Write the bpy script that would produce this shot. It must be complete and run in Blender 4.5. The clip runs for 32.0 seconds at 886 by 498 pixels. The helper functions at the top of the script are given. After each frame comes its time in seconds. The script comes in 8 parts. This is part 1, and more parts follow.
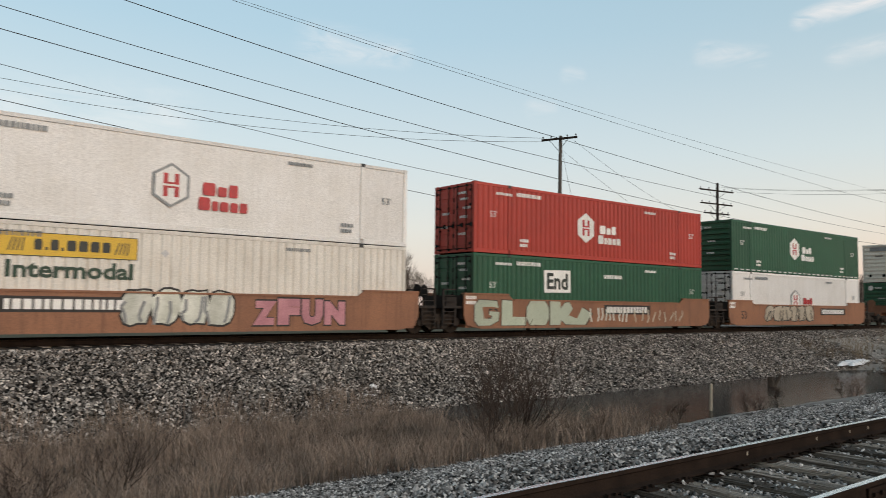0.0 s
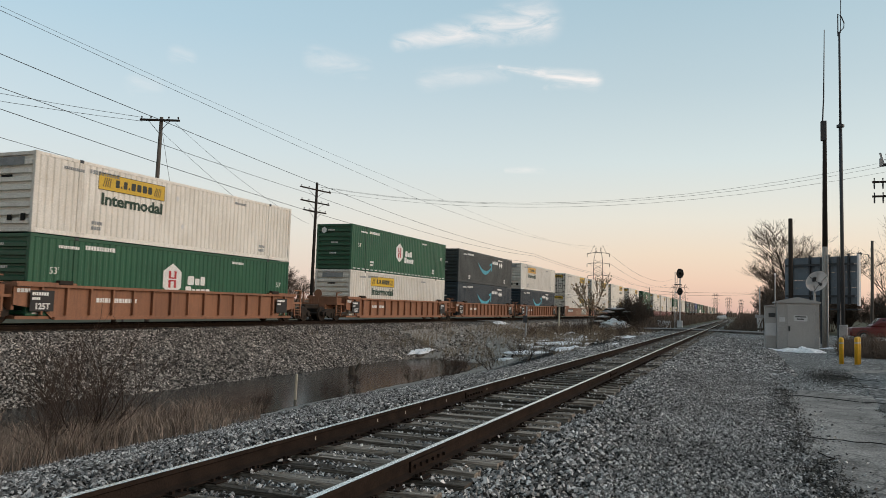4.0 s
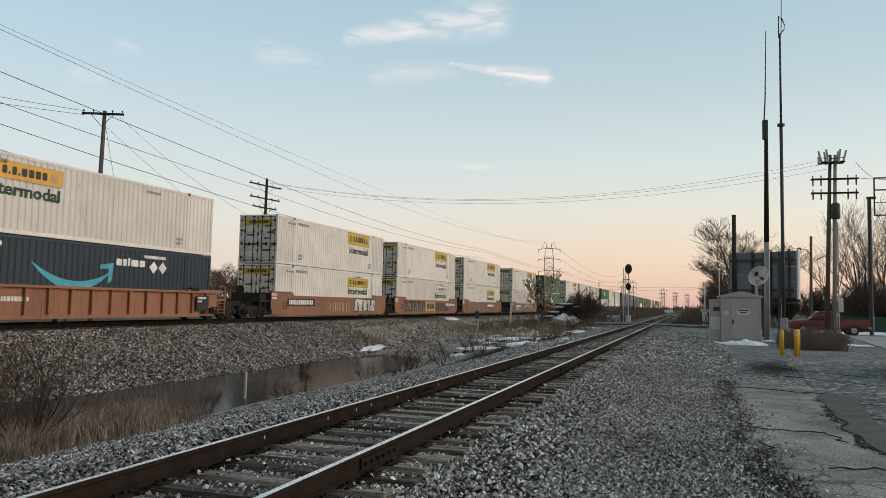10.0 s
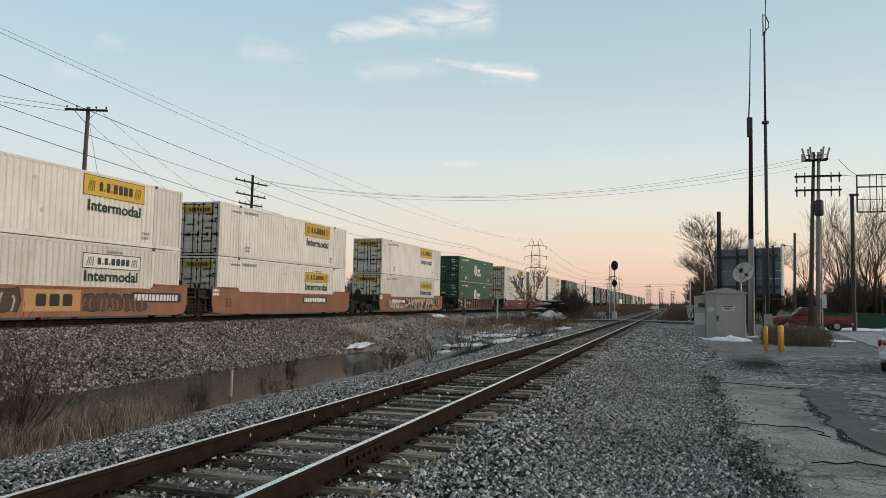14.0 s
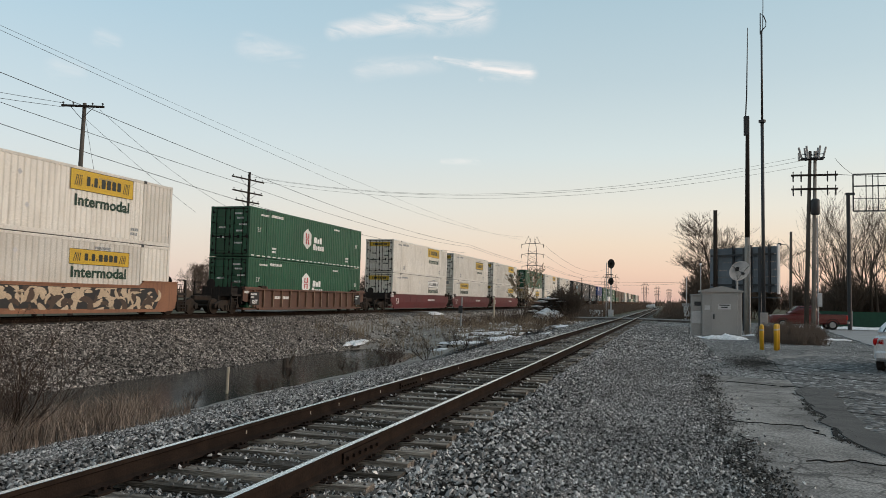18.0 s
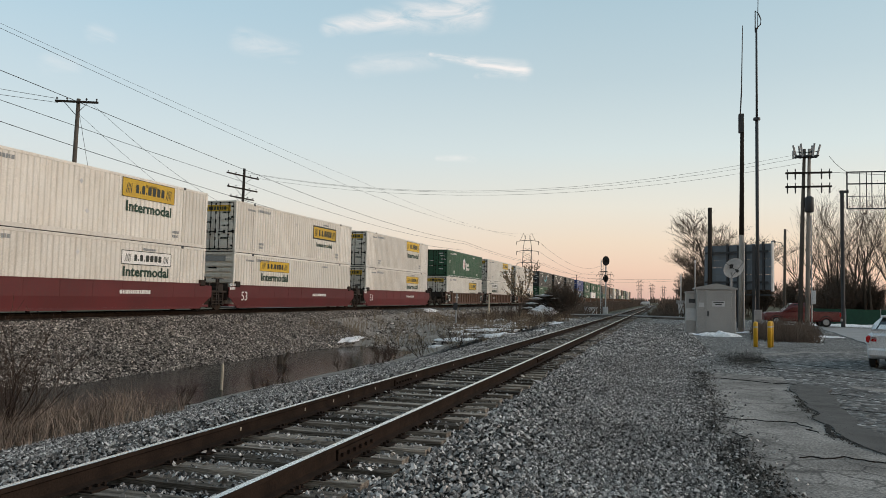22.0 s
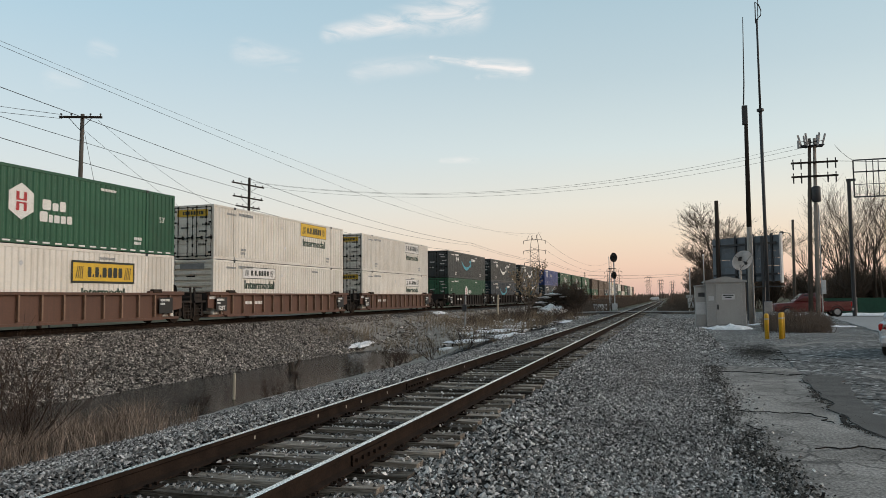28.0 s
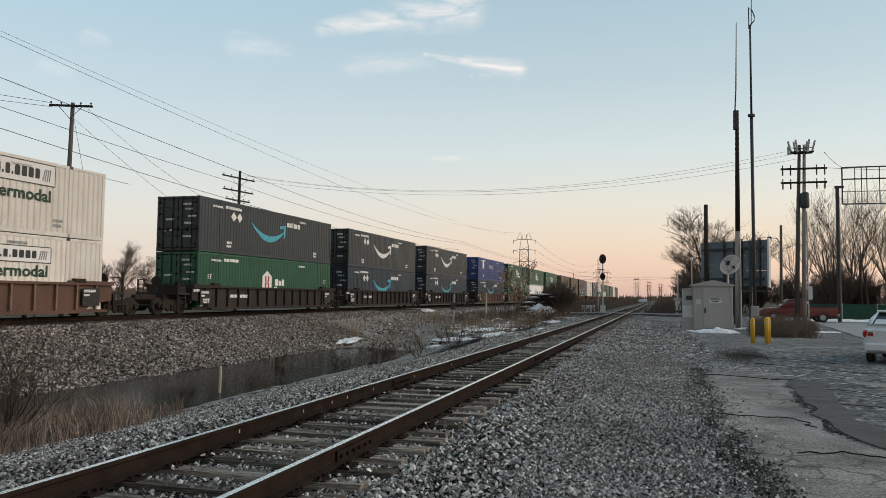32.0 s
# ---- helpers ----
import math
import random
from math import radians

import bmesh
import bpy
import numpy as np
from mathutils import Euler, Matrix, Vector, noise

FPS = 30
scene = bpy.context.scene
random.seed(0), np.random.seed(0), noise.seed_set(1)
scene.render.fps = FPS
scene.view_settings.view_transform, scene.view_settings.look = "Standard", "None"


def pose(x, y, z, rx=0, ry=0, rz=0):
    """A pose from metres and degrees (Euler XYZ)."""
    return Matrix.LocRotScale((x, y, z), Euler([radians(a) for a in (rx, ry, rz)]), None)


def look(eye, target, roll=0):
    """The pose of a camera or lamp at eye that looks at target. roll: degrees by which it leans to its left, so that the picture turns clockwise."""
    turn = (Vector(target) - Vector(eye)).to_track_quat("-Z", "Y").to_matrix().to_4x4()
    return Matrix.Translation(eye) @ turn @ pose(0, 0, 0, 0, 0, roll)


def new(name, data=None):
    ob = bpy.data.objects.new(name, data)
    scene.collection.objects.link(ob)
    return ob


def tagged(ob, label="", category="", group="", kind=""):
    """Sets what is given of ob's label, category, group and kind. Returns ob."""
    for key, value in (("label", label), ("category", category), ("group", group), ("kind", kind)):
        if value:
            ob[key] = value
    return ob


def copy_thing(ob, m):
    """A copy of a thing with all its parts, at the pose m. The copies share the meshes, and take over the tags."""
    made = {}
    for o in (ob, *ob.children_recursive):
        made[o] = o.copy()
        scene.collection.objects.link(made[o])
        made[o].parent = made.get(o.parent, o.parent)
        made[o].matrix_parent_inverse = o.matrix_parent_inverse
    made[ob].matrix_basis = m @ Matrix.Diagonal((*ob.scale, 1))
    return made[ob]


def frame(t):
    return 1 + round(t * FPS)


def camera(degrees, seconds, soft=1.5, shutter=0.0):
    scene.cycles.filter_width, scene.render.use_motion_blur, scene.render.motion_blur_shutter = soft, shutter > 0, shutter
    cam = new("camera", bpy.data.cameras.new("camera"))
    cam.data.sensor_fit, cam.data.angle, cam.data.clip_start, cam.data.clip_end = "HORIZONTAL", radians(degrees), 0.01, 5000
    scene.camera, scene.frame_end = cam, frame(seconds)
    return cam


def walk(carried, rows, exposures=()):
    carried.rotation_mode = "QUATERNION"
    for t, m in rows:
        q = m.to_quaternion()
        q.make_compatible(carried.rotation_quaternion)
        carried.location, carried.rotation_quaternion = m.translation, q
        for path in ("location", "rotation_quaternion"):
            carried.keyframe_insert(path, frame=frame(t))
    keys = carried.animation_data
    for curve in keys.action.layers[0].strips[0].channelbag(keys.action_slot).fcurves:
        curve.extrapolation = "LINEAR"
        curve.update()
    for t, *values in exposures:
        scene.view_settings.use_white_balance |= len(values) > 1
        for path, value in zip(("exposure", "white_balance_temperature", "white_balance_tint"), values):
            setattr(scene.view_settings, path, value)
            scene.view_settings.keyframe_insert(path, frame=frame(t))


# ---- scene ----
# The camera is held by hand on the gravel, 1.41 m above the near rails, and only turns.
# World: y runs along the near track, z = 0 is its rail head.
EYE_Z = 1.41
PATH = [  # t, x, y, yaw, pitch, roll
    (0, -0.174, -0.116, 50.97, 4.32, -0.77),
    (0.5, -0.126, -0.068, 39.89, 4.29, -0.72),
    (1, -0.090, -0.041, 32.62, 4.19, -0.67),
    (1.5, -0.068, -0.028, 28.49, 4.25, -0.98),
    (2, -0.054, -0.021, 25.91, 4.28, -1.71),
    (2.5, -0.045, -0.017, 24.25, 4.34, -1.82),
    (3, -0.037, -0.013, 22.88, 4.33, -1.68),
    (3.5, -0.032, -0.011, 22.01, 4.37, -1.66),
    (5.5, -0.021, -0.007, 19.98, 4.41, -1.67),
    (6, -0.020, -0.006, 19.81, 4.45, -1.58),
    (6.5, -0.020, -0.006, 19.82, 4.42, -1.02),
    (7, -0.020, -0.006, 19.80, 4.42, -0.68),
    (7.5, -0.019, -0.006, 19.65, 4.35, -0.55),
    (8, -0.016, -0.005, 19.25, 4.27, -0.61),
    (8.5, -0.015, -0.005, 18.91, 4.28, -0.85),
    (9, -0.014, -0.004, 18.81, 4.24, -1.02),
    (9.5, -0.011, -0.004, 18.34, 4.20, -1.17),
    (10, -0.008, -0.002, 17.73, 4.21, -1.24),
    (10.5, -0.006, -0.002, 17.47, 4.17, -1.50),
    (11, -0.005, -0.001, 17.23, 4.18, -1.76),
    (11.5, -0.002, -0.001, 16.76, 4.14, -1.92),
    (12, -0.002, -0.001, 16.72, 4.12, -1.92),
    (12.5, -0.002, -0.001, 16.73, 4.08, -1.90),
    (13, -0.002, -0.001, 16.75, 4.09, -1.73),
    (13.5, -0.002, -0.001, 16.75, 4.03, -1.26),
    (14, -0.002, -0.001, 16.74, 4.00, -1.11),
    (14.5, -0.002, -0.001, 16.74, 4.01, -1.14),
    (16.5, -0.002, -0.000, 16.69, 3.91, -1.00),
    (17, -0.001, -0.000, 16.65, 3.92, -1.03),
    (17.5, -0.001, -0.000, 16.56, 3.85, -1.17),
    (18, -0.000, -0.000, 16.49, 3.83, -1.27),
    (18.5, -0.000, -0.000, 16.41, 3.72, -1.25),
    (19, 0.000, 0.000, 16.41, 3.70, -1.25),
    (19.5, 0.000, 0.000, 16.39, 3.68, -1.23),
    (20, 0.000, 0.000, 16.37, 3.67, -1.22),
    (20.5, 0.001, 0.000, 16.30, 3.66, -1.27),
    (21, 0.001, 0.000, 16.17, 3.66, -1.36),
    (21.5, 0.002, 0.000, 16.15, 3.61, -1.37),
    (22, 0.002, 0.001, 16.11, 3.60, -1.35),
    (22.5, 0.002, 0.000, 16.14, 3.62, -1.34),
    (23, 0.002, 0.001, 16.11, 3.70, -1.32),
    (23.5, 0.002, 0.001, 16.09, 3.69, -1.41),
    (24, 0.002, 0.001, 16.00, 3.67, -1.46),
    (24.5, 0.004, 0.001, 15.82, 3.75, -1.45),
    (25, 0.004, 0.001, 15.77, 3.94, -1.42),
    (25.5, 0.004, 0.001, 15.81, 3.93, -1.16),
    (27.5, -0.002, -0.001, 16.76, 3.77, 0.31),
    (28, -0.002, -0.001, 16.76, 3.77, 0.56),
    (28.5, -0.002, -0.001, 16.73, 3.76, 0.58),
    (29, -0.002, -0.001, 16.70, 3.71, 0.57),
    (29.5, -0.002, -0.000, 16.68, 3.67, 0.19),
    (30, 0.000, 0.000, 16.39, 3.67, -0.35),
    (30.5, 0.002, 0.001, 16.06, 3.67, -0.46),
    (31, 0.003, 0.001, 15.94, 3.63, -0.51),
    (31.5, 0.003, 0.001, 15.92, 3.62, -0.54),
    (32, 0.003, 0.001, 15.91, 3.60, -0.66),
]
cam = camera(60.7, 32.0, soft=0.5, shutter=0.12)
walk(cam, [(t, pose(x, y, EYE_Z, 90 + p, r, w)) for t, x, y, w, p, r in PATH], [(0, 0.0, 6500, 11.5), (32, 0.0, 6500, 11.5)])

# ---- sky and light: just after sunset, the glow lies beyond the tracks and to the right ----
world = bpy.data.worlds.new("dusk_sky")
scene.world = world
world.use_nodes = True
wn, wl = world.node_tree.nodes, world.node_tree.links
wn.clear()


def wnode(kind, **kw):
    n = wn.new(kind)
    for k, v in kw.items():
        n.inputs[k].default_value = v
    return n


def ramp_set(node, stops):
    el = node.color_ramp.elements
    while len(el) > 1:
        el.remove(el[-1])
    el[0].position, el[0].color = stops[0][0], (*stops[0][1], 1)
    for p, c in stops[1:]:
        el.new(p).color = (*c, 1)


coord = wnode("ShaderNodeTexCoord")
sep = wnode("ShaderNodeSeparateXYZ")
wl.new(coord.outputs["Generated"], sep.inputs[0])
warm, cool = wnode("ShaderNodeValToRGB"), wnode("ShaderNodeValToRGB")
ramp_set(warm, [(0.0, (0.68, 0.46, 0.41)), (0.04, (0.80, 0.58, 0.48)), (0.075, (0.81, 0.66, 0.54)), (0.12, (0.77, 0.73, 0.65)), (0.19, (0.64, 0.72, 0.72)),
                (0.28, (0.50, 0.62, 0.665)), (0.42, (0.36, 0.53, 0.62)), (1.0, (0.25, 0.41, 0.53))])
ramp_set(cool, [(0.0, (0.72, 0.60, 0.55)), (0.10, (0.70, 0.70, 0.68)), (0.20, (0.595, 0.69, 0.73)), (0.34, (0.43, 0.61, 0.715)),
                (0.50, (0.35, 0.55, 0.68)), (1.0, (0.25, 0.42, 0.55))])
for r in (warm, cool):
    wl.new(sep.outputs["Z"], r.inputs[0])
side = wnode("ShaderNodeMapRange", **{"From Min": -0.75, "From Max": -0.1})
wl.new(sep.outputs["X"], side.inputs[0])
grad = wn.new("ShaderNodeMix")
grad.data_type = "RGBA"
wl.new(side.outputs[0], grad.inputs[0])
wl.new(cool.outputs[0], grad.inputs[6])
wl.new(warm.outputs[0], grad.inputs[7])

# thin wisps of high cloud, each along a line across the sky: (from, to, half width at both ends, density)
WISPS = [((-0.404, 0.852, 0.334), (-0.234, 0.902, 0.362), 0.012, 0.030, 0.85), ((-0.271, 0.890, 0.368), (-0.237, 0.903, 0.359), 0.022, 0.018, 0.6),
         ((-0.286, 0.907, 0.309), (-0.173, 0.941, 0.291), 0.004, 0.014, 1.0), ((-0.232, 0.930, 0.284), (-0.176, 0.940, 0.289), 0.004, 0.009, 0.7),
         ((-0.375, 0.880, 0.291), (-0.282, 0.908, 0.302), 0.016, 0.014, 0.4), ((-0.498, 0.810, 0.309), (-0.448, 0.842, 0.302), 0.018, 0.014, 0.45),
         ((-0.284, 0.942, 0.181), (-0.238, 0.954, 0.182), 0.004, 0.006, 0.6), ((-0.635, 0.714, 0.296), (-0.624, 0.724, 0.294), 0.012, 0.010, 0.4),
         ((-0.676, 0.692, 0.255), (-0.659, 0.708, 0.255), 0.014, 0.012, 0.3), ((-0.83, 0.46, 0.33), (-0.77, 0.55, 0.32), 0.03, 0.02, 0.45), ((-0.98, 0.1, 0.2), (-0.9, 0.3, 0.22), 0.06, 0.05, 0.3)]


def wmath(kind, op, a, b=None, c=None):
    n = wn.new(kind)
    n.operation = op
    for i, v in enumerate((a, b, c)):
        if v is None:
            continue
        if isinstance(v, (int, float, tuple, Vector)):
            n.inputs[i].default_value = v
        else:
            wl.new(v, n.inputs[i])
    return n


maps = wn.new("ShaderNodeMapping")
maps.inputs["Rotation"].default_value = (0.0, 0.2, 0.0)
maps.inputs["Scale"].default_value = (1.0, 1.0, 3.2)
wl.new(coord.outputs["Generated"], maps.inputs[0])
puff = wnode("ShaderNodeTexNoise", Scale=16.0, Detail=8.0, Roughness=0.62, Distortion=0.7)
wl.new(maps.outputs[0], puff.inputs["Vector"])
thin = wnode("ShaderNodeMapRange", **{"From Min": 0.36, "From Max": 0.66})
wl.new(puff.outputs[0], thin.inputs[0])
cloud = None
for a, b, w0, w1, dens in WISPS:
    a, b = Vector(a).normalized(), Vector(b).normalized()
    d = b - a
    off = wmath("ShaderNodeVectorMath", "SUBTRACT", coord.outputs["Generated"], a)
    along = wmath("ShaderNodeVectorMath", "DOT_PRODUCT", off.outputs[0], d / d.length_squared)
    u = wmath("ShaderNodeMath", "MAXIMUM", wmath("ShaderNodeMath", "MINIMUM", along.outputs["Value"], 1.0).outputs[0], 0.0)
    foot = wn.new("ShaderNodeVectorMath")
    foot.operation = "SCALE"
    foot.inputs[0].default_value = d
    wl.new(u.outputs[0], foot.inputs["Scale"])
    dist = wmath("ShaderNodeVectorMath", "DISTANCE", off.outputs[0], foot.outputs[0])
    wide = wnode("ShaderNodeMapRange", **{"To Min": w0, "To Max": w1})
    wl.new(u.outputs[0], wide.inputs[0])
    ratio = wmath("ShaderNodeMath", "DIVIDE", dist.outputs["Value"], wide.outputs[0])
    fall = wnode("ShaderNodeMapRange", **{"From Min": 1.25, "From Max": 0.05, "To Min": 0.0, "To Max": dens})
    fall.interpolation_type = "SMOOTHSTEP"
    wl.new(ratio.outputs[0], fall.inputs[0])
    both = wmath("ShaderNodeMath", "MULTIPLY", fall.outputs[0], thin.outputs[0])
    cloud = both if cloud is None else wmath("ShaderNodeMath", "MAXIMUM", cloud.outputs[0], both.outputs[0])
# the sky opposite the sunset is dimmer and rosier
back = wnode("ShaderNodeMapRange", **{"From Min": -0.7, "From Max": 0.05})
wl.new(sep.outputs["Y"], back.inputs[0])
rose = wnode("ShaderNodeValToRGB")
ramp_set(rose, [(0.0, (1.0, 0.81, 0.71)), (1.0, (1.0, 1.0, 1.0))])
wl.new(back.outputs[0], rose.inputs[0])
dim = wn.new("ShaderNodeMix")
dim.data_type, dim.blend_type = "RGBA", "MULTIPLY"
dim.inputs[0].default_value = 1.0
wl.new(grad.outputs[2], dim.inputs[6])
wl.new(rose.outputs[0], dim.inputs[7])
lit = wn.new("ShaderNodeMix")
lit.data_type = "RGBA"
wl.new(cloud.outputs[0], lit.inputs[0])
wl.new(dim.outputs[2], lit.inputs[6])
lit.inputs[7].default_value = (0.93, 0.88, 0.84, 1)
air = wn.new("ShaderNodeTexSky")
air.sky_type, air.sun_disc = "NISHITA", False
air.sun_elevation, air.sun_rotation = radians(4), radians(75)
bg1, bg2 = wnode("ShaderNodeBackground", Strength=0.94), wnode("ShaderNodeBackground", Strength=0.05)
wl.new(lit.outputs[2], bg1.inputs[0])
wl.new(air.outputs[0], bg2.inputs[0])
add, wout = wn.new("ShaderNodeAddShader"), wn.new("ShaderNodeOutputWorld")
wl.new(bg1.outputs[0], add.inputs[0])
wl.new(bg2.outputs[0], add.inputs[1])
wl.new(add.outputs[0], wout.inputs[0])

sun = new("sun", bpy.data.lights.new("sun", "SUN"))
sun.data.energy, sun.data.angle, sun.data.color = 1.75, radians(40), (1.0, 0.84, 0.71)
sun.matrix_world = look((0, 0, 0), (-1.0, -0.22, -0.42))

# ---- materials ----


def material(name, col, col2=None, rough=0.6, metal=0.0, scale=3.0, mix=0.6, fine=40.0, bump=0.15, depth=0.01, stretch=(1, 1, 1), streak=0.0, streak_col=(0.05, 0.035, 0.025), world_space=False, rand=0.12, spec=0.4, crackle=0.0, grit=0.5):
    """Paint, wood, steel: two colours blended by broad noise, a fine grain, streaks that run down, and relief."""
    m = bpy.data.materials.new(name)
    m.use_nodes = True
    n, l = m.node_tree.nodes, m.node_tree.links
    p = n["Principled BSDF"]
    p.inputs["Roughness"].default_value, p.inputs["Metallic"].default_value = rough, metal
    p.inputs["Specular IOR Level"].default_value = spec
    src = n.new("ShaderNodeNewGeometry").outputs["Position"] if world_space else n.new("ShaderNodeTexCoord").outputs["Object"]
    info = n.new("ShaderNodeObjectInfo")
    shift = n.new("ShaderNodeVectorMath")
    shift.operation = "MULTIPLY_ADD"
    shift.inputs[1].default_value = stretch
    l.new(src, shift.inputs[0])
    if not world_space:
        far = n.new("ShaderNodeMath")
        far.operation = "MULTIPLY"
        far.inputs[1].default_value = 37.0
        l.new(info.outputs["Random"], far.inputs[0])
        l.new(far.outputs[0], shift.inputs[2])

    def noise_at(s, detail=4.0):
        t = n.new("ShaderNodeTexNoise")
        t.inputs["Scale"].default_value, t.inputs["Detail"].default_value = s, detail
        l.new(shift.outputs[0], t.inputs["Vector"])
        return t.outputs[0]

    def blend(fac, a, b, kind="MIX"):
        x = n.new("ShaderNodeMix")
        x.data_type, x.blend_type = "RGBA", kind
        for i, v in ((0, fac), (6, a), (7, b)):
            if isinstance(v, (int, float)):
                x.inputs[i].default_value = v
            elif isinstance(v, tuple):
                x.inputs[i].default_value = (*v, 1)
            else:
                l.new(v, x.inputs[i])
        return x.outputs[2]

    def spread(v, a, b, c=0.0, d=1.0):
        x = n.new("ShaderNodeMapRange")
        for i, w in enumerate((a, b, c, d), 1):
            x.inputs[i].default_value = w
        l.new(v, x.inputs[0])
        return x.outputs[0]

    col2 = col2 or tuple(c * 0.6 for c in col)
    c = blend(spread(noise_at(scale), 0.38, 0.68, 0.0, mix), tuple(col), tuple(col2))
    grain = noise_at(fine)
    c = blend(grit, c, blend(1.0, c, spread(grain, 0.3, 0.7, 0.45, 1.5), "MULTIPLY"))
    if rand:
        c = blend(1.0, c, spread(info.outputs["Random"], 0, 1, 1 - rand, 1 + rand), "MULTIPLY")
    if streak:
        st = n.new("ShaderNodeTexNoise")
        st.inputs["Scale"].default_value, st.inputs["Detail"].default_value = 1.0, 5.0
        mp = n.new("ShaderNodeMapping")
        mp.inputs["Scale"].default_value = (9.0, 9.0, 0.55)
        l.new(shift.outputs[0], mp.inputs[0])
        l.new(mp.outputs[0], st.inputs["Vector"])
        c = blend(spread(st.outputs[0], 0.5, 0.78, 0.0, streak), c, tuple(streak_col))
    if crackle:  # a net of fine cracks in some patches
        warp = n.new("ShaderNodeTexNoise")
        warp.inputs["Scale"].default_value = 3.0
        l.new(shift.outputs[0], warp.inputs["Vector"])
        bent = n.new("ShaderNodeVectorMath")
        bent.operation = "MULTIPLY_ADD"
        bent.inputs[1].default_value = (0.35, 0.35, 0.0)
        l.new(warp.outputs["Color"], bent.inputs[0])
        l.new(shift.outputs[0], bent.inputs[2])
        net = n.new("ShaderNodeTexVoronoi")
        net.feature = "DISTANCE_TO_EDGE"
        net.inputs["Scale"].default_value = 1.9
        l.new(bent.outputs[0], net.inputs["Vector"])
        gap = n.new("ShaderNodeMath")
        gap.operation = "MULTIPLY"
        l.new(spread(net.outputs["Distance"], 0.012, 0.05, crackle, 0.0), gap.inputs[0])
        l.new(spread(noise_at(0.6), 0.40, 0.56), gap.inputs[1])
        c = blend(gap.outputs[0], c, (0.03, 0.028, 0.026))
    l.new(c, p.inputs["Base Color"])
    l.new(spread(grain, 0.3, 0.7, max(0.05, rough - 0.1), min(1.0, rough + 0.1)), p.inputs["Roughness"])
    if bump:
        b = n.new("ShaderNodeBump")
        b.inputs["Strength"].default_value, b.inputs["Distance"].default_value = bump, depth
        l.new(grain, b.inputs["Height"])
        l.new(b.outputs[0], p.inputs["Normal"])
    return m


def stone_material(name, dark, light, scale, bump=1.0, depth=0.03, island=False, tint=(1.0, 0.98, 0.95)):
    """Crushed stone: one grey for each stone, by cells or by the pieces of a mesh."""
    m = bpy.data.materials.new(name)
    m.use_nodes = True
    n, l = m.node_tree.nodes, m.node_tree.links
    p = n["Principled BSDF"]
    p.inputs["Roughness"].default_value = 0.85
    p.inputs["Specular IOR Level"].default_value = 0.05
    geo = n.new("ShaderNodeNewGeometry")
    r = n.new("ShaderNodeValToRGB")
    d, g = dark, light
    ramp_set(r, [(0.0, (d * tint[0], d * tint[1], d * tint[2])), (0.4, tuple((d * 0.8 + g * 0.2) * c for c in tint)),
                 (0.75, tuple((d * 0.55 + g * 0.45) * c for c in tint)), (0.93, tuple((d * 0.15 + g * 0.85) * c for c in tint)), (1.0, tuple(min(0.7, g * 1.7) * c for c in tint))])
    patch = n.new("ShaderNodeTexNoise")
    patch.inputs["Scale"].default_value, patch.inputs["Detail"].default_value = 0.55, 5.0
    l.new(geo.outputs["Position"], patch.inputs["Vector"])
    if island:
        l.new(geo.outputs["Random Per Island"], r.inputs[0])
    else:
        v = n.new("ShaderNodeTexVoronoi")
        v.inputs["Scale"].default_value = scale
        l.new(geo.outputs["Position"], v.inputs["Vector"])
        s = n.new("ShaderNodeSeparateColor")
        l.new(v.outputs["Color"], s.inputs[0])
        l.new(s.outputs[0], r.inputs[0])
        b = n.new("ShaderNodeBump")
        b.invert = True
        b.inputs["Strength"].default_value, b.inputs["Distance"].default_value = bump, depth
        l.new(v.outputs["Distance"], b.inputs["Height"])
        l.new(b.outputs[0], p.inputs["Normal"])
    shade = n.new("ShaderNodeMapRange")
    for i, w in enumerate((0.3, 0.7, 0.8, 1.25), 1):
        shade.inputs[i].default_value = w
    l.new(patch.outputs[0], shade.inputs[0])
    x = n.new("ShaderNodeMix")
    x.data_type, x.blend_type = "RGBA", "MULTIPLY"
    x.inputs[0].default_value = 1.0
    l.new(r.outputs[0], x.inputs[6])
    l.new(shade.outputs[0], x.inputs[7])
    l.new(x.outputs[2], p.inputs["Base Color"])
    return m


M = {}
M["white"] = material("container_white", (0.68, 0.66, 0.61), (0.56, 0.53, 0.47), 0.5, scale=0.7, streak=0.35, streak_col=(0.30, 0.24, 0.18), bump=0.05)
M["bright"] = material("container_bright_white", (0.74, 0.74, 0.73), (0.64, 0.63, 0.60), 0.5, scale=0.7, streak=0.2, streak_col=(0.36, 0.33, 0.30), bump=0.05)
M["green"] = material("container_green", (0.016, 0.090, 0.047), (0.012, 0.066, 0.036), 0.45, scale=0.8, streak=0.25, streak_col=(0.02, 0.035, 0.025), bump=0.05)
M["red"] = material("container_red", (0.40, 0.042, 0.028), (0.32, 0.034, 0.022), 0.45, scale=0.8, streak=0.25, streak_col=(0.18, 0.03, 0.02), bump=0.05)
M["grey"] = material("container_slate_grey", (0.032, 0.042, 0.045), (0.025, 0.032, 0.035), 0.45, scale=0.8, streak=0.2, streak_col=(0.09, 0.085, 0.08), bump=0.05)
M["navy"] = material("container_navy", (0.018, 0.035, 0.05), (0.014, 0.025, 0.036), 0.45, scale=0.8, streak=0.2, streak_col=(0.05, 0.05, 0.05), bump=0.05)
M["blue"] = material("container_blue", (0.022, 0.055, 0.20), (0.018, 0.04, 0.14), 0.45, scale=0.8, streak=0.2, bump=0.05)
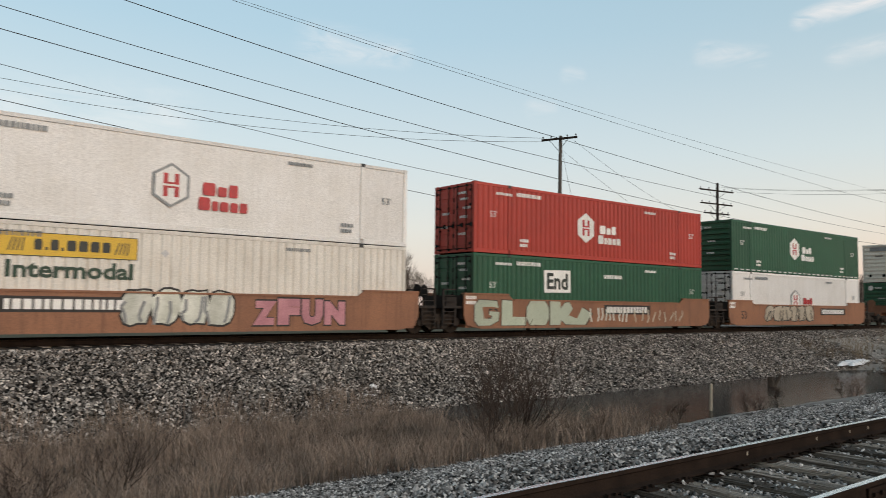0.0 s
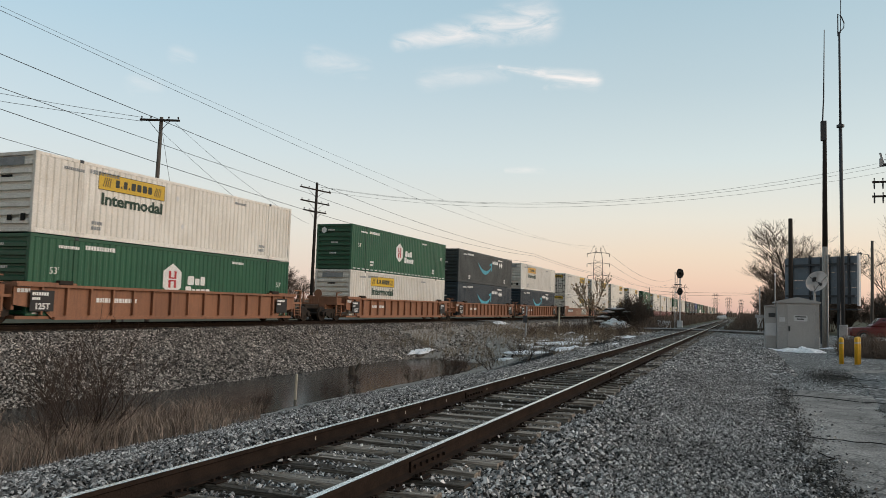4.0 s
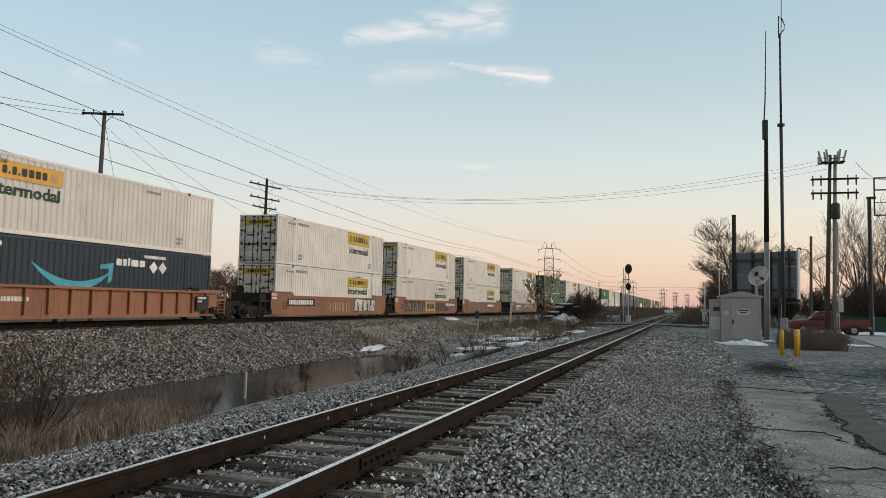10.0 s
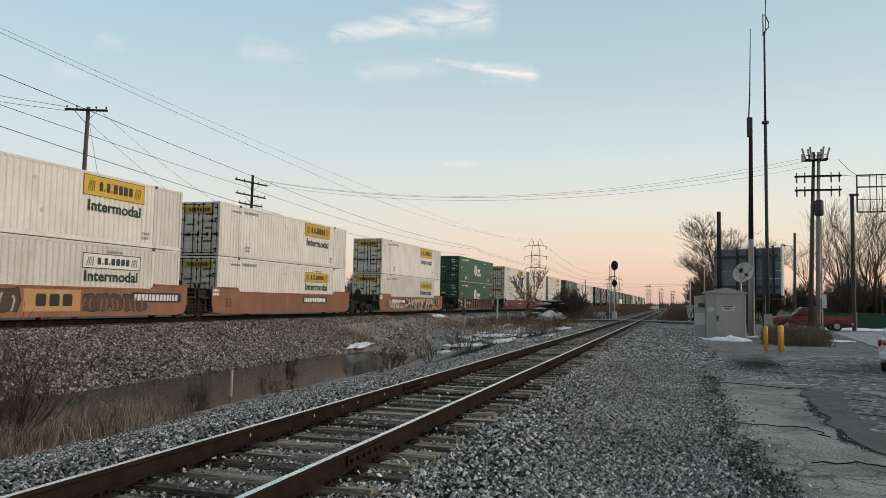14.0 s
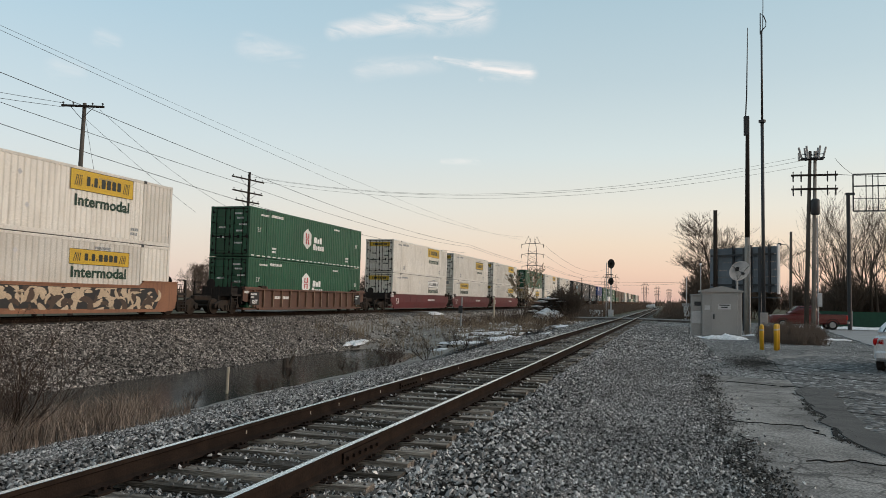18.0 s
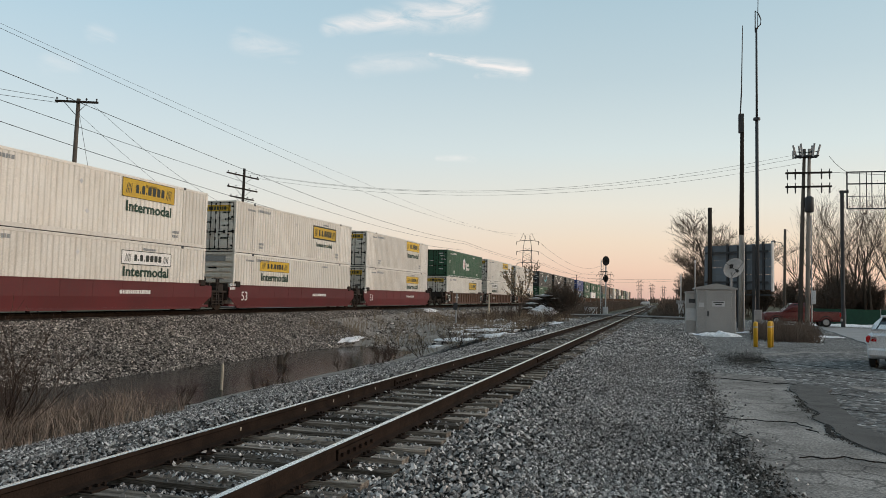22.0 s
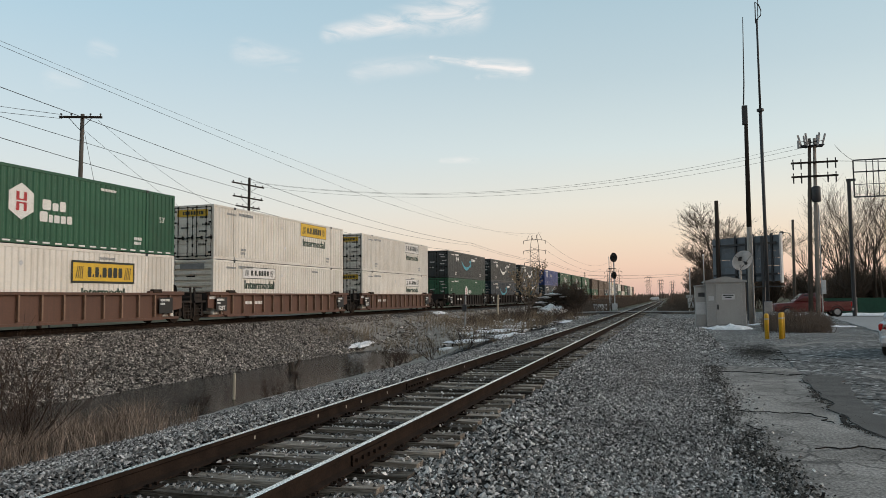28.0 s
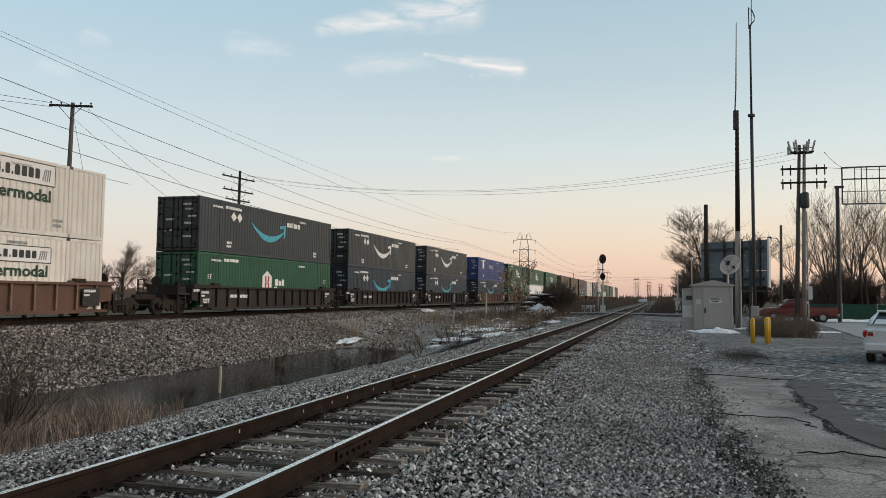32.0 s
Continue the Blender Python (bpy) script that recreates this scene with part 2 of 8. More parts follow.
M["brown"] = material("container_brown", (0.10, 0.075, 0.055), (0.07, 0.05, 0.04), 0.5, scale=0.8, streak=0.2, bump=0.05)
M["orange"] = material("well_orange", (0.26, 0.119, 0.064), (0.175, 0.080, 0.046), 0.6, scale=0.6, streak=0.5, streak_col=(0.07, 0.035, 0.025), bump=0.1)
M["rust"] = material("well_brown", (0.11, 0.056, 0.038), (0.07, 0.036, 0.027), 0.65, scale=0.6, streak=0.5, streak_col=(0.06, 0.035, 0.025), bump=0.1)
M["rib_pale"] = material("worn_rib", (0.22, 0.14, 0.095), (0.13, 0.075, 0.05), 0.65, scale=2.0, bump=0.1)
M["maroon"] = material("well_maroon", (0.105, 0.013, 0.015), (0.07, 0.010, 0.011), 0.55, scale=0.6, streak=0.4, streak_col=(0.06, 0.02, 0.018), bump=0.1)
M["black"] = material("well_black", (0.030, 0.028, 0.027), (0.05, 0.04, 0.034), 0.6, scale=0.6, streak=0.4, streak_col=(0.09, 0.06, 0.045), bump=0.1, spec=0.06)
M["iron"] = material("truck_iron", (0.028, 0.024, 0.021), (0.055, 0.04, 0.03), 0.7, scale=3.0, bump=0.2, spec=0.06)
M["rail_rust"] = material("rail_web_rust", (0.027, 0.019, 0.015), (0.010, 0.008, 0.007), 0.95, scale=4, world_space=True, fine=60, bump=0.3, rand=0, spec=0.04)
M["rail_dull"] = material("main_rail_head", (0.10, 0.085, 0.075), (0.06, 0.05, 0.045), 0.75, scale=2, bump=0.05, world_space=True, rand=0, spec=0.1)
M["rail_top"] = material("rail_head_steel", (0.78, 0.74, 0.70), (0.58, 0.53, 0.49), 0.26, metal=1.0, scale=2, bump=0.02, world_space=True, rand=0)
M["tie"] = material("tie_wood", (0.25, 0.215, 0.18), (0.04, 0.032, 0.026), 0.9, scale=3, fine=22, bump=0.9, depth=0.02, stretch=(0.3, 5, 5), rand=0.7, mix=0.85, grit=0.9, spec=0.05)
M["ballast"] = stone_material("ballast_bed", 0.015, 0.32, 22.0, tint=(1.0, 0.93, 0.85))
M["slope"] = stone_material("ballast_slope", 0.03, 0.24, 13.0, depth=0.05, tint=(1.0, 0.92, 0.83))
M["stones"] = stone_material("ballast_stones", 0.014, 0.74, 1, island=True, tint=(0.98, 0.945, 0.91))
M["slope_stones"] = stone_material("slope_stones", 0.018, 0.58, 1, island=True, tint=(1.0, 0.90, 0.81))
M["crumbs"] = stone_material("edge_crumbs", 0.02, 0.20, 1, island=True, tint=(1.0, 0.93, 0.85))
# near-black bed: the shade between loose stones is put into its colour
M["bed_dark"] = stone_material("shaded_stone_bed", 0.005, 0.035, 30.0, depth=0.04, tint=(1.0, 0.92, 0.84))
M["track_bed"] = stone_material("dark_track_bed", 0.012, 0.07, 14.0, tint=(1.0, 0.9, 0.8))
M["gravel"] = stone_material("gravel", 0.03, 0.46, 22.0, depth=0.04, tint=(1.0, 0.96, 0.91))
M["soil"] = material("winter_soil", (0.29, 0.262, 0.232), (0.13, 0.116, 0.10), 0.95, scale=0.9, fine=14, bump=0.8, depth=0.05, world_space=True, rand=0, spec=0.06)
M["field"] = material("winter_field", (0.10, 0.09, 0.06), (0.06, 0.058, 0.04), 0.95, scale=0.15, fine=4, bump=0.6, depth=0.1, world_space=True, rand=0, spec=0.06)
M["asphalt"] = material("worn_asphalt", (0.285, 0.262, 0.24), (0.125, 0.114, 0.105), 0.9, scale=1.1, fine=34, mix=0.85, bump=1.0, crackle=0.6, grit=1.0, depth=0.012, world_space=True, rand=0, spec=0.06)
M["crack"] = material("crack_filling", (0.02, 0.018, 0.017), (0.035, 0.032, 0.03), 0.9, scale=3, fine=40, bump=0.8, world_space=True, rand=0, spec=0.06)
M["rough_lot"] = stone_material("coarse_worn_asphalt", 0.06, 0.30, 10.0, depth=0.045, tint=(1.0, 0.96, 0.92))
M["patch"] = material("smooth_patch_asphalt", (0.12, 0.112, 0.105), (0.075, 0.07, 0.066), 0.9, scale=2.5, fine=60, bump=0.7, crackle=0.4, grit=0.8, depth=0.01, world_space=True, rand=0, spec=0.06)
M["asphalt_dark"] = material("dark_asphalt", (0.14, 0.129, 0.12), (0.045, 0.042, 0.04), 0.9, scale=0.9, fine=26, bump=1.0, crackle=0.9, grit=1.0, mix=0.9, depth=0.012, world_space=True, rand=0)
M["road"] = material("road_surface", (0.26, 0.255, 0.25), (0.19, 0.185, 0.18), 0.85, scale=0.5, fine=30, world_space=True, rand=0)
M["snow"] = material("old_snow", (0.78, 0.77, 0.77), (0.56, 0.55, 0.54), 0.7, scale=2.5, fine=18, bump=0.5, depth=0.04, world_space=True, rand=0)
M["pole"] = material("pole_wood", (0.10, 0.09, 0.08), (0.06, 0.054, 0.048), 0.9, scale=2.0, fine=14, bump=0.5, stretch=(6, 6, 0.4), spec=0.06)
M["pole_grey"] = material("pole_grey", (0.30, 0.28, 0.255), (0.18, 0.165, 0.148), 0.9, scale=2.0, fine=14, bump=0.5, stretch=(6, 6, 0.4), spec=0.06)
M["pole_dark"] = material("pole_creosote", (0.038, 0.032, 0.028), (0.025, 0.021, 0.019), 0.9, scale=2.0, fine=14, bump=0.5, stretch=(6, 6, 0.4), spec=0.06)
M["wire"] = material("wire", (0.03, 0.03, 0.032), rough=0.6, bump=0)
M["galv"] = material("galvanised_steel", (0.33, 0.34, 0.35), (0.25, 0.26, 0.27), 0.5, metal=0.6, bump=0.05)
M["shed"] = material("shed_grey", (0.35, 0.345, 0.335), (0.29, 0.285, 0.28), 0.55, scale=0.9, streak=0.15, streak_col=(0.16, 0.15, 0.14), bump=0.06)
M["light_grey"] = material("light_grey", (0.52, 0.53, 0.54), (0.44, 0.44, 0.45), 0.5, bump=0.05)
M["dish"] = material("dish_white", (0.60, 0.60, 0.60), (0.50, 0.49, 0.48), 0.5, bump=0.03)
M["yellow"] = material("bollard_yellow", (0.62, 0.36, 0.022), (0.50, 0.28, 0.02), 0.5, bump=0.05)
M["board"] = material("billboard_back", (0.125, 0.155, 0.185), (0.09, 0.11, 0.13), 0.6, scale=1.2, streak=0.3, streak_col=(0.05, 0.055, 0.06))
M["dark_steel"] = material("dark_steel", (0.032, 0.036, 0.042), (0.045, 0.045, 0.045), 0.6, bump=0.1)
M["truck_red"] = material("truck_red", (0.12, 0.012, 0.012), (0.09, 0.009, 0.009), 0.3, bump=0.0, spec=0.6)
M["car_white"] = material("car_white", (0.62, 0.63, 0.65), (0.56, 0.57, 0.58), 0.3, bump=0.0, spec=0.6)
M["gasket"] = material("black_gasket", (0.018, 0.018, 0.018), rough=0.7, bump=0, spec=0.06)
M["rubber"] = material("rubber", (0.02, 0.02, 0.02), rough=0.8)
M["lens_red"] = material("red_lens", (0.45, 0.012, 0.012), rough=0.2, bump=0)
M["fence"] = material("fence_green", (0.018, 0.07, 0.045), (0.013, 0.05, 0.035), 0.8, bump=0.1)
M["bark"] = material("bark", (0.085, 0.07, 0.058), (0.055, 0.046, 0.04), 0.95, scale=3, fine=20, bump=0.6, stretch=(3, 3, 0.6), rand=0.2, spec=0.06)
M["twig"] = material("twigs", (0.12, 0.094, 0.076), (0.075, 0.06, 0.05), 0.95, bump=0, rand=0.2, spec=0.06)
M["bush_twig"] = material("bush_twigs", (0.06, 0.045, 0.037), (0.036, 0.028, 0.024), 0.95, bump=0, rand=0.2, spec=0.06)
M["reed"] = material("dry_reed", (0.34, 0.265, 0.21), (0.075, 0.057, 0.048), 0.9, scale=2.6, fine=16, mix=0.85, bump=0, world_space=True, rand=0, spec=0.06)
M["weed"] = material("dead_weed", (0.20, 0.16, 0.115), (0.10, 0.08, 0.06), 0.95, scale=0.6, fine=7, bump=0, world_space=True, rand=0, spec=0.06)
M["dead_leaf"] = material("dry_leaf", (0.46, 0.37, 0.26), (0.30, 0.22, 0.15), 0.9, bump=0)
M["sign_red"] = material("sign_red", (0.36, 0.022, 0.022), rough=0.5, bump=0)
M["print_white"] = material("print_white", (0.72, 0.72, 0.70), (0.6, 0.6, 0.58), 0.5, bump=0)
M["print_yellow"] = material("print_yellow", (0.60, 0.39, 0.03), (0.50, 0.31, 0.03), 0.5, scale=1.5, bump=0)
M["print_amber"] = material("print_amber", (0.62, 0.34, 0.05), (0.52, 0.27, 0.04), 0.5, scale=1.5, bump=0)
M["print_dark"] = material("print_dark", (0.022, 0.03, 0.026), rough=0.5, bump=0)
M["print_green"] = material("print_green", (0.008, 0.042, 0.025), rough=0.5, bump=0)
M["print_red"] = material("print_red", (0.42, 0.03, 0.035), rough=0.5, bump=0)
M["print_teal"] = material("print_teal", (0.06, 0.36, 0.47), rough=0.5, bump=0)
M["print_grey"] = material("print_grey", (0.25, 0.27, 0.28), rough=0.5, bump=0)
M["spray_white"] = material("spray_white", (0.62, 0.64, 0.58), (0.42, 0.44, 0.38), 0.6, scale=1.6, mix=0.9, bump=0)
M["spray_cream"] = material("spray_cream", (0.52, 0.41, 0.29), (0.40, 0.30, 0.20), 0.6, scale=1.6, bump=0)
M["spray_jade"] = material("spray_pale_green", (0.40, 0.45, 0.36), (0.32, 0.37, 0.29), 0.6, scale=1.2, bump=0)
M["spray_brown"] = material("spray_brown", (0.07, 0.045, 0.033), (0.04, 0.028, 0.022), 0.6, scale=1.6, bump=0)
M["spray_ochre"] = material("spray_ochre", (0.42, 0.24, 0.09), (0.34, 0.19, 0.08), 0.6, scale=1.6, bump=0)
M["spray_green"] = material("spray_green", (0.10, 0.17, 0.09), (0.07, 0.11, 0.06), 0.6, scale=1.6, bump=0)
M["spray_pink"] = material("spray_pink", (0.50, 0.24, 0.27), (0.33, 0.13, 0.17), 0.6, scale=1.6, bump=0)
M["spray_grey"] = material("spray_grey", (0.42, 0.37, 0.29), (0.30, 0.26, 0.20), 0.6, scale=1.6, bump=0)
M["spray_black"] = material("spray_black", (0.02, 0.02, 0.02), rough=0.6, bump=0)
glass = bpy.data.materials.new("window_glass")
glass.use_nodes = True
gp = glass.node_tree.nodes["Principled BSDF"]
gp.inputs["Base Color"].default_value = (0.015, 0.02, 0.022, 1)
gp.inputs["Roughness"].default_value = 0.06
M["glass"] = glass
water = bpy.data.materials.new("pond_water")
water.use_nodes = True
wp, wt = water.node_tree.nodes["Principled BSDF"], water.node_tree
wp.inputs["Base Color"].default_value = (0.030, 0.028, 0.025, 1)
wp.inputs["Roughness"].default_value = 0.17
wp.inputs["Specular IOR Level"].default_value = 0.08
wp.inputs["IOR"].default_value = 1.33
rip = wt.nodes.new("ShaderNodeTexNoise")
rip.inputs["Scale"].default_value, rip.inputs["Detail"].default_value = 5.0, 3.0
rbump = wt.nodes.new("ShaderNodeBump")
rbump.inputs["Strength"].default_value, rbump.inputs["Distance"].default_value = 0.05, 0.02
wt.links.new(wt.nodes.new("ShaderNodeNewGeometry").outputs["Position"], rip.inputs["Vector"])
wt.links.new(rip.outputs[0], rbump.inputs["Height"])
wt.links.new(rbump.outputs[0], wp.inputs["Normal"])
M["water"] = water

# ---- mesh tools ----


def mesh_of(bm, name, mat, smooth=False):
    me = bpy.data.meshes.new(name)
    bm.normal_update()
    bm.to_mesh(me)
    bm.free()
    me.materials.append(M[mat] if isinstance(mat, str) else mat)
    if smooth:
        for f in me.polygons:
            f.use_smooth = True
    return me


def raw_mesh(name, verts, faces, mat, smooth=False):
    me = bpy.data.meshes.new(name)
    me.from_pydata(verts, [], faces)
    me.materials.append(M[mat] if isinstance(mat, str) else mat)
    if smooth:
        me.shade_smooth()
    return me


def part(name, data, mat, parent, label="", at=None, smooth=False):
    """One mesh object under a thing or a part; data is a bmesh or a mesh that alike parts share."""
    if isinstance(data, bmesh.types.BMesh):
        data = mesh_of(data, name, mat, smooth)
    ob = new(name, data)
    if mat is not None and data.materials[0] != (M[mat] if isinstance(mat, str) else mat):
        ob.material_slots[0].link = "OBJECT"
        ob.material_slots[0].material = M[mat]
    if parent is not None:
        ob.parent = parent
    if at is not None:
        ob.matrix_basis = at if isinstance(at, Matrix) else Matrix.Translation(at)
    if label:
        ob["label"] = label
    return ob


def thing(name, label, category, at=None, group="", kind=""):
    e = new(name)
    e.empty_display_size = 0.2
    if at is not None:
        e.matrix_basis = at if isinstance(at, Matrix) else Matrix.Translation(at)
    return tagged(e, label, category, group, kind)


def box(bm, x0, x1, y0, y1, z0, z1, m=None):
    co = [(x, y, z) for z in (z0, z1) for y in (y0, y1) for x in (x0, x1)]
    v = [bm.verts.new(m @ Vector(c) if m else c) for c in co]
    for f in ((0, 2, 3, 1), (4, 5, 7, 6), (0, 1, 5, 4), (2, 6, 7, 3), (0, 4, 6, 2), (1, 3, 7, 5)):
        bm.faces.new([v[i] for i in f])
    return bm


def bevel_box(x0, x1, y0, y1, z0, z1, r=0.02, seg=1):
    bm = box(bmesh.new(), x0, x1, y0, y1, z0, z1)
    bmesh.ops.bevel(bm, geom=bm.edges[:], offset=r, segments=seg, affect="EDGES", profile=0.6)
    return bm


def tube(bm, pts, radii, n=8, caps=True):
    """A tube through points, with a radius at each."""
    rings, up = [], Vector((0.31, 0.17, 0.93)).normalized()
    pts = [Vector(p) for p in pts]
    for i, p in enumerate(pts):
        d = (pts[min(i + 1, len(pts) - 1)] - pts[max(i - 1, 0)]).normalized()
        a = d.cross(up)
        if a.length < 0.05:
            a = d.cross(Vector((1, 0, 0)))
        a.normalize()
        b = d.cross(a)
        r = radii[i] if isinstance(radii, (list, tuple)) else radii
        rings.append([bm.verts.new(p + (a * math.cos(k * math.tau / n) + b * math.sin(k * math.tau / n)) * r) for k in range(n)])
    for q, w in zip(rings, rings[1:]):
        for k in range(n):
            bm.faces.new((q[k], q[(k + 1) % n], w[(k + 1) % n], w[k]))
    if caps:
        bm.faces.new(rings[0][::-1])
        bm.faces.new(rings[-1])
    return bm


def plate(bm, pts, depth, axis=(1, 0, 0)):
    """A flat outline pushed out by depth along axis."""
    d = Vector(axis) * depth
    a = [bm.verts.new(p) for p in pts]
    b = [bm.verts.new(Vector(p) + d) for p in pts]
    bm.faces.new(b)
    bm.faces.new(a[::-1])
    for i in range(len(a)):
        j = (i + 1) % len(a)
        bm.faces.new((a[i], a[j], b[j], b[i]))
    return bm


LETTERS = {}


def letters(body, size, mat, depth=0.004, fat=0.0, fit=None):
    """Words in the built-in font as a mesh that reads along +y when seen from +x; origin at its left foot."""
    key = (body, size, mat, fat, fit)
    if key not in LETTERS:
        cu = bpy.data.curves.new("letters", "FONT")
        cu.body, cu.size, cu.extrude, cu.resolution_u = body, size, depth, 2
        cu.offset = fat
        ob = bpy.data.objects.new("letters", cu)
        scene.collection.objects.link(ob)
        me = bpy.data.meshes.new_from_object(ob.evaluated_get(bpy.context.evaluated_depsgraph_get()))
        bpy.data.objects.remove(ob)
        me.transform(Matrix(((0, 0, 1, 0), (1, 0, 0, 0), (0, 1, 0, 0), (0, 0, 0, 1))))
        if fit:  # stretch to a given width and height
            co = np.array([v.co[:] for v in me.vertices])
            lo, hi = co.min(0), co.max(0)
            me.transform(Matrix.Diagonal((1, fit[0] / (hi[1] - lo[1]), fit[1] / (hi[2] - lo[2]), 1)) @ Matrix.Translation((0, -lo[1], -lo[2])))
        me.materials.clear()
        me.materials.append(M[mat])
        LETTERS[key] = me
    return LETTERS[key]

# ---- ground: near track, ditch with a pond, the main line's bank, gravel and a lot on the right ----
NEAR_X = (-4.445, -2.935)
MAIN_X, MAIN_SLANT, MAIN_Z, MAIN_RISE = -24.49, 0.00698, 0.325, 0.0012
DITCH = [(-3000, -0.8), (-60, -0.6), (-33, -0.5), (-30, -0.1), (-28.6, 0.10), (-27.8, 0.13), (-21.7, 0.13), (-21.2, 0.05), (-17.3, -1.5), (-16.4, -1.85), (-12.6, -1.85),
         (-11.6, -1.5), (-10.4, -1.25), (-8.9, -0.95), (-5.7, -0.24), (-5.2, -0.22), (-5.0, -0.26), (-2.4, -0.26), (-2.2, -0.22), (-1.6, -0.24), (-0.4, -0.31), (0.6, -0.33), (6, -0.33), (40, -0.35), (3000, -0.5)]
LEVEL = [(-3000, -0.8), (-60, -0.6), (-33, -0.5), (-30, -0.1), (-28.6, 0.10), (-27.8, 0.13), (-21.7, 0.13), (-21.2, 0.1), (-19.3, -0.38), (-16.4, -0.5), (-12.6, -0.55),
         (-11.6, -0.55), (-10.4, -0.55), (-8.9, -0.5), (-6.4, -0.24), (-5.2, -0.22), (-5.0, -0.26), (-2.4, -0.26), (-2.2, -0.22), (-1.6, -0.24), (-0.4, -0.31), (0.6, -0.33), (6, -0.33), (40, -0.35), (3000, -0.5)]


def smooth(a, b, v):
    u = min(1.0, max(0.0, (v - a) / (b - a)))
    return u * u * (3 - 2 * u)


def lift(table, x):
    return float(np.interp(x, [p[0] for p in table], [p[1] for p in table]))


def ground_z(x, y, rough=True):
    w = smooth(33, 52, y + 0.8 * (x + 14))
    z = lift(DITCH, x) * (1 - w) + lift(LEVEL, x) * w
    if -30 < x < -18:
        z += MAIN_RISE * max(0.0, min(y, 400)) * smooth(-18, -21, x)
    if rough:
        soft = smooth(-9.3, -10.3, x) * smooth(-20.8, -18.5, x) + smooth(-29, -34, x)
        z += noise.noise((x * 0.35, y * 0.35, 0.3)) * (0.012 + 0.10 * soft) + noise.noise((x * 1.7, y * 1.7, 5.3)) * (0.006 + 0.03 * soft)
    return z


def ballast_sort(x, y):
    """Which surface lies at a place."""
    j = noise.noise((x * 0.6, y * 0.6, 9.0)) * 0.5 + noise.noise((x * 2.2, y * 2.2, 2.0)) * 0.25
    if y > 330 or abs(x) > 60:
        return 4
    if y > 87 and (x > -1.9 + j or x < -6.2 + j) and x > -19:
        return 4
    if x < -29.3 + j:
        return 4 if x < -36 + 3 * j else 3
    # strip of darker stone that carries the main track
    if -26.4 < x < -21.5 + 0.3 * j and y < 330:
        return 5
    if x < -17.2 and 1 < y < 43 or -9.2 + j < x < -1.4 and 2.9 < y < 58 or -1.4 <= x < 0.6 and 4.4 < y < 58:  # thick loose stone lies on it; the bed's colour holds the shade of its gaps
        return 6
    if x < -17.6 + j * 0.5 and (y < 44 + 4 * j or x < -20.5 + j):
        return 1
    if x < -9.9 + j and (y < 46 or x < -6.8 + j):
        return 3
    if x < -6.9 + j and y > 40:
        return 3
    if x < -1.0 + j * 0.6:
        return 0
    return 2


xs = sorted({*np.arange(-36, 8, 0.4).round(2), *np.arange(-60, -36, 3.0), *np.arange(8, 60, 4.0), -3000, -1200, -500, -250, -120, -80, 80, 120, 250, 500, 1200, 3000})
ys = sorted({*np.arange(-12, 60, 0.6).round(2), *np.arange(60, 140, 2.0), *np.arange(140, 420, 12.0), -3000, -1000, -300, -100, -40, -20, 500, 700, 1000, 1600, 2400, 4200})
gv = [(float(x), float(y), ground_z(float(x), float(y))) for y in ys for x in xs]
nx = len(xs)
gf = [(j * nx + i, j * nx + i + 1, (j + 1) * nx + i + 1, (j + 1) * nx + i) for j in range(len(ys) - 1) for i in range(nx - 1)]
gm = raw_mesh("ground", gv, gf, "ballast", True)
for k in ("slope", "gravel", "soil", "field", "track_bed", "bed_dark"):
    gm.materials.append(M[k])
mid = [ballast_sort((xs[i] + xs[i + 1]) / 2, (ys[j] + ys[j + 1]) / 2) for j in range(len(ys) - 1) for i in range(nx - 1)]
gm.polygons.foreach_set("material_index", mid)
ground = tagged(new("ground", gm), "crushed-stone ballast, gravel and bare winter soil around two railway tracks", "ground", kind="structure")


def sheet(name, outline, z, thick, mat, label, category, sub=0.5):
    """A laid surface with an uneven rim that follows the ground."""
    bm = bmesh.new()
    vs = [bm.verts.new((x, y, 0)) for x, y in outline]
    bm.faces.new(vs)
    top = bmesh.ops.triangulate(bm, faces=bm.faces[:])["faces"]
    for _ in range(3):
        long = [e for e in bm.edges if e.calc_length() > sub * 2]
        if not long:
            break
        bmesh.ops.subdivide_edges(bm, edges=long, cuts=1)
        bmesh.ops.triangulate(bm, faces=bm.faces[:])
    for v in bm.verts:
        v.co.z = ground_z(v.co.x, v.co.y, False) + z + noise.noise((v.co.x * 0.7, v.co.y * 0.7, 3.0)) * 0.012
    bot = bmesh.ops.extrude_face_region(bm, geom=bm.faces[:])
    for v in [g for g in bot["geom"] if isinstance(g, bmesh.types.BMVert)]:
        v.co.z -= thick
    bmesh.ops.recalc_face_normals(bm, faces=bm.faces[:])
    return tagged(new(name, mesh_of(bm, name, mat)), label, category, kind="structure")


def ragged(pts, step=0.4, amp=0.12, seed=0.0):
    out = []
    for (x0, y0), (x1, y1) in zip(pts, pts[1:] + pts[:1]):
        k = max(1, int(math.hypot(x1 - x0, y1 - y0) / step))
        for i in range(k):
            u = i / k
            x, y = x0 + (x1 - x0) * u, y0 + (y1 - y0) * u
            out.append((x + noise.noise((x * 1.3, y * 1.3, seed)) * amp * 1.6, y + noise.noise((x * 1.3, y * 1.3, seed + 7)) * amp * 1.6))
    return out


pond = tagged(new("water", raw_mesh("water", [(-22, -30, -1.50), (-8, -30, -1.50), (-8, 60, -1.50), (-22, 60, -1.50)], [(0, 1, 2, 3)], "water")),
              "still brown pond water in the ditch between the tracks", "pond", kind="structure")

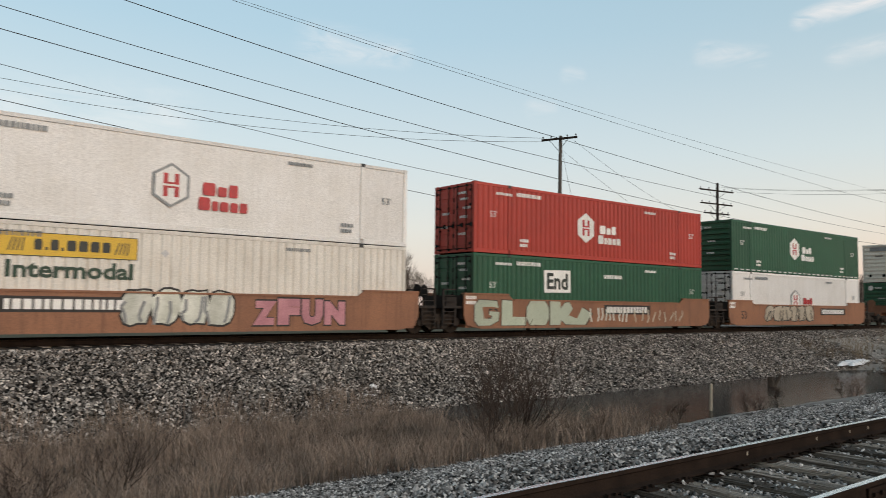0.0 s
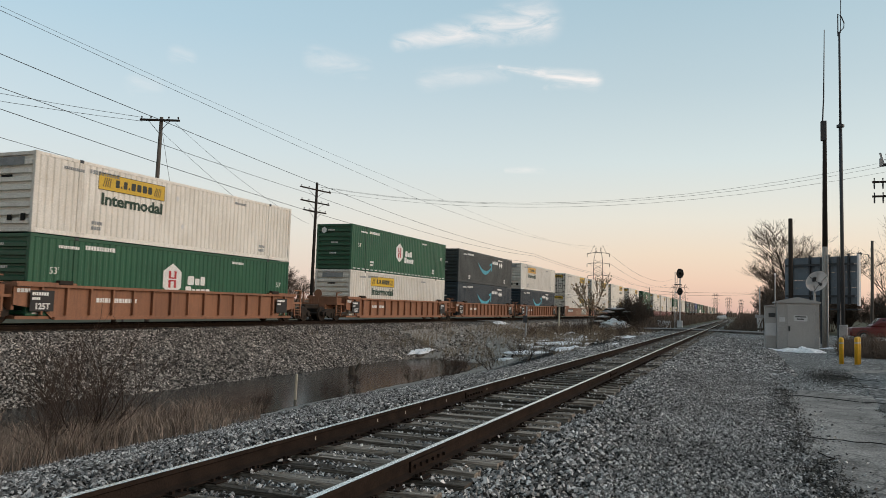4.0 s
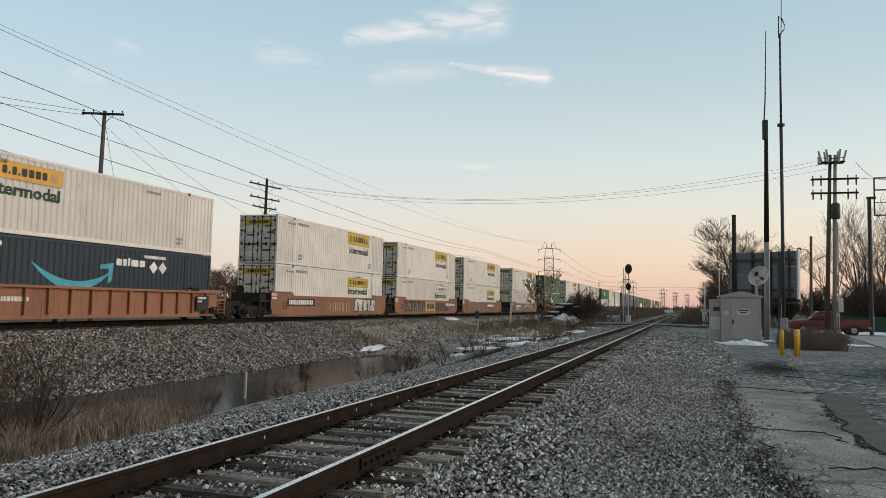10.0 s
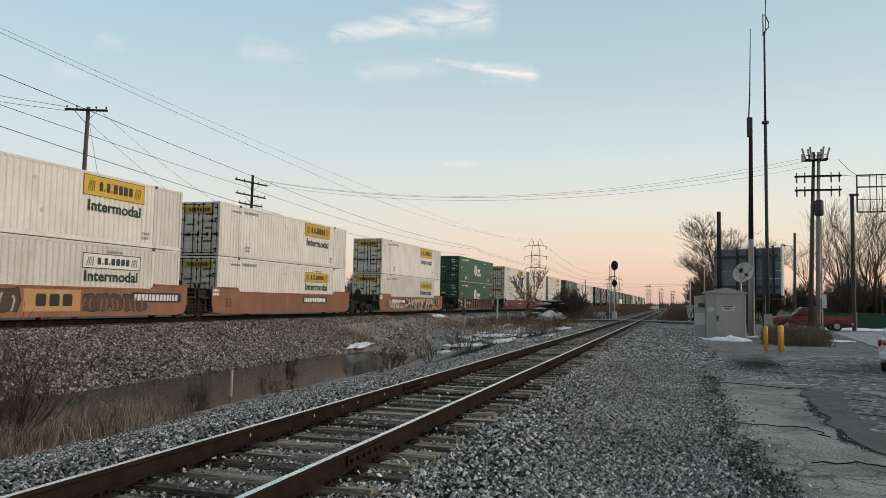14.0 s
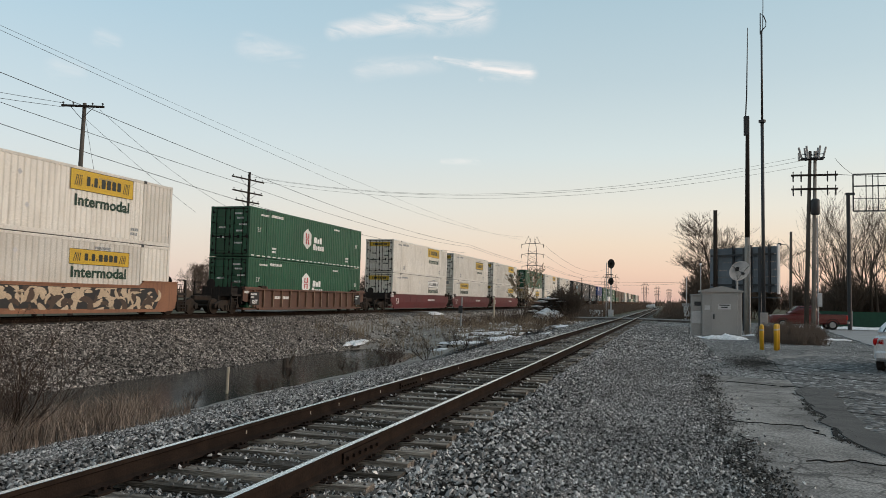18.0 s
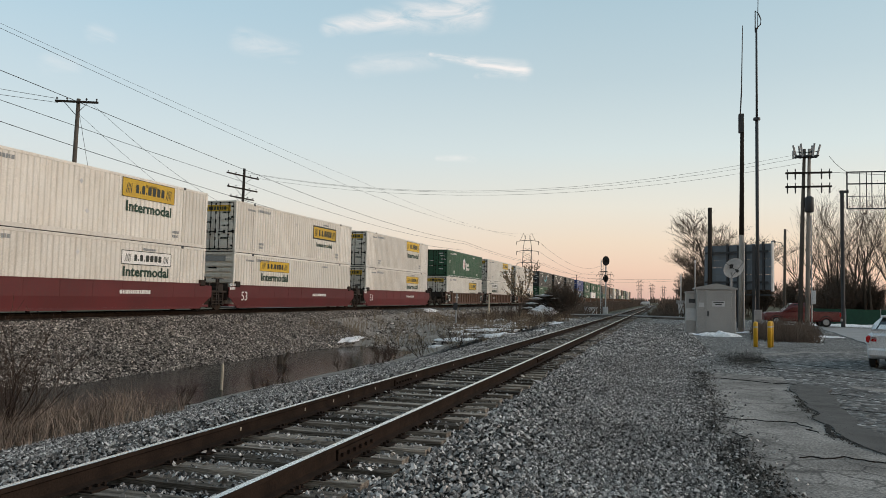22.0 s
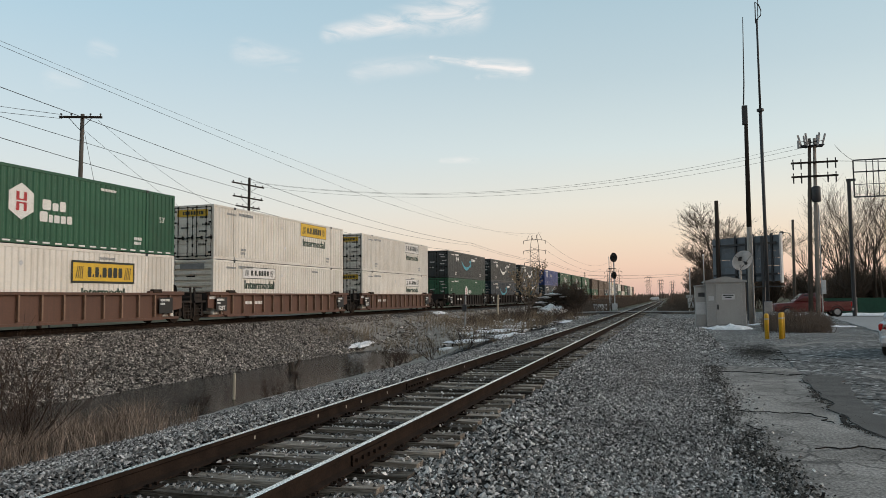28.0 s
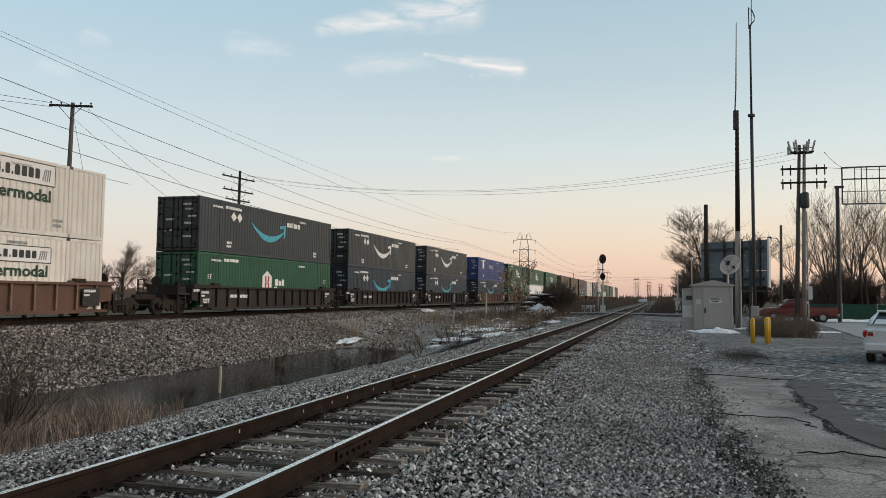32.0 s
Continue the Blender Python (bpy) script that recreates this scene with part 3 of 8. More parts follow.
lot = sheet("pavement", ragged([(1.0, -6), (1.0, 7.8), (0.8, 11), (0.65, 15), (0.75, 18), (1.35, 20.2), (2.6, 19.4), (3.6, 22), (3.2, 28), (5.0, 31), (9, 33), (16, 36), (60, 38), (60, -6)], 0.8, 0.15), 0.012, 0.06, "asphalt",
            "cracked grey asphalt lot with worn edges", "asphalt lot")
lot_dark = sheet("pavement_patch", ragged([(60, -6), (60, 37.8), (16, 35.6), (9, 32.6), (5.2, 30.6), (3.6, 27.5), (3.9, 22.5), (3.0, 18.8), (2.75, 17.0), (2.45, 14.9), (2.3, 12.5), (2.4, 11.2), (2.6, 9.6), (3.2, 8.2), (4.5, -6)], 0.7, 0.2, 4.0), 0.018, 0.05, "rough_lot",
                 "rough mottled asphalt of the older part of the lot", "asphalt patch", 0.8)


def strip(points, wide, seed):
    """The two sides of a ragged ribbon along points."""
    a, b = [], []
    for i, (x, y) in enumerate(points):
        x0, y0 = points[max(0, i - 1)]
        x1, y1 = points[min(len(points) - 1, i + 1)]
        d = math.hypot(x1 - x0, y1 - y0) or 1
        w = wide * (0.5 + abs(noise.noise((x * 3, y * 3, seed))) * 1.8) * (0.35 if i in (0, len(points) - 1) else 1)
        a.append((x - (y1 - y0) / d * w, y + (x1 - x0) / d * w))
        b.append((x + (y1 - y0) / d * w, y - (x1 - x0) / d * w))
    return a + b[::-1]


def finer(points, k=4, amp=0.07, seed=0.0):
    out = []
    for (x0, y0), (x1, y1) in zip(points, points[1:]):
        for i in range(k):
            u = i / k
            x, y = x0 + (x1 - x0) * u, y0 + (y1 - y0) * u
            out.append((x + (noise.noise((x * 4, y * 4, seed)) + 0.5 * noise.noise((x * 13, y * 13, seed))) * amp, y + (noise.noise((x * 4, y * 4, seed + 3)) + 0.5 * noise.noise((x * 13, y * 13, seed + 5))) * amp))
    return out + [points[-1]]


CRACKS = [([(2.3, 18.0), (2.75, 18.2), (2.8, 16.9), (2.5, 14.9), (2.65, 13.9), (2.4, 12.9), (2.2, 11.2), (2.45, 10.6), (2.7, 10.1), (3.4, 9.3)], 0.036), ([(0.75, 12.4), (1.1, 12.3), (1.5, 12.2), (1.9, 12.2), (2.05, 11.4)], 0.006),
          ([(0.95, 10.9), (0.97, 10.3), (0.94, 9.9), (0.92, 9.3)], 0.007), ([(0.7, 18.6), (1.4, 18.6), (2.3, 18.1)], 0.025), ([(2.4, 26), (3.8, 24.2), (5.2, 22.5)], 0.03), ([(2.6, 22.5), (3.4, 21.6), (4.6, 20.4), (6.5, 20.1)], 0.015),
          ([(3.1, 16.5), (3.7, 16.1), (4.2, 14.9), (5.4, 14.8)], 0.008), ([(2.9, 14.2), (3.6, 13.9), (4.0, 12.6), (4.9, 12.0)], 0.009), ([(1.5, 9.4), (2.0, 9.7), (2.6, 9.4)], 0.005)]
for k, (pts, w) in enumerate(CRACKS):
    sheet("crack", strip(finer(pts, 9, 0.16, k), w, k), 0.025, 0.012, "crack", "dark crumbling crack in the asphalt", "crack", 3.0)
sheet("pavement_repair", ragged([(2.46, 17.3), (3.0, 18.1), (3.35, 17.8), (3.02, 15.1), (2.86, 13.8), (2.72, 12.0), (3.1, 9.8), (2.9, 9.2), (2.5, 10.2), (2.28, 11.0), (2.3, 12.7), (2.4, 13.9), (2.5, 16.0)], 0.25, 0.09, 8.0), 0.03, 0.04, "patch",
      "smooth dark repair patch in the worn lot", "asphalt patch", 0.5)
road = sheet("road", [(-90, 79.5), (7, 78), (7, 85), (-90, 86.5)], 0.16, 0.3, "asphalt_dark", "grey road over the railway crossing", "road", 2.0)
lane = sheet("road_lane", ragged([(8.7, 34), (9.0, 38), (10.5, 52.7), (11.0, 58.9), (12, 66), (24, 67), (60, 64), (60, 34)], 1.2, 0.12, 2.0), 0.035, 0.06, "road", "pale grey access road behind the lot", "road", 1.5)

# ---- tracks ----
RAIL = [(-0.07, -0.18), (0.07, -0.18), (0.07, -0.165), (0.012, -0.145), (0.010, -0.05), (0.036, -0.036), (0.036, -0.004), (0.030, 0.0), (0.027, 0.0004), (-0.025, 0.0004), (-0.030, 0.0), (-0.036, -0.004), (-0.036, -0.036), (-0.010, -0.05), (-0.012, -0.145), (-0.07, -0.165)]


def rail_mesh(y0, y1, slant, rise, step, head="rail_top"):
    n, k = max(1, int((y1 - y0) / step)), len(RAIL)
    vs, fs = [], []
    for i in range(n + 1):
        y = y0 + (y1 - y0) * i / n
        for a, b in RAIL:
            vs.append((a + slant * y, y, b + rise * y))
    idx = []
    for i in range(n):
        for j in range(k):
            fs.append((i * k + j, i * k + (j + 1) % k, (i + 1) * k + (j + 1) % k, (i + 1) * k + j))
            idx.append(1 if j in (7, 8, 9) else 0)
    me = raw_mesh("rail", vs, fs, "rail_rust")
    me.materials.append(M[head])
    me.polygons.foreach_set("material_index", idx)
    bm = bmesh.new()
    bm.from_mesh(me)
    bmesh.ops.recalc_face_normals(bm, faces=bm.faces[:])
    bm.to_mesh(me)
    bm.free()
    return me


near_track = thing("railway_track", "rusty single track on weathered timber ties in ballast", "railway track", kind="structure")
near_rail = rail_mesh(-20, 900, 0, 0, 20)
for x in NEAR_X:
    part("rail", near_rail, None, near_track, "rusty rail with a polished head", at=(x, 0, 0))
main_track = thing("railway_track", "main line track on top of a ballast bank", "railway track", at=(MAIN_X, 0, MAIN_Z), kind="structure")
main_rail = rail_mesh(-60, 900, MAIN_SLANT, MAIN_RISE, 20, "rail_dull")
for x in (-0.755, 0.755):
    part("rail", main_rail, None, main_track, "dark rail with a worn head", at=(x, 0, 0))


def tie_mesh(seed):
    rnd = random.Random(seed)
    bm = bmesh.new()
    n = 5
    rings = []
    for i in range(n + 1):
        x = -1.3 + 2.6 * i / n
        w, s = 0.115 + rnd.uniform(-0.008, 0.008), rnd.uniform(-0.006, 0.006)
        rings.append([bm.verts.new(c) for c in ((x, -w, -0.17), (x, w, -0.17), (x, w - 0.012, s), (x, 0, s - 0.008 + rnd.uniform(0, 0.008)), (x, -w + 0.012, s))])
    for a, b in zip(rings, rings[1:]):
        for k in range(5):
            bm.faces.new((a[k], b[k], b[(k + 1) % 5], a[(k + 1) % 5]))
    bm.faces.new(rings[0])
    bm.faces.new(rings[-1][::-1])
    bmesh.ops.recalc_face_normals(bm, faces=bm.faces[:])
    return mesh_of(bm, "tie", "tie")


tie_kinds = [tie_mesh(s) for s in range(5)]
bm = bmesh.new()
for sx in (-1, 1):
    for sy in (-1, 1):
        c = Vector((sx * 0.105, sy * 0.05, 0.012))
        box(bm, c.x - 0.016, c.x + 0.016, c.y - 0.014, c.y + 0.014, 0.0, 0.035)
box(bm, -0.175, 0.175, -0.095, 0.095, -0.012, 0.008)
tie_plate = mesh_of(bm, "tie_plate", "rail_rust")
bm = bmesh.new()  # rail anchor clipped under the rail's foot
tube(bm, [(-0.10, 0, -0.02), (-0.09, 0, 0.022), (-0.05, 0, 0.034), (0.05, 0, -0.02), (0.10, 0, -0.015)], 0.017, 5)
anchor = mesh_of(bm, "rail_anchor", "rail_rust")
rnd = random.Random(4)
TIE_N = 150
for i in range(TIE_N):
    y = 2.0 + i * 0.52 + rnd.uniform(-0.03, 0.03)
    t = part("tie", tie_kinds[i % 5], None, near_track, at=pose(-3.69 + rnd.uniform(-0.07, 0.07), y, -0.19 + rnd.uniform(-0.006, 0.004), rnd.uniform(-0.5, 0.5), 0, rnd.uniform(-0.9, 0.9)))
    if y < 30:
        for x in NEAR_X:
            part("tie_plate", tie_plate, None, near_track, at=(x, y, -0.185))
            if rnd.random() < 0.8:
                part("rail_anchor", anchor, None, near_track, at=(x, y + 0.15, -0.165))
vs, fs = [], []
for i in range(260):
    y = 2.0 + (TIE_N + i) * 0.52
    k = len(vs)
    vs += [(-4.99, y - 0.11, -0.19), (-2.39, y - 0.11, -0.19), (-2.39, y + 0.11, -0.19), (-4.99, y + 0.11, -0.19)] + [(-4.99, y - 0.11, -0.3), (-2.39, y - 0.11, -0.3)]
    fs += [(k, k + 1, k + 2, k + 3), (k + 4, k + 5, k + 1, k)]
tagged(part("tie_row", raw_mesh("tie_row", vs, fs, "tie"), None, near_track, "timber ties further along the track"), kind="stuff")
for i in range(150):  # main line ties
    y = 2 + i * 0.52
    part("tie", tie_kinds[i % 5], None, main_track, at=(MAIN_SLANT * y, y, -0.185 + MAIN_RISE * y))
# joint bars of the near rails
bm = bmesh.new()
for z in (-0.13, -0.075):
    box(bm, 0.012, 0.034, -0.45, 0.45, z - 0.024, z + 0.024)
box(bm, 0.012, 0.026, -0.45, 0.45, -0.15, -0.05)
for k in range(6):
    y = -0.375 + k * 0.15
    box(bm, 0.026, 0.06, y - 0.018, y + 0.018, -0.12, -0.085)
joint_bar = mesh_of(bm, "joint_bar", "rail_rust")
for x, y in ((NEAR_X[1], 7.1), (NEAR_X[0], 12.9), (NEAR_X[1], 19.0)):
    part("joint_bar", joint_bar, None, near_track, "bolted joint bar", at=(x, y, 0))
    part("joint_bar", joint_bar, None, near_track, "bolted joint bar", at=pose(x, y, 0, 0, 0, 180))


chalk = mesh_of(bevel_box(0.0115, 0.0145, -0.011, 0.011, -0.11, -0.07, 0.001), "paint_mark", "spray_grey")
for y in (7.48, 9.04, 9.93, 10.47, 11.54, 13.66, 16.3):
    part("paint_mark", chalk, None, near_track, "white paint mark on the rail's web", at=(NEAR_X[0], y, 0))


def stones(name, spots, mat, label, big=1.0):
    """Many angular stones in one mesh: a bent block with a ridge each."""
    rng = np.random.default_rng(len(spots))
    base = np.array([(-1, -0.9, -0.6), (1, -0.9, -0.6), (0.9, 1, -0.6), (-1, 0.9, -0.6), (-0.62, -0.15, 0.45), (0.6, 0.2, 0.45)]) * 0.5
    loops = np.array([0, 1, 5, 4, 2, 3, 4, 5, 1, 2, 5, 3, 0, 4])
    n = len(spots)
    spots = np.array(spots)
    size = spots[:, 3:4, None] * rng.uniform(0.7, 1.35, (n, 1, 3))
    v = base[None] * size * (1 + rng.uniform(-0.28, 0.28, (n, 6, 3)))
    a = rng.uniform(0, 6.283, n)
    tilt = rng.uniform(-0.85, 0.85, (n, 2))
    ca, sa = np.cos(a)[:, None], np.sin(a)[:, None]
    x, y, z = v[..., 0] * ca - v[..., 1] * sa, v[..., 0] * sa + v[..., 1] * ca, v[..., 2]
    z = z + x * tilt[:, :1] + y * tilt[:, 1:]
    v = np.stack([x, y, z], -1) + spots[:, None, :3]
    f = loops[None] + (np.arange(n) * 6)[:, None]
    starts = np.array([0, 4, 8, 11])[None] + (np.arange(n) * 14)[:, None]
    me = bpy.data.meshes.new(name)
    me.vertices.add(n * 6)
    me.vertices.foreach_set("co", v.reshape(-1).astype(np.float32))
    me.loops.add(n * 14)
    me.loops.foreach_set("vertex_index", f.reshape(-1).astype(np.int32))
    me.polygons.add(n * 4)
    me.polygons.foreach_set("loop_start", starts.reshape(-1).astype(np.int32))
    me.update(calc_edges=True)
    me.shade_flat()
    me.materials.append(M[mat])
    return tagged(new(name, me), label, "ballast", kind="stuff")


rng = random.Random(11)


def scatter(count, x0, x1, y0, y1, power, lo, hi, keep):
    out = []
    while len(out) < count:
        y = y0 + (y1 - y0) * rng.random() ** power
        x = rng.uniform(x0, x1)
        if not keep(x, y) or min(abs(x - NEAR_X[0]), abs(x - NEAR_X[1])) < 0.085:
            continue
        crib = -4.95 < x < -2.42
        on_tie = crib and abs((y - 2.0) / 0.52 - round((y - 2.0) / 0.52)) < 0.20
        if on_tie and rng.random() < 0.84 - 0.3 * noise.noise((x * 1.3, y * 0.9, 7.0)):
            continue
        z = -0.19 if on_tie else ground_z(x, y) + (0.012 if crib else 0.012 if x > 0.7 else 0.0)
        out.append((x, y, z + rng.uniform(-0.010, 0.028), rng.uniform(lo, hi) * (0.78 if crib else 1.0)))
    return out


stones("ballast_stones", scatter(140000, -10.3, -1.2, 2.2, 27, 1.5, 0.022, 0.050, lambda x, y: x > -9.6 or rng.random() < 0.5), "stones", "grey crushed stone ballast around the near track")
stones("shoulder_stones", scatter(125000, -1.3, 1.4, 3.5, 30, 1.45, 0.014, 0.036, lambda x, y: x < 0.75 + 0.3 * noise.noise((x, y, 1)) or (rng.random() < 0.10 * (1.5 - x))), "stones", "loose grey gravel beside the track")
spots = []
while len(spots) < 9000:
    y = 4 + 16 * rng.random() ** 1.3
    x = lift([(4, 1.05), (8.5, 0.9), (13, 0.72), (20, 0.85)], y) + rng.gauss(0, 0.13) + 0.12 * noise.noise((0.0, y * 1.5, 3.0))
    spots.append((x, y, ground_z(x, y) + rng.uniform(0.012, 0.028), rng.uniform(0.010, 0.028)))
while len(spots) < 12500:  # a dark muddy smear before the shed
    a, r = rng.uniform(0, math.tau), abs(rng.gauss(0, 0.7))
    x, y = 2.5 + 0.85 * r * math.cos(a) + 0.25 * r * math.sin(a), 25.4 + 3.0 * r * math.sin(a)
    spots.append((x, y, ground_z(x, y) + rng.uniform(0.008, 0.02), rng.uniform(0.012, 0.032)))
while len(spots) < 16000:
    y = rng.uniform(9.2, 20.5)
    x = lift([(9.2, 3.15), (10.2, 2.5), (11, 2.3), (13, 2.3), (16, 2.5), (18, 2.85), (20.5, 3.9)], y) + (0.45 + 0.02 * y) * abs(rng.gauss(0, 0.3)) * rng.choice((-0.3, 1.0)) + 0.15 * noise.noise((0.0, y * 2.0, 6.0))
    if noise.noise((x * 2.5, y * 1.2, 3.3)) < rng.uniform(-0.5, 0.3):
        continue
    spots.append((x, y, ground_z(x, y) + rng.uniform(0.010, 0.025), rng.uniform(0.008, 0.022)))
stones("edge_gravel", spots, "crumbs", "dark dirt and fine gravel along the asphalt's edge")
stones("distant_stones", scatter(45000, -8.0, 1.6, 25, 62, 1.2, 0.045, 0.095, lambda x, y: x > -6.6 or y < 40), "stones", "grey ballast further along the track")
spots = []
while len(spots) < 80000:
    y = rng.uniform(1, 56)
    x = rng.uniform(-21.75, -16.9)
    if y > 44 and x > -20.3:
        continue
    spots.append((x, y, ground_z(x, y) + rng.uniform(-0.005, 0.04), rng.uniform(0.04, 0.09)))
stones("bank_stones", spots, "slope_stones", "crushed stone slope of the main line's bank")
spots = []
while len(spots) < 5000:
    x, y = rng.uniform(-20.5, -7.0), rng.uniform(38, 92)
    if noise.noise((x * 0.5, y * 0.25, 2.0)) > rng.uniform(-0.2, 0.5):
        spots.append((x, y, ground_z(x, y) + rng.uniform(-0.01, 0.04), rng.uniform(0.06, 0.22)))
stones("rubble", spots, "slope_stones", "scattered rubble on the waste ground")

# ---- the train: double-stack well cars that come towards the camera on the main line ----
SPEED = 10.778
LEN, HIGH, HALF = 16.15, 2.895, 1.295
MESH = {}


def shared(key, make, mat, smooth=False):
    if key not in MESH:
        MESH[key] = mesh_of(make(), key.split("/")[0], mat, smooth)
    return MESH[key]


def corrugated(y0, y1, z0, z1, pitch=0.29, deep=0.036):
    """A side panel of pressed steel; the ribs stand out along +x."""
    bm = bmesh.new()
    n = round((y1 - y0) / pitch)
    p = (y1 - y0) / n
    line = [(0.0, y0)]
    for i in range(n):
        y = y0 + i * p
        line += [(0, y + 0.12 * p), (deep, y + 0.27 * p), (deep, y + 0.73 * p), (0, y + 0.88 * p)]
    line.append((0.0, y1))
    a = [bm.verts.new((x, y, z0)) for x, y in line]
    b = [bm.verts.new((x, y, z1)) for x, y in line]
    for i in range(len(line) - 1):
        bm.faces.new((a[i], a[i + 1], b[i + 1], b[i]))
    return bm


def plain_side(y0, y1, z0, z1):
    return corrugated(y0, y1, z0, z1, 0.86, 0.005)


def ribbed_end():
    """Front wall with broad level ribs; faces -y."""
    bm = bmesh.new()
    line = [(0.10, 0.16)]
    for k in range(8):
        z = 0.30 + k * 0.30
        line += [(0.10, z), (-0.005, z + 0.02), (-0.005, z + 0.17), (0.10, z + 0.22)]
    line.append((0.10, 2.76))
    a = [bm.verts.new((-1.14, y, z)) for y, z in line]
    b = [bm.verts.new((1.14, y, z)) for y, z in line]
    for i in range(len(line) - 1):
        bm.faces.new((a[i], b[i], b[i + 1], a[i + 1]))
    return bm


def door_leaf():
    """One pressed leaf with five raised fields."""
    bm, line = bmesh.new(), [(0.05, 0.17), (0.0, 0.17)]
    for k in range(5):
        z = 0.3 + k * 0.5
        line += [(0.0, z), (-0.02, z + 0.02), (-0.02, z + 0.32), (0.0, z + 0.34)]
    line += [(0.0, 2.75), (0.05, 2.75)]
    a = [bm.verts.new((0.02, y, z)) for y, z in line]
    b = [bm.verts.new((1.13, y, z)) for y, z in line]
    for i in range(len(line)):
        j = (i + 1) % len(line)
        bm.faces.new((a[i], b[i], b[j], a[j]))
    bmesh.ops.recalc_face_normals(bm, faces=bm.faces[:])
    return bm


def lock_rod():
    bm = tube(bmesh.new(), [(0, -0.055, 0.10), (0, -0.055, 2.82)], 0.023, 6)
    for z in (0.14, 0.95, 1.9, 2.76):
        box(bm, -0.04, 0.04, -0.075, -0.0, z - 0.035, z + 0.035)
    box(bm, -0.02, 0.36, -0.095, -0.065, 1.10, 1.16)
    box(bm, 0.28, 0.36, -0.1, -0.02, 1.04, 1.22)
    return bm


def gasket():
    """Black rubber seal round a leaf."""
    bm = bmesh.new()
    for x0, x1, z0, z1 in ((0.0, 0.045, 0.15, 2.77), (1.10, 1.15, 0.15, 2.77), (0.045, 1.10, 0.15, 0.19), (0.045, 1.10, 2.73, 2.77)):
        box(bm, x0, x1, -0.008, 0.03, z0, z1)
    return bm


def hinge():
    bm = tube(bmesh.new(), [(0, -0.03, -0.09), (0, -0.03, 0.09)], 0.022, 6)
    return box(bm, -0.16, 0.0, -0.03, -0.012, -0.045, 0.045)


def nose_fittings():
    """Round vent, plates and a hose box that sit on the front wall."""
    bm = tube(bmesh.new(), [(-0.75, -0.03, 0.52), (-0.75, 0.0, 0.52)], 0.11, 10)
    box(bm, 0.1, 0.32, -0.03, 0.0, 0.42, 0.62)
    box(bm, 0.75, 0.98, -0.02, 0.0, 0.4, 0.66)
    box(bm, -0.35, 0.2, -0.012, 0.0, 1.98, 2.06)
    return bm


def casting():
    bm = bevel_box(-0.09, 0.09, -0.09, 0.09, -0.06, 0.06, 0.012)
    return bm


PRINT = {}


def flat_print(key, make, mat):
    if key not in PRINT:
        PRINT[key] = mesh_of(make(), key, mat)
    return PRINT[key]


def bars(rows, seed):
    """Short bars that stand for a line of small print: rows of (y, z, width, height)."""
    bm = bmesh.new()
    rnd = random.Random(seed)
    for y, z, w, h in rows:
        k = y
        while k < y + w:
            d = rnd.uniform(0.4, 0.9) * h
            box(bm, 0, 0.004, k, k + d, z, z + h)
            k += d + 0.22 * h
    return bm


def tape():
    bm = bmesh.new()
    for k in range(26):
        box(bm, 0, 0.004, 0.25 + k * 0.61, 0.25 + k * 0.61 + 0.34, 0, 0.06)
    return bm


def end_bars(seed):
    rnd = random.Random(seed)
    bm, x = bmesh.new(), 0.0
    while x < 0.42:
        d = rnd.uniform(0.04, 0.09)
        box(bm, x, x + d, -0.004, 0, 0, 0.10)
        x += d + 0.025
    return bm


def end_name():
    rnd = random.Random(3)
    bm, x = bmesh.new(), -0.6
    while x < 0.6:
        d = rnd.uniform(0.09, 0.15)
        box(bm, x, x + d, -0.004, 0, 0, 0.19)
        x += d + 0.05
    return bm


def hexagon(r, ry=None):
    return [(0, (ry or r * 0.88) * math.sin(a * math.tau / 6), r * math.cos(a * math.tau / 6)) for a in range(6)]


def hex_mark():
    bm = bmesh.new()
    for y in (-0.24, 0.10):
        box(bm, 0.004, 0.008, y, y + 0.14, -0.36, -0.03)
        box(bm, 0.004, 0.008, y, y + 0.14, 0.03, 0.36)
    box(bm, 0.004, 0.008, -0.10, 0.10, 0.03, 0.09)
    box(bm, 0.004, 0.008, -0.10, 0.10, -0.09, -0.03)
    return bm


def word_block(widths, h, gap):
    """Rounded blocks the size of letters, for a name that is not spelled out."""
    bm, y = bmesh.new(), 0.0
    for w, k in widths:
        plate(bm, [(0, y + 0.06 * w, 0), (0, y + 0.94 * w, 0), (0, y + w, 0.2 * h * k), (0, y + w, 0.8 * h * k), (0, y + 0.9 * w, h * k), (0, y + 0.1 * w, h * k), (0, y, 0.8 * h * k), (0, y, 0.2 * h * k)], 0.004)
        y += w + gap
    return bm


def smile():
    """A curved stroke 4.4 m long that swells in the middle and ends in an arrow tip."""
    bm, a, b = bmesh.new(), [], []
    n = 20
    for i in range(n + 1):
        u = i / n
        y, z = (u - 0.5) * 4.0, 0.62 * (2 * u - 1) ** 2 - 0.12 * (2 * u - 1) - 0.3
        w = 0.03 + 0.26 * math.sin(math.pi * u) ** 0.8
        a.append((0, y, z - w))
        b.append((0, y, z + w * 0.3))
    plate(bm, a + b[::-1], 0.004)
    plate(bm, [(0, 1.42, 0.50), (0, 2.20, 0.62), (0, 2.12, -0.14), (0, 1.90, -0.26), (0, 1.93, 0.36), (0, 1.45, 0.33)], 0.005)
    return bm


def diamond(y, r=0.2):
    return [(0, y, -r), (0, y + r, 0), (0, y, r), (0, y - r, 0)]


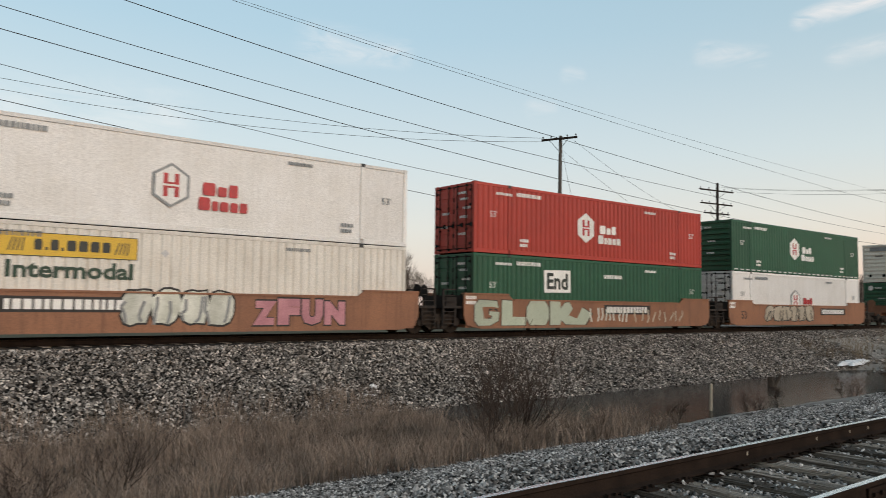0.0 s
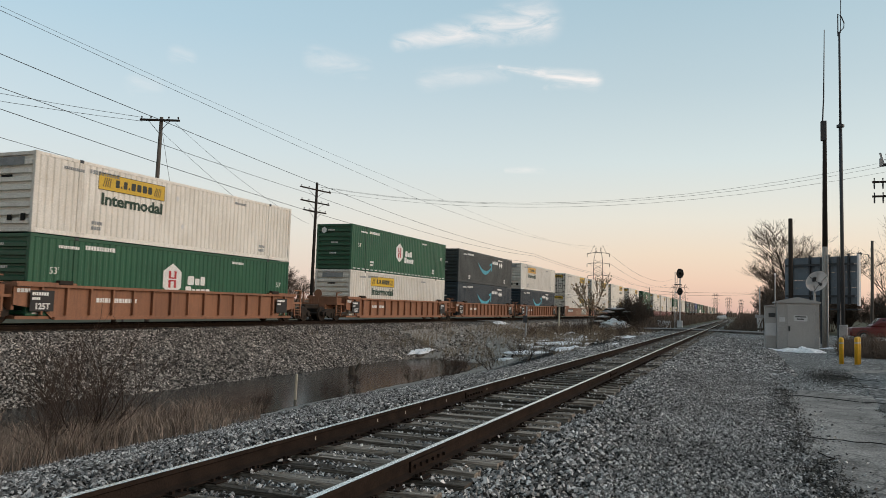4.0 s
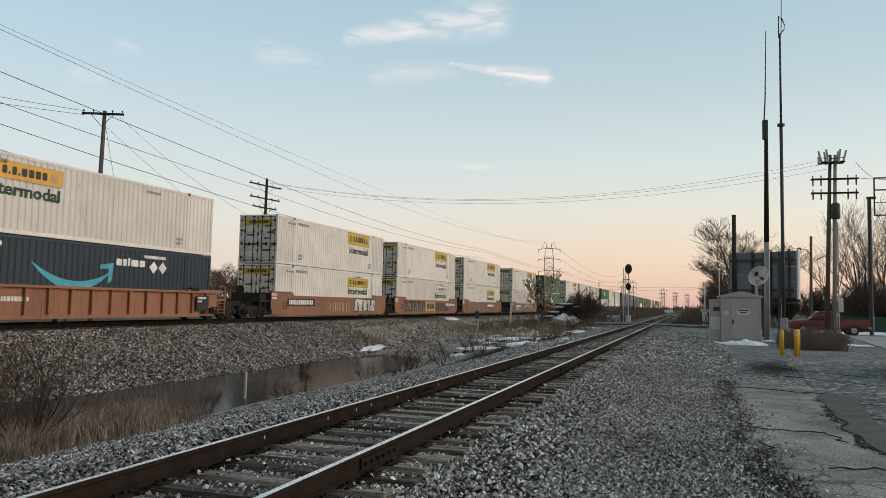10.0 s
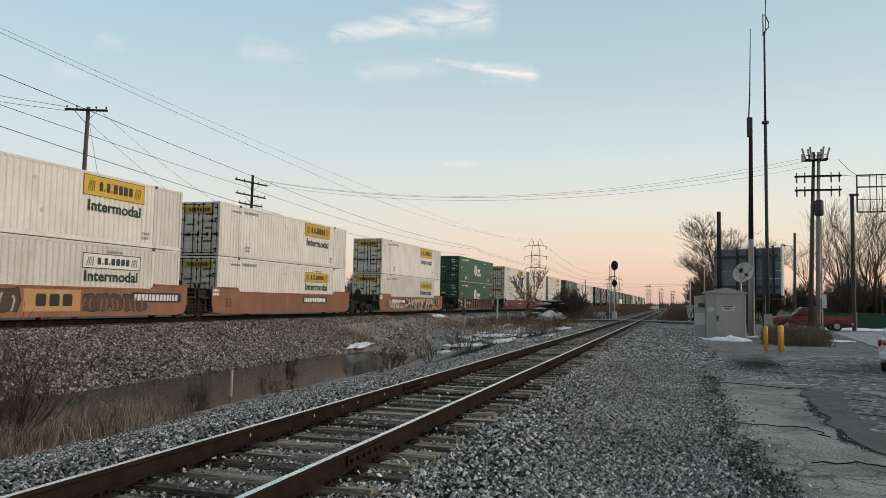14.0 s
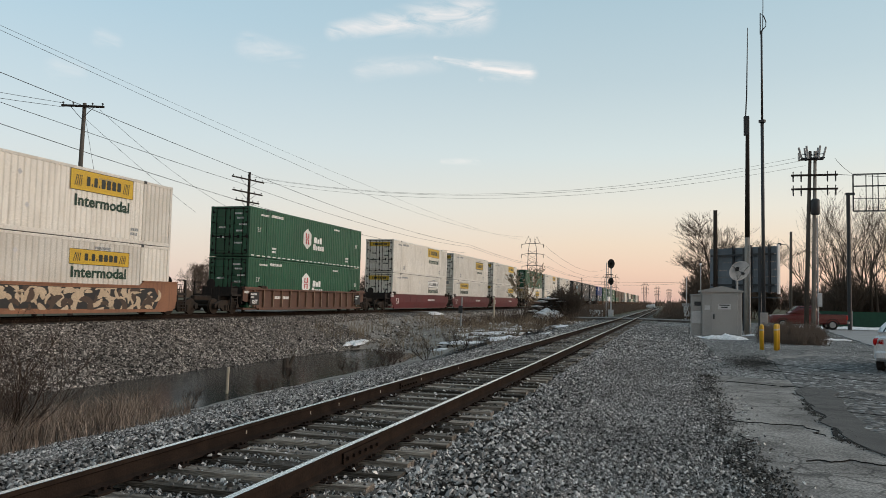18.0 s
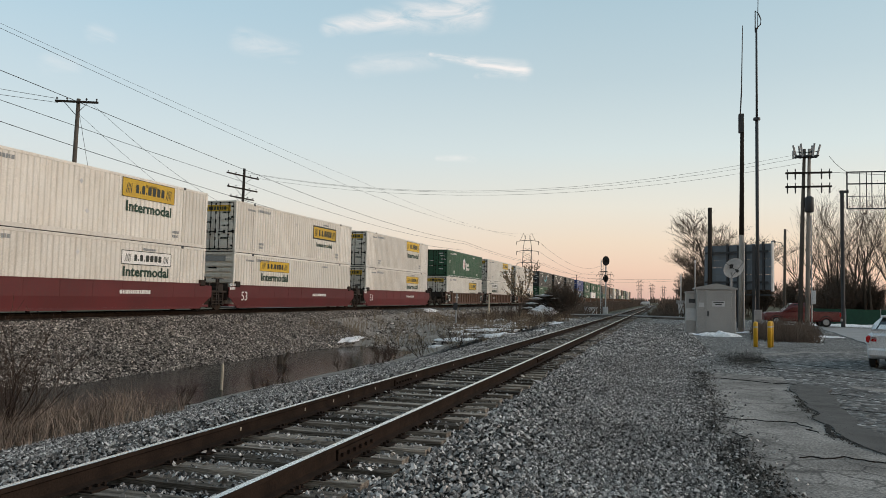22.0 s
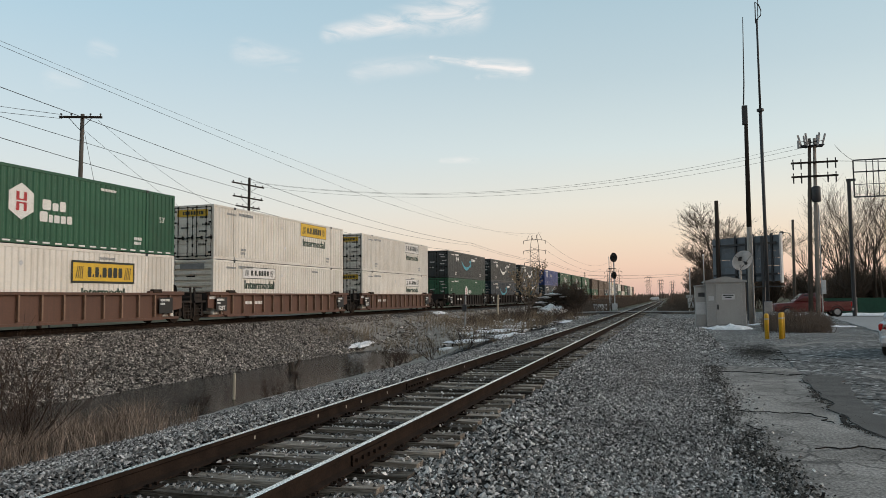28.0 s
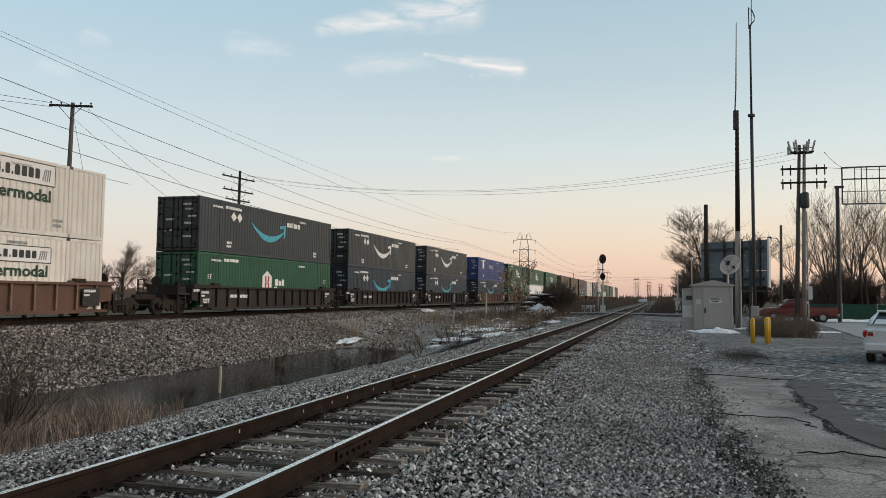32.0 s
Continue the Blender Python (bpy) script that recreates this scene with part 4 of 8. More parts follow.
def panel_frame(w, h, thick):
    bm = bmesh.new()
    for y0, y1, z0, z1 in ((0, w, h - thick, h), (0, w, 0, thick), (0, thick, thick, h - thick), (w - thick, w, thick, h - thick)):
        box(bm, 0.004, 0.008, y0, y1, z0, z1)
    for y0 in (0.06 * w, 0.82 * w):
        for q in range(4):
            plate(bm, [(0.004, y0 + q * 0.11, 0.2 * h), (0.004, y0 + q * 0.11 + 0.04, 0.2 * h), (0.004, y0 + q * 0.09 + 0.15, 0.75 * h), (0.004, y0 + q * 0.09 + 0.11, 0.75 * h)], 0.004)
    return bm


def name_panel(c, px, y0, y1, z0, z1, kind, text):
    """Coloured panel with a name in plain blocks, and a word below it."""
    w, h = round(y1 - y0, 2), round(z1 - z0, 2)
    fill = {"yellow": "print_yellow", "bordered": "print_yellow", "amber": "print_amber", "white": "bright"}[kind]
    p = part("name_panel", flat_print(f"name_panel_{w}_{h}", lambda: box(bmesh.new(), 0, 0.004, 0, w, 0, h), "print_yellow"), fill, c, f"{'white outlined' if kind == 'white' else 'yellow'} name panel", at=(px, y0, z0))
    thick = 0.09 if kind == "bordered" else 0.035 if kind == "white" else 0.02
    part("panel_border", flat_print(f"panel_border_{w}_{h}_{thick}", lambda: panel_frame(w, h, thick), "print_dark"), "print_dark" if kind != "amber" else "print_grey", p)
    k = w / 3.6
    part("name_block", flat_print(f"name_block_{w}_{h}", lambda: word_block([(0.2 * k, 1), (0.07, 0.3), (0.2 * k, 1), (0.07, 0.3), (0.24 * k, 1), (0.24 * k, 1), (0.24 * k, 1), (0.22 * k, 1)], h * 0.46, 0.07 * k), "print_dark"), None, p, at=(0.005, 0.24 * w, h * 0.27))
    ty, tw, tz, th = text
    part("lettering", letters("Intermodal", 1.0, "print_green", fat=0.03, fit=(round(tw, 2), th)), None, c, "dark green lettering", at=(px, ty, tz))


COLOUR_WORD = {"white": "off-white", "bright": "bright white", "green": "green", "red": "red", "grey": "slate grey", "navy": "dark navy", "blue": "blue", "brown": "dark brown"}
MOVING = []


def container(s, z, colour, end, where, look_, far, level):
    """A 53 ft box; its near end lies s metres along the train. end: 'doors' or 'ribs' towards the camera."""
    smooth_side = colour == "bright"
    c = thing("shipping_container", f"{COLOUR_WORD[colour]} {'smooth' if smooth_side else 'corrugated'} container, {level}", "container",
              group="containers on the train")
    x = HALF - 0.036
    if smooth_side:
        mid = shared("side_panel/plain", lambda: plain_side(2.06, 14.09, 0.17, 2.77), colour)
        tip = shared("side_panel/plain_end", lambda: plain_side(0.16, 1.90, 0.17, 2.77), colour)
    else:
        mid = shared("side_panel/mid", lambda: corrugated(2.06, 14.09, 0.17, 2.77), colour)
        tip = shared("side_panel/end", lambda: corrugated(0.16, 1.90, 0.17, 2.77), colour)
    back = Matrix(((-1, 0, 0, -x), (0, -1, 0, LEN), (0, 0, 1, 0), (0, 0, 0, 1)))
    part("side_panel", mid, colour, c, at=(x, 0, 0))
    part("side_panel", tip, colour, c, at=(x, 0, 0))
    part("side_panel", tip, colour, c, at=(x, LEN - 2.06, 0))
    part("side_panel", mid, colour, c, at=back)
    part("side_panel", tip, colour, c, at=back)
    part("side_panel", tip, colour, c, at=back @ Matrix.Translation((0, LEN - 2.06, 0)))
    rail = shared("bottom_rail", lambda: bevel_box(-0.045, 0.045, 0.1, LEN - 0.1, 0.0, 0.17, 0.012), colour)
    trail = shared("top_rail", lambda: bevel_box(-0.035, 0.035, 0.1, LEN - 0.1, 2.77, HIGH, 0.012), colour)
    post = shared("stacking_post", lambda: bevel_box(-0.03, 0.045, 0, 0.16, 0.0, HIGH, 0.012), colour)
    for sx in (1, -1):
        part("bottom_rail", rail, colour, c, at=(sx * (HALF - 0.045), 0, 0))
        part("top_rail", trail, colour, c, at=(sx * (HALF - 0.04), 0, 0))
        for y in (1.90, 14.09):
            part("stacking_post", post, colour, c, at=Matrix.Translation((sx * (HALF - 0.045), y, 0)) if sx > 0 else pose(-HALF + 0.045, y + 0.16, 0, 0, 0, 180))
    roof = shared("roof", lambda: box(bmesh.new(), -HALF + 0.06, HALF - 0.06, 0.05, LEN - 0.05, HIGH - 0.05, HIGH - 0.02), colour)
    part("roof", roof, colour, c)
    part("floor", shared("floor", lambda: box(bmesh.new(), -HALF + 0.06, HALF - 0.06, 0.05, LEN - 0.05, 0.04, 0.13), "iron"), None, c)
    cp = shared("corner_post", lambda: bevel_box(-0.08, 0.08, 0.0, 0.16, 0, HIGH, 0.015), colour)
    for sx in (-1, 1):
        for y in (0, LEN - 0.16):
            part("corner_post", cp, colour, c, at=(sx * (HALF - 0.08), y, 0))
    sill = shared("end_sill", lambda: bevel_box(-1.2, 1.2, 0.02, 0.14, 0.02, 0.17, 0.015), colour)
    head = shared("end_header", lambda: bevel_box(-1.2, 1.2, 0.02, 0.14, 2.75, HIGH - 0.005, 0.015), colour)
    turn = pose(0, LEN, 0, 0, 0, 180)
    for m in (Matrix(), turn):
        part("end_sill", sill, colour, c, at=m)
        part("end_header", head, colour, c, at=m)
    ends = [end, "ribs" if end == "doors" else "doors"]
    for m, kind in zip((Matrix(), turn), ends):
        if kind == "ribs" or far:
            part("end_wall", shared("end_wall", ribbed_end, colour), colour, c, "wall with level ribs", at=m)
        else:
            for sx in (0, 1):
                d = part("door", shared("door", door_leaf, colour), colour, c, at=m @ (Matrix() if sx else pose(0, 0.05, 0, 0, 0, 0) @ Matrix.Translation((-1.15, -0.05, 0))))
                if m == Matrix():
                    for k in (0.28, 0.86):
                        part("lock_rod", shared("lock_rod", lock_rod, "gasket"), None, d, "dark steel lock rod", at=(k, 0, 0))
                    part("gasket", shared("gasket", gasket, "gasket"), None, d, "black rubber seal")
                    for zz in (0.35, 1.15, 1.95, 2.55):
                        part("hinge", shared("hinge", hinge, "gasket"), None, d, "dark hinge", at=(1.15, 0, zz) if sx else pose(0.0, 0, zz, 0, 180, 0))
    if not far:
        cm = shared("corner_casting", casting, "dark_steel")
        for sx in (-1, 1):
            for y in (0.085, LEN - 0.085):
                for zz in (0.055, HIGH - 0.055):
                    part("corner_casting", cm, colour, c, at=(sx * (HALF - 0.085), y, zz))
        for y in (1.98, 14.17):
            part("stacking_casting", cm, "dark_steel", c, at=(HALF - 0.075, y, HIGH - 0.05))
    # prints on the visible side
    px = HALF + 0.003
    pr = "print_white" if colour not in ("white", "bright") else "print_grey"
    if not far:
        part("small_print", flat_print("bars_a", lambda: bars([(0, 0, 1.3, 0.16)], 3), "print_white"), pr, c, "line of small lettering", at=(px, 2.4, 2.48))
        part("small_print", flat_print("bars_b", lambda: bars([(0, 0, 0.45, 0.13), (0, -0.2, 0.45, 0.13)], 5), "print_white"), pr, c, "small lettering", at=(px, 2.6, 0.55))
        part("small_print", flat_print("bars_b", None, None), pr, c, "small lettering", at=(px, 13.3, 0.55))
        part("small_print", flat_print("bars_c", lambda: bars([(0, 0, 0.9, 0.11)], 8), "print_white"), pr, c, "small lettering", at=(px, 1.2, 2.45))
        part("small_print", flat_print("bars_c", None, None), pr, c, "small lettering", at=(px, 11.2, 2.5))
    if colour == "white":
        if where == "stern":
            box_, word = ((9.65, 13.35, 1.92, 2.77), (9.95, 3.2, 1.28, 0.48)) if level.startswith("upper") else ((9.8, 13.3, 1.82, 2.46), (9.95, 3.2, 1.28, 0.46))
        elif where == "bow":
            box_, word = (2.8, 6.4, 1.95, 2.6), (3.0, 3.3, 1.36, 0.48)
        else:  # a black-bordered panel set lower
            box_, word = (9.65, 13.35, 1.5, 2.42), (10.2, 2.55, 1.0, 0.3)
        name_panel(c, px, *box_, look_, word)
        if end == "doors" and not far:
            part("end_panel", flat_print("end_panel", lambda: box(bmesh.new(), -0.95, 0.95, -0.004, 0, 0, 0.36), "print_yellow"), None, c, "yellow name panel on the doors", at=(0, -0.028, 2.28))
            part("name_block", flat_print("end_name", lambda: end_name(), "print_dark"), None, c, at=(0, -0.032, 2.36))
        for yy, zz in ((7.2, 2.2), (7.6, 1.0)):
            part("diamond_mark", flat_print("diamond_mark", lambda: plate(bmesh.new(), diamond(0, 0.12), 0.003), "print_grey"), "light_grey", c, "faint grey diamond placard", at=(px, yy, zz))
    if colour in ("green", "red", "bright") and where != "square":
        y, zz = where if isinstance(where, tuple) else (7.15, 1.57)
        ink = "print_white" if colour != "bright" else "print_red"
        p = part("hexagon_mark", flat_print("hexagon_mark", lambda: plate(bmesh.new(), hexagon(0.69, 0.65), 0.004), "print_white"), "print_white" if colour != "bright" else "print_grey", c, "white hexagon mark", at=(px, y, zz))
        if colour == "bright":
            part("hexagon_field", flat_print("hexagon_field", lambda: plate(bmesh.new(), hexagon(0.6, 0.55), 0.003), "bright"), None, p, at=(0.003, 0, 0))
        part("hexagon_letter", flat_print("hexagon_letter", hex_mark, "print_red"), None, p, at=(0.002, 0, 0))
        part("name_block", flat_print("name_upper", lambda: word_block([(0.42, 1), (0.30, 0.75), (0.30, 1)], 0.40, 0.07), "print_white"), ink, c, at=(px, y + 0.98, zz - 0.2))
        part("name_block", flat_print("name_lower", lambda: word_block([(0.38, 1), (0.2, 0.75), (0.28, 0.75), (0.26, 0.75), (0.26, 0.8)], 0.40, 0.06), "print_white"), ink, c, at=(px, y + 0.86, zz - 0.67))
        for yy in (0.85, 15.0):
            part("size_mark", letters("53'", 0.36, "print_white" if colour != "bright" else "print_grey"), None, c, at=(px, yy, 1.5))
    if where == "square":
        q = part("white_panel", flat_print("white_panel", lambda: plate(bmesh.new(), [(0, 0.03, 0), (0, 1.72, 0.03), (0, 1.69, 1.02), (0, 0, 0.98)], 0.004), "print_white"), None, c, "white sprayed panel", at=(px, 4.06, 1.36))
        part("panel_letters", letters("End", 1.0, "print_dark", fat=0.03, fit=(1.35, 0.72)), None, q, at=(0.004, 0.18, 0.15))
        part("name_block", flat_print("name_small", lambda: bars([(0, 0, 1.3, 0.17)], 31), "print_white"), None, c, at=(px, 8.1, 2.1))
        for yy in (0.85, 15.0):
            part("size_mark", letters("53'", 0.36, "print_white"), None, c, at=(px, yy, 1.5))
    if colour in ("grey", "navy"):
        part("curved_arrow", flat_print("curved_arrow", smile, "print_white"), look_, c, "curved arrow mark", at=(px, 7.15, 1.55))
        part("name_block", flat_print("name_short", lambda: word_block([(0.32, 0.8), (0.22, 0.8), (0.12, 1), (0.44, 0.8), (0.34, 0.8)], 0.36, 0.08), "print_white"), None, c, at=(px, 9.5, 2.08))
        y = 11.6 if end == "ribs" else 3.0
        for k in (0.25, 0.87):
            part("placard", flat_print("placard", lambda: plate(bmesh.new(), diamond(0, 0.28), 0.004), "print_white"), None, c, "white diamond placard", at=(px, y + k, 2.1))
        part("small_print", flat_print("bars_d", lambda: bars([(0, 0, 1.2, 0.14)], 13), "print_white"), None, c, at=(px, y - 0.2, 2.48))
    if colour == "blue":
        part("name_block", flat_print("name_blue", lambda: word_block([(0.3, 1)] * 7, 0.5, 0.1), "print_grey"), None, c, at=(px, 6.0, 1.6))
        part("white_square", flat_print("white_square", lambda: box(bmesh.new(), 0, 0.004, 0, 0.9, 0, 1.1), "print_white"), None, c, at=(px, 2.3, 1.5))
    if end == "ribs" and colour in ("green", "navy") and not far:
        part("end_mark", flat_print("end_mark", lambda: plate(bmesh.new(), [(x_, 0, z_) for _, x_, z_ in hexagon(0.22)][::-1], 0.004, (0, -1, 0)), "print_white"), None, c, at=(-0.75, -0.012, 2.5))
    if colour == "green":
        part("reflective_tape", flat_print("reflective_tape", tape, "print_white"), None, c, "dashed white reflective tape", at=(px + 0.002, 0, 0.06))
    if not far:
        ink = "print_white" if colour not in ("white", "bright") else "print_dark"
        if end == "doors":
            for k, (x_, z_) in enumerate(((0.32, 2.42), (0.45, 2.16), (0.62, 1.78), (0.42, 1.42), (-0.72, 1.62), (-0.8, 1.05), (0.35, 0.72))):
                part("small_print", flat_print("end_bars", lambda: end_bars(7), "print_white"), ink, c, "small lettering", at=(x_, -0.028, z_))
        elif colour != "white":
            for x_, z_ in ((-0.45, 2.46), (-0.2, 1.65), (-0.3, 0.98)):
                part("small_print", flat_print("end_bars", lambda: end_bars(7), "print_white"), ink, c, "small lettering", at=(x_, -0.012, z_))
        else:
            part("nose_fittings", shared("nose_fittings", nose_fittings, "gasket"), None, c, "dark vent and plates", at=(0, -0.006, 0))
            part("end_panel", flat_print("grey_end_panel", lambda: box(bmesh.new(), -0.75, 0.75, -0.004, 0, 0, 0.3), "print_grey"), None, c, "grey name panel", at=(0, -0.012, 2.4))
    for o in c.children_recursive:
        if o.name.split(".")[0] in ("small_print", "swirl", "name_block", "reflective_tape", "panel_border", "hexagon_letter", "diamond_mark", "lettering", "panel_letters"):
            o["kind"] = "stuff"
    MOVING.append((c, s, z))
    return c


def well_side_smooth():
    """Deep flat side of a well, stepped up over its ends."""
    bm = bmesh.new()
    y0, y1 = -0.55, LEN + 0.55
    low, top, high = 0.2, 1.33, 1.55
    ol = [(0, y0 + 0.15, low + 0.12), (0, y0 + 0.7, low), (0, y1 - 0.7, low), (0, y1 - 0.15, low + 0.12), (0, y1, low + 0.5), (0, y1, high), (0, y1 - 2.45, high), (0, y1 - 2.75, top), (0, y0 + 2.75, top), (0, y0 + 2.45, high), (0, y0, high), (0, y0, low + 0.5)]
    plate(bm, ol, 0.05)
    for a, b, z in ((y0, y0 + 2.45, high), (y1 - 2.45, y1, high), (y0 + 2.75, y1 - 2.75, top)):
        box(bm, -0.10, 0.085, a, b, z, z + 0.06)
    box(bm, 0.0, 0.075, y0 + 0.8, y1 - 0.8, low - 0.02, low + 0.08)
    return bm


def well_side_tumble():
    """Straight-topped side whose lower part leans in under a crease."""
    bm = bmesh.new()
    y0, y1 = -0.55, LEN + 0.55
    plate(bm, [(0, y0, 0.72), (0, y1, 0.72), (0, y1, 1.30), (0, y1 - 0.9, 1.38), (0, y0 + 0.9, 1.38), (0, y0, 1.30)], 0.05)
    plate(bm, [(0.05, y0 + 0.1, 0.72), (0.05, y1 - 0.1, 0.72), (-0.005, y1 - 0.9, 0.2), (-0.005, y0 + 0.9, 0.2)], 0.02, (-1, 0, 0))
    box(bm, -0.1, 0.075, y0 + 0.9, y1 - 0.9, 1.38, 1.43)
    box(bm, -0.12, 0.015, y0 + 0.9, y1 - 0.9, 0.14, 0.24)
    for k in range(9):
        y = 0.9 + k * (LEN - 1.8) / 8
        box(bm, 0.05, 0.056, y - 0.012, y + 0.012, 0.74, 1.36)
    return bm


def well_side_ribbed():
    bm = bmesh.new()
    y0, y1 = -0.55, LEN + 0.55
    ol = [(0, y0 + 1.6, 0.22), (0, y1 - 1.6, 0.22), (0, y1 - 1.25, 0.55), (0, y1, 0.72), (0, y1, 1.38), (0, y0, 1.38), (0, y0, 0.72), (0, y0 + 1.25, 0.55)]
    plate(bm, ol, 0.03)
    box(bm, 0.0, 0.16, y0 + 1.6, y1 - 1.6, 0.2, 0.3)
    box(bm, -0.08, 0.17, y0, y1, 1.36, 1.46)
    for a in (y0, y1 - 2.5):
        box(bm, -0.10, 0.14, a, a + 2.5, 1.46, 1.53)
    return bm


def end_platform():
    """Black sloping end of a unit over its truck, with a walkway and a bulkhead."""
    bm = bmesh.new()
    box(bm, -1.25, 1.25, -1.5, -0.45, 0.98, 1.08)
    box(bm, -0.55, 0.55, -1.75, -0.5, 0.68, 0.98)
    box(bm, -1.28, 1.28, -0.56, -0.46, 0.55, 1.5)
    for x in (-1.22, 1.14):
        box(bm, x, x + 0.08, -1.5, -1.42, 0.62, 1.75)
        box(bm, x, x + 0.08, -0.9, -0.82, 0.5, 1.0)
        box(bm, x, x + 0.08, -1.5, -0.86, 1.7, 1.75)
        for z in (0.36, 0.52, 0.66, 0.84, 1.25, 1.48):
            box(bm, x, x + 0.06, -1.5, -0.86, z, z + 0.03)
        box(bm, x, x + 0.06, -1.5, -1.45, 0.3, 0.7)
        box(bm, x, x + 0.06, -0.9, -0.85, 0.3, 0.7)
    tube(bm, [(0.85, -1.48, 0.5), (0.6, -1.75, 0.3), (0.3, -1.9, 0.55)], 0.035, 6)
    tube(bm, [(-0.2, -1.3, 1.08), (-0.2, -1.3, 1.65)], 0.03, 6)
    tube(bm, [(-0.2, -1.36, 1.65), (-0.2, -1.34, 1.65)], 0.28, 12)
    box(bm, 0.5, 1.1, -1.25, -0.7, 1.08, 1.42)
    return bm


def truck_frame():
    bm = plate(bmesh.new(), [(0, -1.15, 0.34), (0, -0.62, 0.34), (0, -0.38, 0.16), (0, 0.38, 0.16), (0, 0.62, 0.34), (0, 1.15, 0.34), (0, 1.15, 0.56), (0, 0.55, 0.74), (0, -0.55, 0.74), (0, -1.15, 0.56)], 0.13)
    for y in (-0.89, 0.89):
        tube(bm, [(0.12, y, 0.42), (0.22, y, 0.42)], 0.13, 10)
    for y in (-0.2, 0.0, 0.2):
        tube(bm, [(0.15, y, 0.2), (0.15, y, 0.5)], 0.08, 7)
    return bm


def wheelset():
    bm = tube(bmesh.new(), [(-1.0, 0, 0), (1.0, 0, 0)], 0.08, 8)
    for sx in (-1, 1):
        tube(bm, [(sx * 0.69, 0, 0), (sx * 0.715, 0, 0), (sx * 0.72, 0, 0), (sx * 0.81, 0, 0), (sx * 0.82, 0, 0), (sx * 0.83, 0, 0)], [0.445, 0.445, 0.42, 0.415, 0.33, 0.2], 20)
        for k in range(5):
            a = k * math.tau / 5
            box(bm, sx * 0.80, sx * 0.835, math.cos(a) * 0.25 - 0.04, math.cos(a) * 0.25 + 0.04, math.sin(a) * 0.25 - 0.04, math.sin(a) * 0.25 + 0.04)
    return bm


def rib():
    return box(bmesh.new(), 0.03, 0.155, -0.035, 0.035, 0.36, 1.36)


def spray(rnd, w, h, lift_):
    """One sprayed letter: a rounded block with uneven sides."""
    lean, pts = rnd.uniform(-0.15, 0.15), []
    for k in range(14):
        a = k * math.tau / 14
        q = max(abs(math.cos(a)), abs(math.sin(a)))
        r = (1 - 0.22 * rnd.random()) / q ** 0.75
        pts.append((0, w * 0.55 * r * math.cos(a) + lean * math.sin(a), h / 2 + h * 0.5 * r * math.sin(a)))
    return plate(bmesh.new(), pts, 0.003 + lift_)


def chunky(letter, grow_):
    """One thick sprayed letter that fills its field; grow_ widens it for the dark edge."""
    shapes = {"G": [(0.2, 0), (0.85, 0), (1.3, 0.2), (1.35, 0.55), (0.8, 0.58), (0.78, 0.42), (0.95, 0.4), (0.9, 0.28), (0.5, 0.28), (0.42, 0.75), (0.95, 0.76), (1.3, 0.72), (1.2, 1.0), (0.25, 1.04), (0.0, 0.8), (0.0, 0.2)],
              "L": [(0.0, 0), (1.38, 0), (1.4, 0.34), (0.62, 0.36), (0.6, 1.02), (0.02, 1.04)],
              "O": [(0.22, 0), (1.15, 0), (1.36, 0.3), (1.36, 0.75), (1.1, 1.04), (0.25, 1.04), (0.02, 0.75), (0.0, 0.3)],
              "K": [(0.0, 0), (0.62, 0), (0.72, 0.22), (1.0, 0.02), (2.3, 0.0), (2.75, 0.5), (2.1, 0.78), (1.75, 0.28), (1.2, 0.42), (1.45, 0.72), (1.25, 1.0), (0.95, 0.98), (0.66, 0.7), (0.66, 1.02), (0.0, 1.04)]}
    pts = shapes[letter]
    cy, cz = sum(p[0] for p in pts) / len(pts), sum(p[1] for p in pts) / len(pts)
    out = [(0, cy + (y - cy) * (1 + grow_) , cz + (z - cz) * (1 + grow_)) for y, z in pts]
    return plate(bmesh.new(), out, 0.004)


def strokes(seed, w, h, n):
    rnd = random.Random(seed)
    bm = bmesh.new()
    for i in range(n):
        y = w * (i + 0.3) / n
        p = [(0.006, y + rnd.uniform(-0.1, 0.1), h * rnd.uniform(0.05, 0.2))]
        for k in range(3):
            p.append((0.006, p[-1][1] + rnd.uniform(-0.22, 0.35) * w / n, h * (0.3 + 0.22 * k + rnd.uniform(-0.1, 0.1))))
        for a, b in zip(p, p[1:]):
            d = Vector(b) - Vector(a)
            s = Vector((0, -d.z, d.y)).normalized() * 0.045
            plate(bm, [Vector(a) - s, Vector(b) - s, Vector(b) + s, Vector(a) + s], 0.003)
    return bm


def swirls(seed, w, h, n):
    """Short curved sprayed strokes that cross a panel."""
    rnd, bm = random.Random(seed), bmesh.new()
    for i in range(n):
        cy, cz, r = w * (i + rnd.random()) / n, h * rnd.uniform(0.1, 0.9), rnd.uniform(0.16, 0.42)
        a0, turn, thick = rnd.uniform(0, 6.28), rnd.choice((-1, 1)) * rnd.uniform(1.2, 2.6), rnd.uniform(0.06, 0.14)
        a, b = [], []
        for k in range(8):
            t, q = a0 + turn * k / 7, thick * math.sin(math.pi * (k + 0.6) / 8.2)
            for side, out in ((r - q, a), (r + q, b)):
                out.append((0, cy + 1.3 * side * math.cos(t), min(h - 0.02, max(0.02, cz + side * math.sin(t)))))
        plate(bm, a + b[::-1], 0.003 + 0.0006 * (i % 4))
    return bm


PAINT = {"orange": "rusty orange", "rust": "rusty brown", "maroon": "maroon red", "black": "sooty black"}


